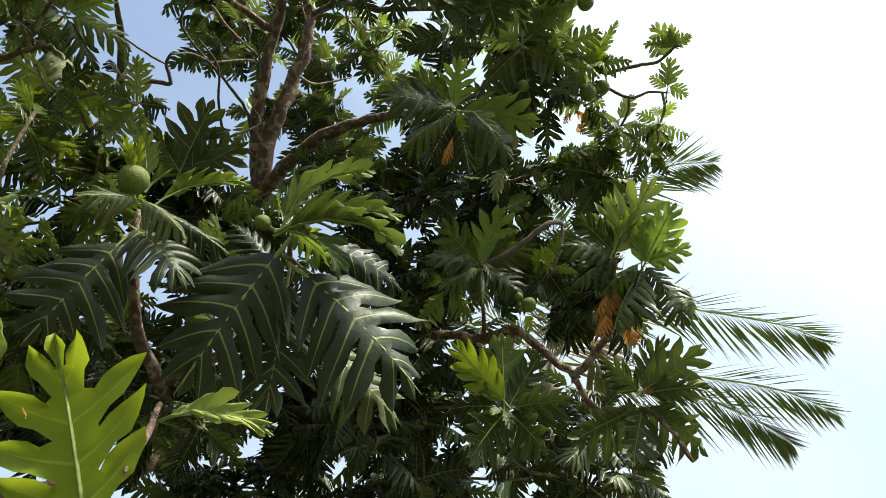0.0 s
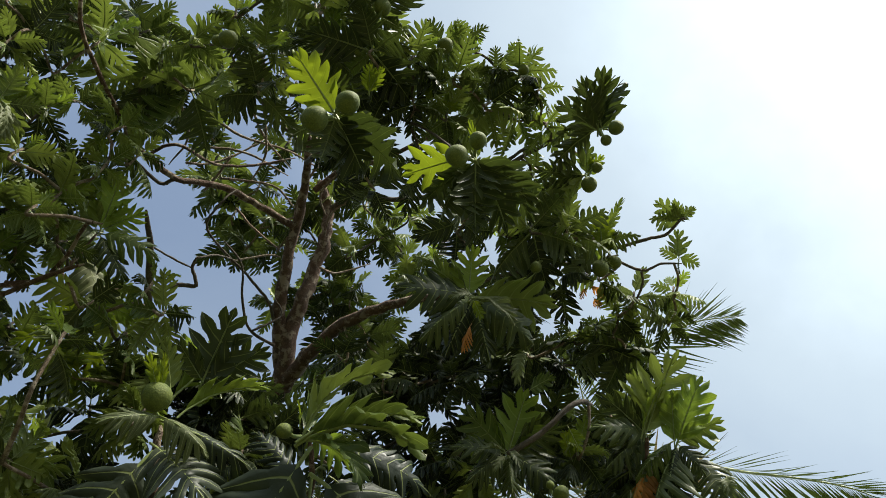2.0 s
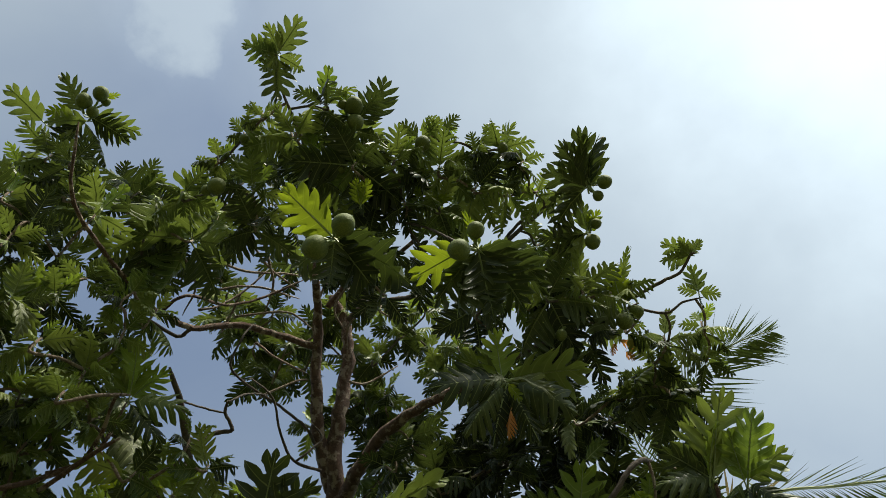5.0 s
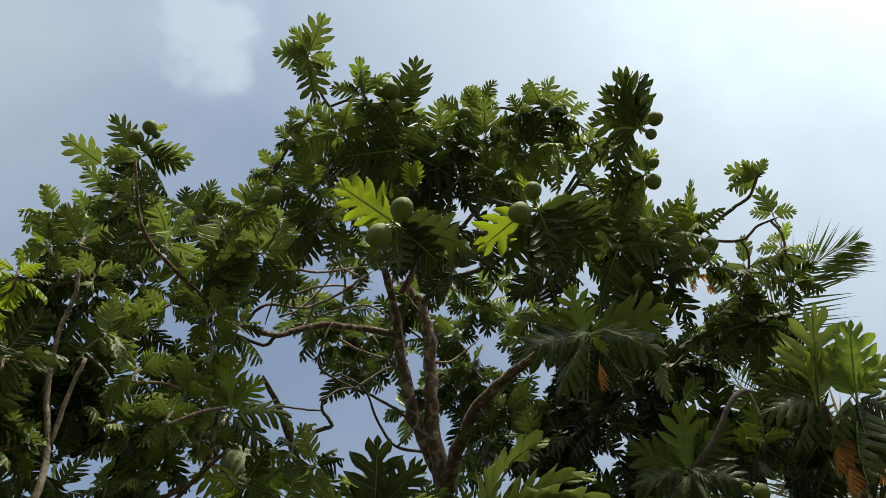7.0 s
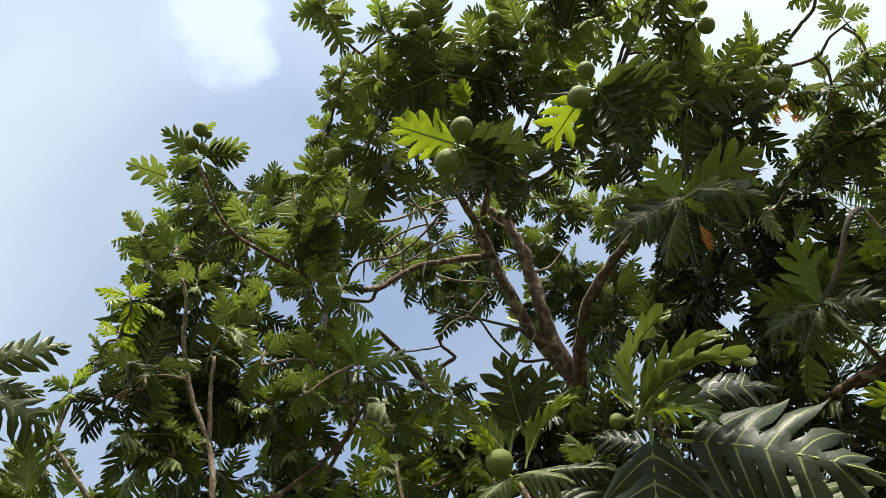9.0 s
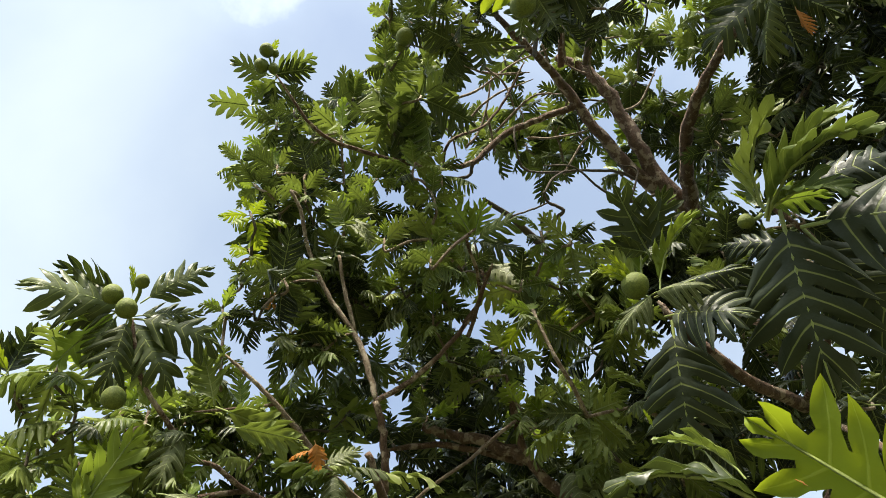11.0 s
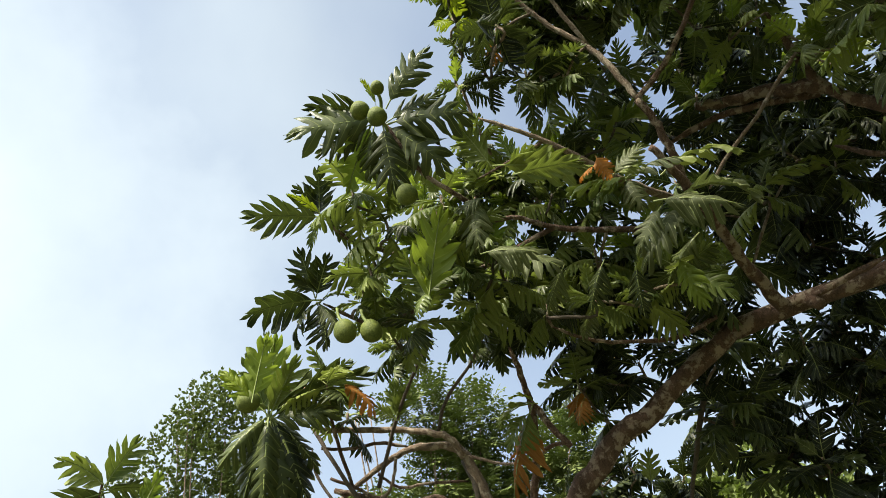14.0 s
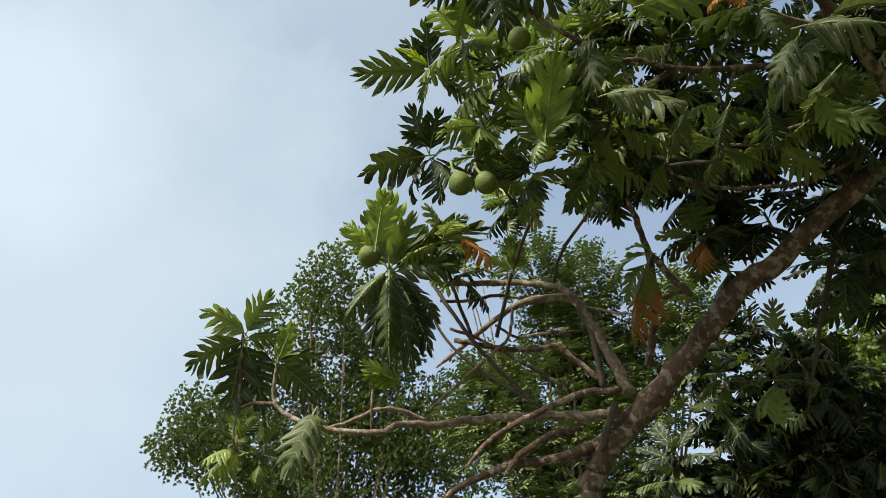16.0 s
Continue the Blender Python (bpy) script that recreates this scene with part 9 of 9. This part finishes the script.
spray((-6.10, 3.02, 3.01), (-0.63, -0.23, 0.74), 7, 0.37, "deep")
spray((-5.54, 3.17, 3.09), (0.62, 0.07, 0.78), 8, 0.31, "deep")
spray((-5.89, 2.86, 2.91), (-0.34, -0.66, 0.67), 8, 0.30, "deep")
spray((-5.52, 2.96, 2.87), (0.59, -0.48, 0.65), 7, 0.33, "deep")
spray((-4.27, 2.47, 5.80), (-0.43, -0.60, 0.68), 6, 0.30, "deep")
spray((-3.89, 2.63, 6.20), (0.43, 0.11, 0.89), 7, 0.34, "deep")
spray((-4.12, 2.59, 6.31), (0.13, 0.07, 0.99), 6, 0.31, "deep")
spray((-4.02, 2.27, 6.23), (0.38, 0.63, 0.67), 6, 0.28, "deep")
spray((-4.04, 2.36, 6.06), (0.22, 0.74, 0.63), 6, 0.32, "deep")
spray((-4.15, 1.82, 6.15), (-0.10, -0.73, 0.68), 8, 0.33, "deep")
spray((-3.41, 0.92, 5.74), (0.04, -0.11, 0.99), 8, 0.28)
spray((-3.37, 1.36, 5.94), (-0.29, 0.11, 0.95), 8, 0.27)
spray((-3.34, 1.71, 6.01), (0.18, 0.35, 0.92), 7, 0.30)
spray((-3.84, 1.48, 5.66), (-0.07, 0.28, 0.96), 8, 0.27)
spray((-3.13, 0.64, 5.60), (0.36, 0.32, 0.88), 8, 0.23)
spray((-3.57, 1.40, 5.66), (0.31, -0.37, 0.87), 7, 0.34)
spray((-5.48, 1.14, 4.22), (-0.16, -0.35, 0.92), 8, 0.26, "deep")
spray((-5.30, 1.37, 4.34), (0.38, -0.17, 0.91), 7, 0.23, "deep")
spray((-4.89, 1.39, 3.90), (0.31, -0.16, 0.94), 6, 0.29, "deep")
spray((-4.95, 1.18, 4.34), (-0.04, 0.02, 1.00), 8, 0.29, "deep")
spray((-5.03, 1.48, 4.41), (-0.31, 0.37, 0.88), 8, 0.24, "deep")
spray((-5.03, 1.76, 4.17), (0.18, 0.36, 0.92), 7, 0.30, "deep")
spray((-5.12, 0.98, 4.33), (0.04, -0.40, 0.92), 7, 0.30, "deep")
spray((-4.73, 1.84, 4.21), (-0.11, 0.08, 0.99), 6, 0.23, "deep")
spray((-4.13, 0.68, 4.03), (-0.03, 0.16, 0.99), 7, 0.27)
spray((-3.90, 0.90, 3.88), (-0.01, 0.08, 1.00), 8, 0.22)
spray((-3.88, 1.18, 3.87), (0.11, -0.18, 0.98), 8, 0.25, "mid")
spray((-3.76, 1.41, 3.89), (-0.16, -0.11, 0.98), 8, 0.24, "mid")
spray((-2.52, 0.94, 5.89), (0.04, -0.11, 0.99), 8, 0.21)
spray((-2.45, 0.99, 6.16), (0.09, 0.34, 0.94), 7, 0.19)
spray((-2.16, 1.13, 6.03), (0.40, -0.02, 0.91), 8, 0.21)
spray((-2.63, 1.30, 6.00), (-0.29, 0.11, 0.95), 8, 0.20)
spray((-2.20, 1.27, 5.81), (0.23, -0.28, 0.93), 8, 0.18, "mid")
spray((-2.22, 1.39, 6.30), (0.27, -0.19, 0.94), 8, 0.22)
spray((-2.56, 1.54, 6.13), (0.18, 0.35, 0.92), 7, 0.22, "mid")
spray((-1.95, 1.92, 5.43), (0.37, -0.29, 0.89), 7, 0.18, "mid")
spray((-1.79, 1.96, 5.15), (-0.23, 0.37, 0.90), 7, 0.23, "mid")
spray((-2.17, 2.21, 5.34), (-0.07, 0.28, 0.96), 8, 0.20, "mid")
spray((-2.25, 1.93, 5.25), (0.07, 0.34, 0.94), 8, 0.24, "mid")
spray((-2.30, 1.26, 5.14), (-0.19, 0.09, 0.98), 8, 0.19, "mid")
spray((-2.44, 1.65, 5.50), (0.36, 0.32, 0.88), 8, 0.19, "mid")
spray((-2.43, 2.22, 4.39), (0.40, -0.02, 0.91), 8, 0.30)
spray((-1.97, 2.94, 4.26), (0.27, -0.19, 0.94), 8, 0.30, "deep")
spray((-1.82, 3.18, 4.18), (0.18, 0.35, 0.92), 7, 0.30, "deep")
spray((-1.48, 3.08, 4.22), (0.37, -0.29, 0.89), 7, 0.25, "deep")
spray((-1.31, 3.07, 3.87), (-0.23, 0.37, 0.90), 7, 0.30, "deep")
spray((-1.71, 3.32, 4.06), (-0.07, 0.28, 0.96), 8, 0.27, "deep")
spray((-2.05, 2.73, 4.24), (0.07, 0.34, 0.94), 8, 0.31, "deep")
spray((-1.07, 3.41, 5.51), (-0.19, 0.09, 0.98), 8, 0.25, "deep")
spray((-0.85, 4.00, 5.70), (0.36, 0.32, 0.88), 8, 0.25, "deep")
spray((-0.52, 3.72, 5.85), (0.11, 0.40, 0.91), 7, 0.26, "deep")
spray((-0.93, 3.84, 5.15), (0.28, 0.38, 0.88), 6, 0.27, "deep")
spray((-0.57, 3.85, 5.21), (0.31, -0.37, 0.87), 7, 0.30, "deep")
spray((-0.27, 4.08, 5.71), (-0.37, 0.09, 0.92), 6, 0.27, "deep")
spray((-0.04, 3.75, 5.81), (0.04, 0.35, 0.94), 7, 0.28, "deep")
spray((-5.61, 2.10, 3.82), (0.04, -0.11, 0.99), 8, 0.27, "deep")
spray((-5.59, 2.56, 3.90), (0.09, 0.34, 0.94), 7, 0.25, "deep")
spray((-5.23, 2.73, 3.92), (0.40, -0.02, 0.91), 8, 0.27, "deep")
spray((-5.43, 3.09, 3.65), (-0.29, 0.11, 0.95), 8, 0.26, "deep")
spray((-4.92, 3.15, 3.60), (0.23, -0.28, 0.93), 8, 0.23, "deep")
spray((-5.26, 3.11, 4.20), (0.27, -0.19, 0.94), 8, 0.29, "deep")
spray((-5.05, 3.05, 4.73), (0.18, 0.35, 0.92), 7, 0.29, "deep")
spray((-4.91, 3.21, 4.38), (0.37, -0.29, 0.89), 7, 0.24, "deep")


# ---- twigs grow from the branches to each whorl, nearest first ----
def grow_twigs():
    here, grown = Vector((-0.1, -0.2, 1.6)), []
    ends = [p for p, _ in NODES]
    spots = np.array([p[:] for p in ends])
    left = list(range(len(SPRAYS)))
    at = np.array([s[0][:] for s in SPRAYS])
    near = np.array([np.min(np.linalg.norm(spots - a, axis=1) + 0.6 * np.maximum(0, spots[:, 2] - a[2])) for a in at])
    while left:
        k = min(left, key=lambda i: near[i])
        left.remove(k)
        p, axis = SPRAYS[k]
        cost = np.linalg.norm(spots - at[k], axis=1) + 0.6 * np.maximum(0, spots[:, 2] - at[k][2])
        q = Vector(spots[int(np.argmin(cost))])
        far = (p - q).length
        if far < 0.06:
            continue
        bend = p - axis * min(0.45 * far, 0.5) - Vector((0, 0, 0.06 * far))
        line = smooth_line([q, (q + bend) / 2 + Vector((0.03, -0.02, -0.05 * far)), bend, p], 3)
        n = len(line) - 1
        radii = [0.009 + 0.006 * min(far, 1.5) * (1 - i / n) for i in range(n + 1)]
        verts, faces = tube(local(line), radii, 6, 0.15, k)
        grown.append((((p + q) / 2 - here).length, verts, faces, 0 if k % 3 else 1))
        fresh = np.array([v[:] for v in line[1:]])
        spots = np.concatenate([spots, fresh])
        for i in left:
            c = np.linalg.norm(fresh - at[i], axis=1) + 0.6 * np.maximum(0, fresh[:, 2] - at[i][2])
            near[i] = min(near[i], c.min())

    grown.sort(key=lambda g: g[0])
    bark = [TWIG_BARK, DARK_BARK]
    for _, verts, faces, kind in grown[:280]:
        link_mesh("twig", verts, faces, [bark[kind]], parent=tree)
    every, joined, index = [], [], []
    for _, verts, faces, kind in grown[280:]:
        joined.extend(tuple(a + len(every) for a in f) for f in faces)
        index.extend([kind] * len(faces))
        every.extend(verts)
    if every:
        tagged(link_mesh("inner_twig_growth", every, joined, bark, index, tree, "thin grey-brown twigs inside the crown"), kind="stuff")


grow_twigs()


# ---- leaves: those nearest to the standing place singly, the rest of the crown joined ----
def lay_marks(me, marks):
    """Where each corner lies along and across its lobe, for the relief of the side veins."""
    at = np.zeros(len(me.loops), dtype=np.int32)
    me.loops.foreach_get("vertex_index", at)
    me.uv_layers.new(name="blade").data.foreach_set("uv", np.array(marks, dtype=np.float32)[at].ravel())


def grow_leaves():
    here = Vector((-0.1, -0.2, 1.6))
    order = sorted(LEAVES, key=lambda f: ((f[0] + f[1]) / 2 - here).length)
    meshes, picked, detailed = {}, 290, 1500
    for base, tip, normal, kind, tone, wide, number in order[:picked]:
        shape = number % len(SHAPES[kind])
        key = (kind, shape, tone)
        if key not in meshes:
            verts, faces, index, marks = SHAPES[kind][shape]
            me = bpy.data.meshes.new("leaf")
            me.from_pydata(verts, [], faces)
            me.materials.append(BLADE[tone])
            me.materials.append(VEIN_DEAD if tone == "dead" else VEIN)
            me.polygons.foreach_set("material_index", index)
            lay_marks(me, marks)
            me.polygons.foreach_set("use_smooth", [True] * len(faces))
            me.update()
            meshes[key] = me
        ob = new("leaf", meshes[key])
        ob.parent = tree
        ob.matrix_local = HOME @ leaf_matrix(base, tip, normal, wide)
        if tone == "dead":
            tagged(ob, "withered orange-brown leaf")
        elif tone == "young":
            tagged(ob, "young yellow-green leaf")
    tones = list(BLADE)
    arrays = [{kind: [np.array([p[:] for p in shape[0]]) for shape in shapes] for kind, shapes in book.items()} for book in (SHAPES, FAR_SHAPES)]
    verts, faces, index, where, count = [], [], [], [], 0
    for rank, (base, tip, normal, kind, tone, wide, number) in enumerate(order[picked:]):
        far = int(rank > detailed)
        k = number % len(SHAPES[kind])
        _, f, i, marks = (SHAPES, FAR_SHAPES)[far][kind][k]
        m = np.array(HOME @ leaf_matrix(base, tip, normal, wide))
        v = arrays[far][kind][k] @ m[:3, :3].T + m[:3, 3]
        verts.append(v)
        where.extend(marks)
        faces.extend(tuple(a + count for a in face) for face in f)
        slot = tones.index(tone)
        index.extend(slot if a == 0 else len(tones) for a in i)
        count += len(v)
    if verts:
        crown = link_mesh("foliage", np.concatenate(verts).tolist(), faces, [*BLADE.values(), VEIN], index, tree, "dense dark green lobed leaves of the inner crown")
        lay_marks(crown.data, where)
        tagged(crown, kind="stuff")


grow_leaves()


# ---- ground ----
def make_ground():
    rng = random.Random(4)
    n, verts, faces = 40, [], []
    grid = [math.copysign(abs(k / n) ** 2.2 * 1500, k) for k in range(-n, n + 1)]
    for y in grid:
        for x in grid:
            flat = 0.0 if math.hypot(x, y) < 8 else 0.25 * noise.noise(Vector((x * 0.05, y * 0.05, 0)))
            verts.append((x, y, flat - 0.02))
    w = 2 * n + 1
    for j in range(2 * n):
        for i in range(2 * n):
            a = j * w + i
            faces.append((a, a + 1, a + w + 1, a + w))
    tagged(link_mesh("ground", verts, faces, [GROUND]), "dark earth with thin grass under the trees", "ground", kind="structure")


make_ground()


# ---- things further off ----
FAR_LEAF = leaf_material("far_leaf", (0.020, 0.024, 0.014), (0.066, 0.070, 0.038), 0.6, 0.16, (0.22, 0.34, 0.05))
FEATHER_LEAF = leaf_material("feathery_leaf", (0.009, 0.013, 0.008), (0.032, 0.038, 0.018), 0.6, 0.12, (0.22, 0.34, 0.05))
FAR_GREEN = leaf_material("far_green_leaf", (0.017, 0.028, 0.009), (0.050, 0.062, 0.020), 0.6, 0.2, (0.35, 0.52, 0.05))
FROND = leaf_material("palm_leaflet", (0.009, 0.013, 0.009), (0.026, 0.031, 0.018), 0.42, 0.06, (0.25, 0.38, 0.05))
DRY = leaf_material("dry_palm_leaflet", (0.16, 0.115, 0.06), (0.34, 0.26, 0.15), 0.6, 0.25, (0.5, 0.36, 0.15))
PALM_STEM = plain_material("palm_stem", (0.09, 0.075, 0.06), (0.22, 0.19, 0.155), 0.85, 9, 0.7)
RACHIS = plain_material("frond_midrib", (0.17, 0.20, 0.07), (0.34, 0.36, 0.16), 0.5, 12, 0.2)


def leaflet(verts, faces, base, tip, across, half):
    """A folded, pointed leaflet of four faces."""
    n = len(verts)
    m = base.lerp(tip, 0.4)
    low = (tip - base).cross(across).normalized() * half * 0.35
    verts.extend([base, m - across * half, m + low, m + across * half, tip])
    faces.extend([(n, n + 1, n + 2), (n, n + 2, n + 3), (n + 1, n + 4, n + 2), (n + 2, n + 4, n + 3)])


def coconut_palm(foot, crown, fronds):
    palm = tagged(new("coconut_palm"), "tall coconut palm with arching feathery fronds", "palm tree")
    palm.location = foot
    home = Vector(foot)
    crown = Vector(crown)
    line = smooth_line([home, home.lerp(crown, 0.5) + Vector((0.12, 0.08, 0)), crown], 10)
    verts, faces = tube([p - home for p in line], [0.17 - 0.05 * k / 20 for k in range(21)], 12, 0.1, 3)
    link_mesh("trunk", verts, faces, [PALM_STEM], parent=palm)
    for number, (bends, dry) in enumerate(fronds):
        rng = random.Random(number)
        line = smooth_line([crown, *bends], 44 // len(bends))
        n = len(line) - 1
        verts, faces = tube([p - home for p in line], [0.028 - 0.022 * k / n for k in range(n + 1)], 6)
        rib = link_mesh("frond", verts, faces, [RACHIS], parent=palm, label="dry brown palm frond" if dry else "")
        verts, faces = [], []
        for k in range(5, n):
            for h in (0.0, 0.5):
                s = (k + h) / n
                p = line[k].lerp(line[min(k + 1, n)], h) - home
                d = (line[min(k + 1, n)] - line[k - 1]).normalized()
                flat = d.cross(Vector((0, 0, 1))).normalized()
                for side in (-1, 1):
                    size = (0.84 * math.sin(math.pi * min(0.97, s * 0.85 + 0.12)) + 0.12) * rng.uniform(0.8, 1.1)
                    way = (flat * side * 0.85 + d * (0.75 + 0.5 * s) + Vector((0, 0, rng.uniform(-1.1, -0.15)))).normalized()
                    leaflet(verts, faces, p, p + way * size, d.cross(way).cross(way).normalized(), 0.016 * rng.uniform(0.7, 1.2))
        leaflets = link_mesh("blade", verts, faces, [DRY if dry else FROND], parent=rib, smooth=False)
        tagged(leaflets, kind="stuff")


def wood_tree(label, foot, clumps, count, size, slim, material, stems, seed, feather=0):
    """A tree seen from afar: stems, limbs to each clump, and small leaves set in tufts."""
    rng = random.Random(seed)
    thing = tagged(new("tree"), label, "tree")
    thing.location = foot
    home = Vector(foot)
    low = min(Vector(c[:3]).z - c[3] for c in clumps)
    fork = Vector((home.x, home.y, max(1.0, low * 0.7)))
    verts, faces = tube([p - home for p in smooth_line([home, home.lerp(fork, 0.6) + Vector((0.05, 0.1, 0)), fork], 4)], [0.2, 0.19, 0.18, 0.17, 0.16, 0.155, 0.15, 0.145, 0.14], 10, 0.15)
    link_mesh("trunk", verts, faces, [BARK], parent=thing)
    tips = []
    for x, y, z, r in clumps:
        c = Vector((x, y, z))
        for k in range(stems):
            end = c + Vector([rng.uniform(-0.6, 0.6) * r for _ in range(3)]) + Vector((0, 0, 0.4 * r))
            knee = fork.lerp(end, 0.55) + Vector((rng.uniform(-0.2, 0.2), rng.uniform(-0.2, 0.2), -0.12 * (end - fork).length))
            line = smooth_line([fork, knee, end], 5)
            verts, faces = tube([p - home for p in line], [0.036 - 0.029 * i / 10 for i in range(11)], 6, 0.1, k)
            link_mesh("limb", verts, faces, [TWIG_BARK], parent=thing)
            tips.append(end)
    verts, faces = [], []
    total = sum(c[3] ** 2 for c in clumps)
    for x, y, z, r in clumps:
        c = Vector((x, y, z)) - home
        for _ in range(int(count * r * r / total)):
            d = Vector([rng.gauss(0, 1) for _ in range(3)]).normalized()
            p = c + d * r * rng.uniform(0.15, 1.12) ** 0.6
            if noise.noise((p + home) * 1.3) < -0.16:
                continue
            way = (d + Vector((0, 0, 0.5)) + Vector([rng.uniform(-0.7, 0.7) for _ in range(3)])).normalized()
            if feather:
                way = (d * 0.8 + Vector((rng.uniform(-1, 1), rng.uniform(-1, 1), rng.uniform(-0.7, 0.7)))).normalized()
                flat = way.cross(Vector((0, 0, 1))).normalized()
                for k in range(feather):
                    q = p + way * size * 0.55 * k
                    for side in (-1, 1):
                        w = (flat * side + way * 0.35 + Vector((0, 0, rng.uniform(-0.9, 0.3)))).normalized()
                        leaflet(verts, faces, q, q + w * size, way, size * slim)
            else:
                for k in range(4):
                    w = (way + Vector([rng.uniform(-0.8, 0.8) for _ in range(3)])).normalized()
                    leaflet(verts, faces, p, p + w * size * rng.uniform(0.7, 1.2), w.orthogonal().normalized(), size * slim)
    crown = link_mesh("crown", verts, faces, [material], parent=thing, smooth=False)
    tagged(crown, kind="stuff")


def far_woods():
    """Low woods all round, far behind."""
    rng = random.Random(77)
    verts, faces = [], []
    for _ in range(14000):
        a = rng.uniform(0, 6.283)
        r = rng.uniform(29, 37)
        top = 6.2 + 3.0 * noise.noise(Vector((math.cos(a) * 5, math.sin(a) * 5, 2.0)))
        p = Vector((math.cos(a) * r, math.sin(a) * r, top * rng.uniform(0, 1) ** 0.6))
        w = Vector((rng.uniform(-1, 1), rng.uniform(-1, 1), rng.uniform(-0.3, 1))).normalized()
        leaflet(verts, faces, p, p + w * 1.1, w.orthogonal().normalized(), 0.42)
    ob = tagged(link_mesh("woods", verts, faces, [FAR_LEAF], smooth=False), "dark green woods all round in the distance", "woods", kind="stuff")


coconut_palm((1.66, 8.55, 0.00), (1.26, 8.25, 8.74), [
    ([Vector((2.57, 7.46, 9.13)), Vector((3.53, 7.31, 8.89)), Vector((4.40, 7.19, 8.53)), Vector((4.83, 7.18, 8.24))], False),
    ([Vector((2.36, 7.96, 8.36)), Vector((3.37, 7.80, 8.12)), Vector((4.22, 7.64, 7.80)), Vector((4.81, 7.60, 7.41))], False),
    ([Vector((2.38, 7.97, 8.02)), Vector((3.23, 7.84, 7.80)), Vector((3.87, 7.83, 7.44)), Vector((4.23, 7.87, 7.13))], False),
    ([Vector((1.61, 6.92, 9.75)), Vector((2.48, 6.07, 10.24)), Vector((2.97, 5.79, 10.29)), Vector((3.48, 5.66, 10.18))], False),
    ([Vector((-0.46, 8.20, 8.27)), Vector((-1.99, 8.35, 7.06))], False),
    ([Vector((1.40, 7.17, 9.28)), Vector((1.20, 5.95, 9.80))], False),
    ([Vector((2.12, 7.19, 8.82)), Vector((1.62, 7.30, 8.84)), Vector((1.20, 7.55, 8.66))], True),
    ([Vector((1.70, 7.55, 8.56)), Vector((1.93, 7.72, 8.30)), Vector((2.14, 7.93, 7.98))], True),
    ([Vector((0.19, 7.61, 9.25)), Vector((-0.80, 7.21, 9.32))], False),
    ([Vector((0.78, 8.43, 7.60)), Vector((0.52, 8.60, 6.62))], False),
])
wood_tree("slender tree with small grey-green leaves on many upright stems", (-13.12, -4.27, 0.00), [(-12.3, -3.7, 8.0, 0.76), (-12.6, -4.0, 7.2, 1.04), (-12.6, -4.9, 6.4, 0.87), (-13.2, -3.7, 6.1, 1.09), (-12.4, -6.1, 5.7, 0.76), (-12.3, -6.6, 5.2, 0.55), (-12.8, -5.5, 5.2, 1.09), (-13.6, -3.0, 5.3, 1.20), (-13.1, -3.1, 6.7, 0.82), (-13.3, -4.7, 4.8, 1.31), (-13.8, -2.4, 4.8, 1.20), (-13.6, -4.1, 4.4, 1.64)], 34000, 0.072, 0.30, FAR_LEAF, 3, 5)
wood_tree("tree with feathery compound leaves", (-9.94, -0.04, 0.00), [(-9.3, -0.1, 6.0, 0.43), (-9.4, 0.5, 5.7, 0.47), (-9.6, 0.2, 5.2, 0.47), (-9.9, -1.0, 4.5, 0.55), (-9.4, 1.7, 5.2, 0.43), (-9.7, 1.4, 4.8, 0.55), (-9.8, 0.6, 4.7, 0.62), (-10.0, -0.5, 4.2, 0.94), (-10.1, 0.6, 3.8, 0.94), (-9.3, -0.9, 5.9, 0.27), (-10.2, -0.0, 3.2, 1.17)], 5600, 0.085, 0.24, FEATHER_LEAF, 3, 6, 7)
wood_tree("leafy yellow-green tree behind the boughs", (-11.49, 3.50, 0.00), [(-11.0, 4.2, 4.7, 0.61), (-11.3, 3.8, 4.2, 0.56), (-11.3, 4.0, 3.7, 0.84), (-11.7, 3.3, 3.3, 0.75), (-10.9, 4.8, 4.2, 1.22), (-11.5, 4.0, 3.0, 1.03)], 9000, 0.12, 0.32, FAR_GREEN, 3, 7)
far_woods()
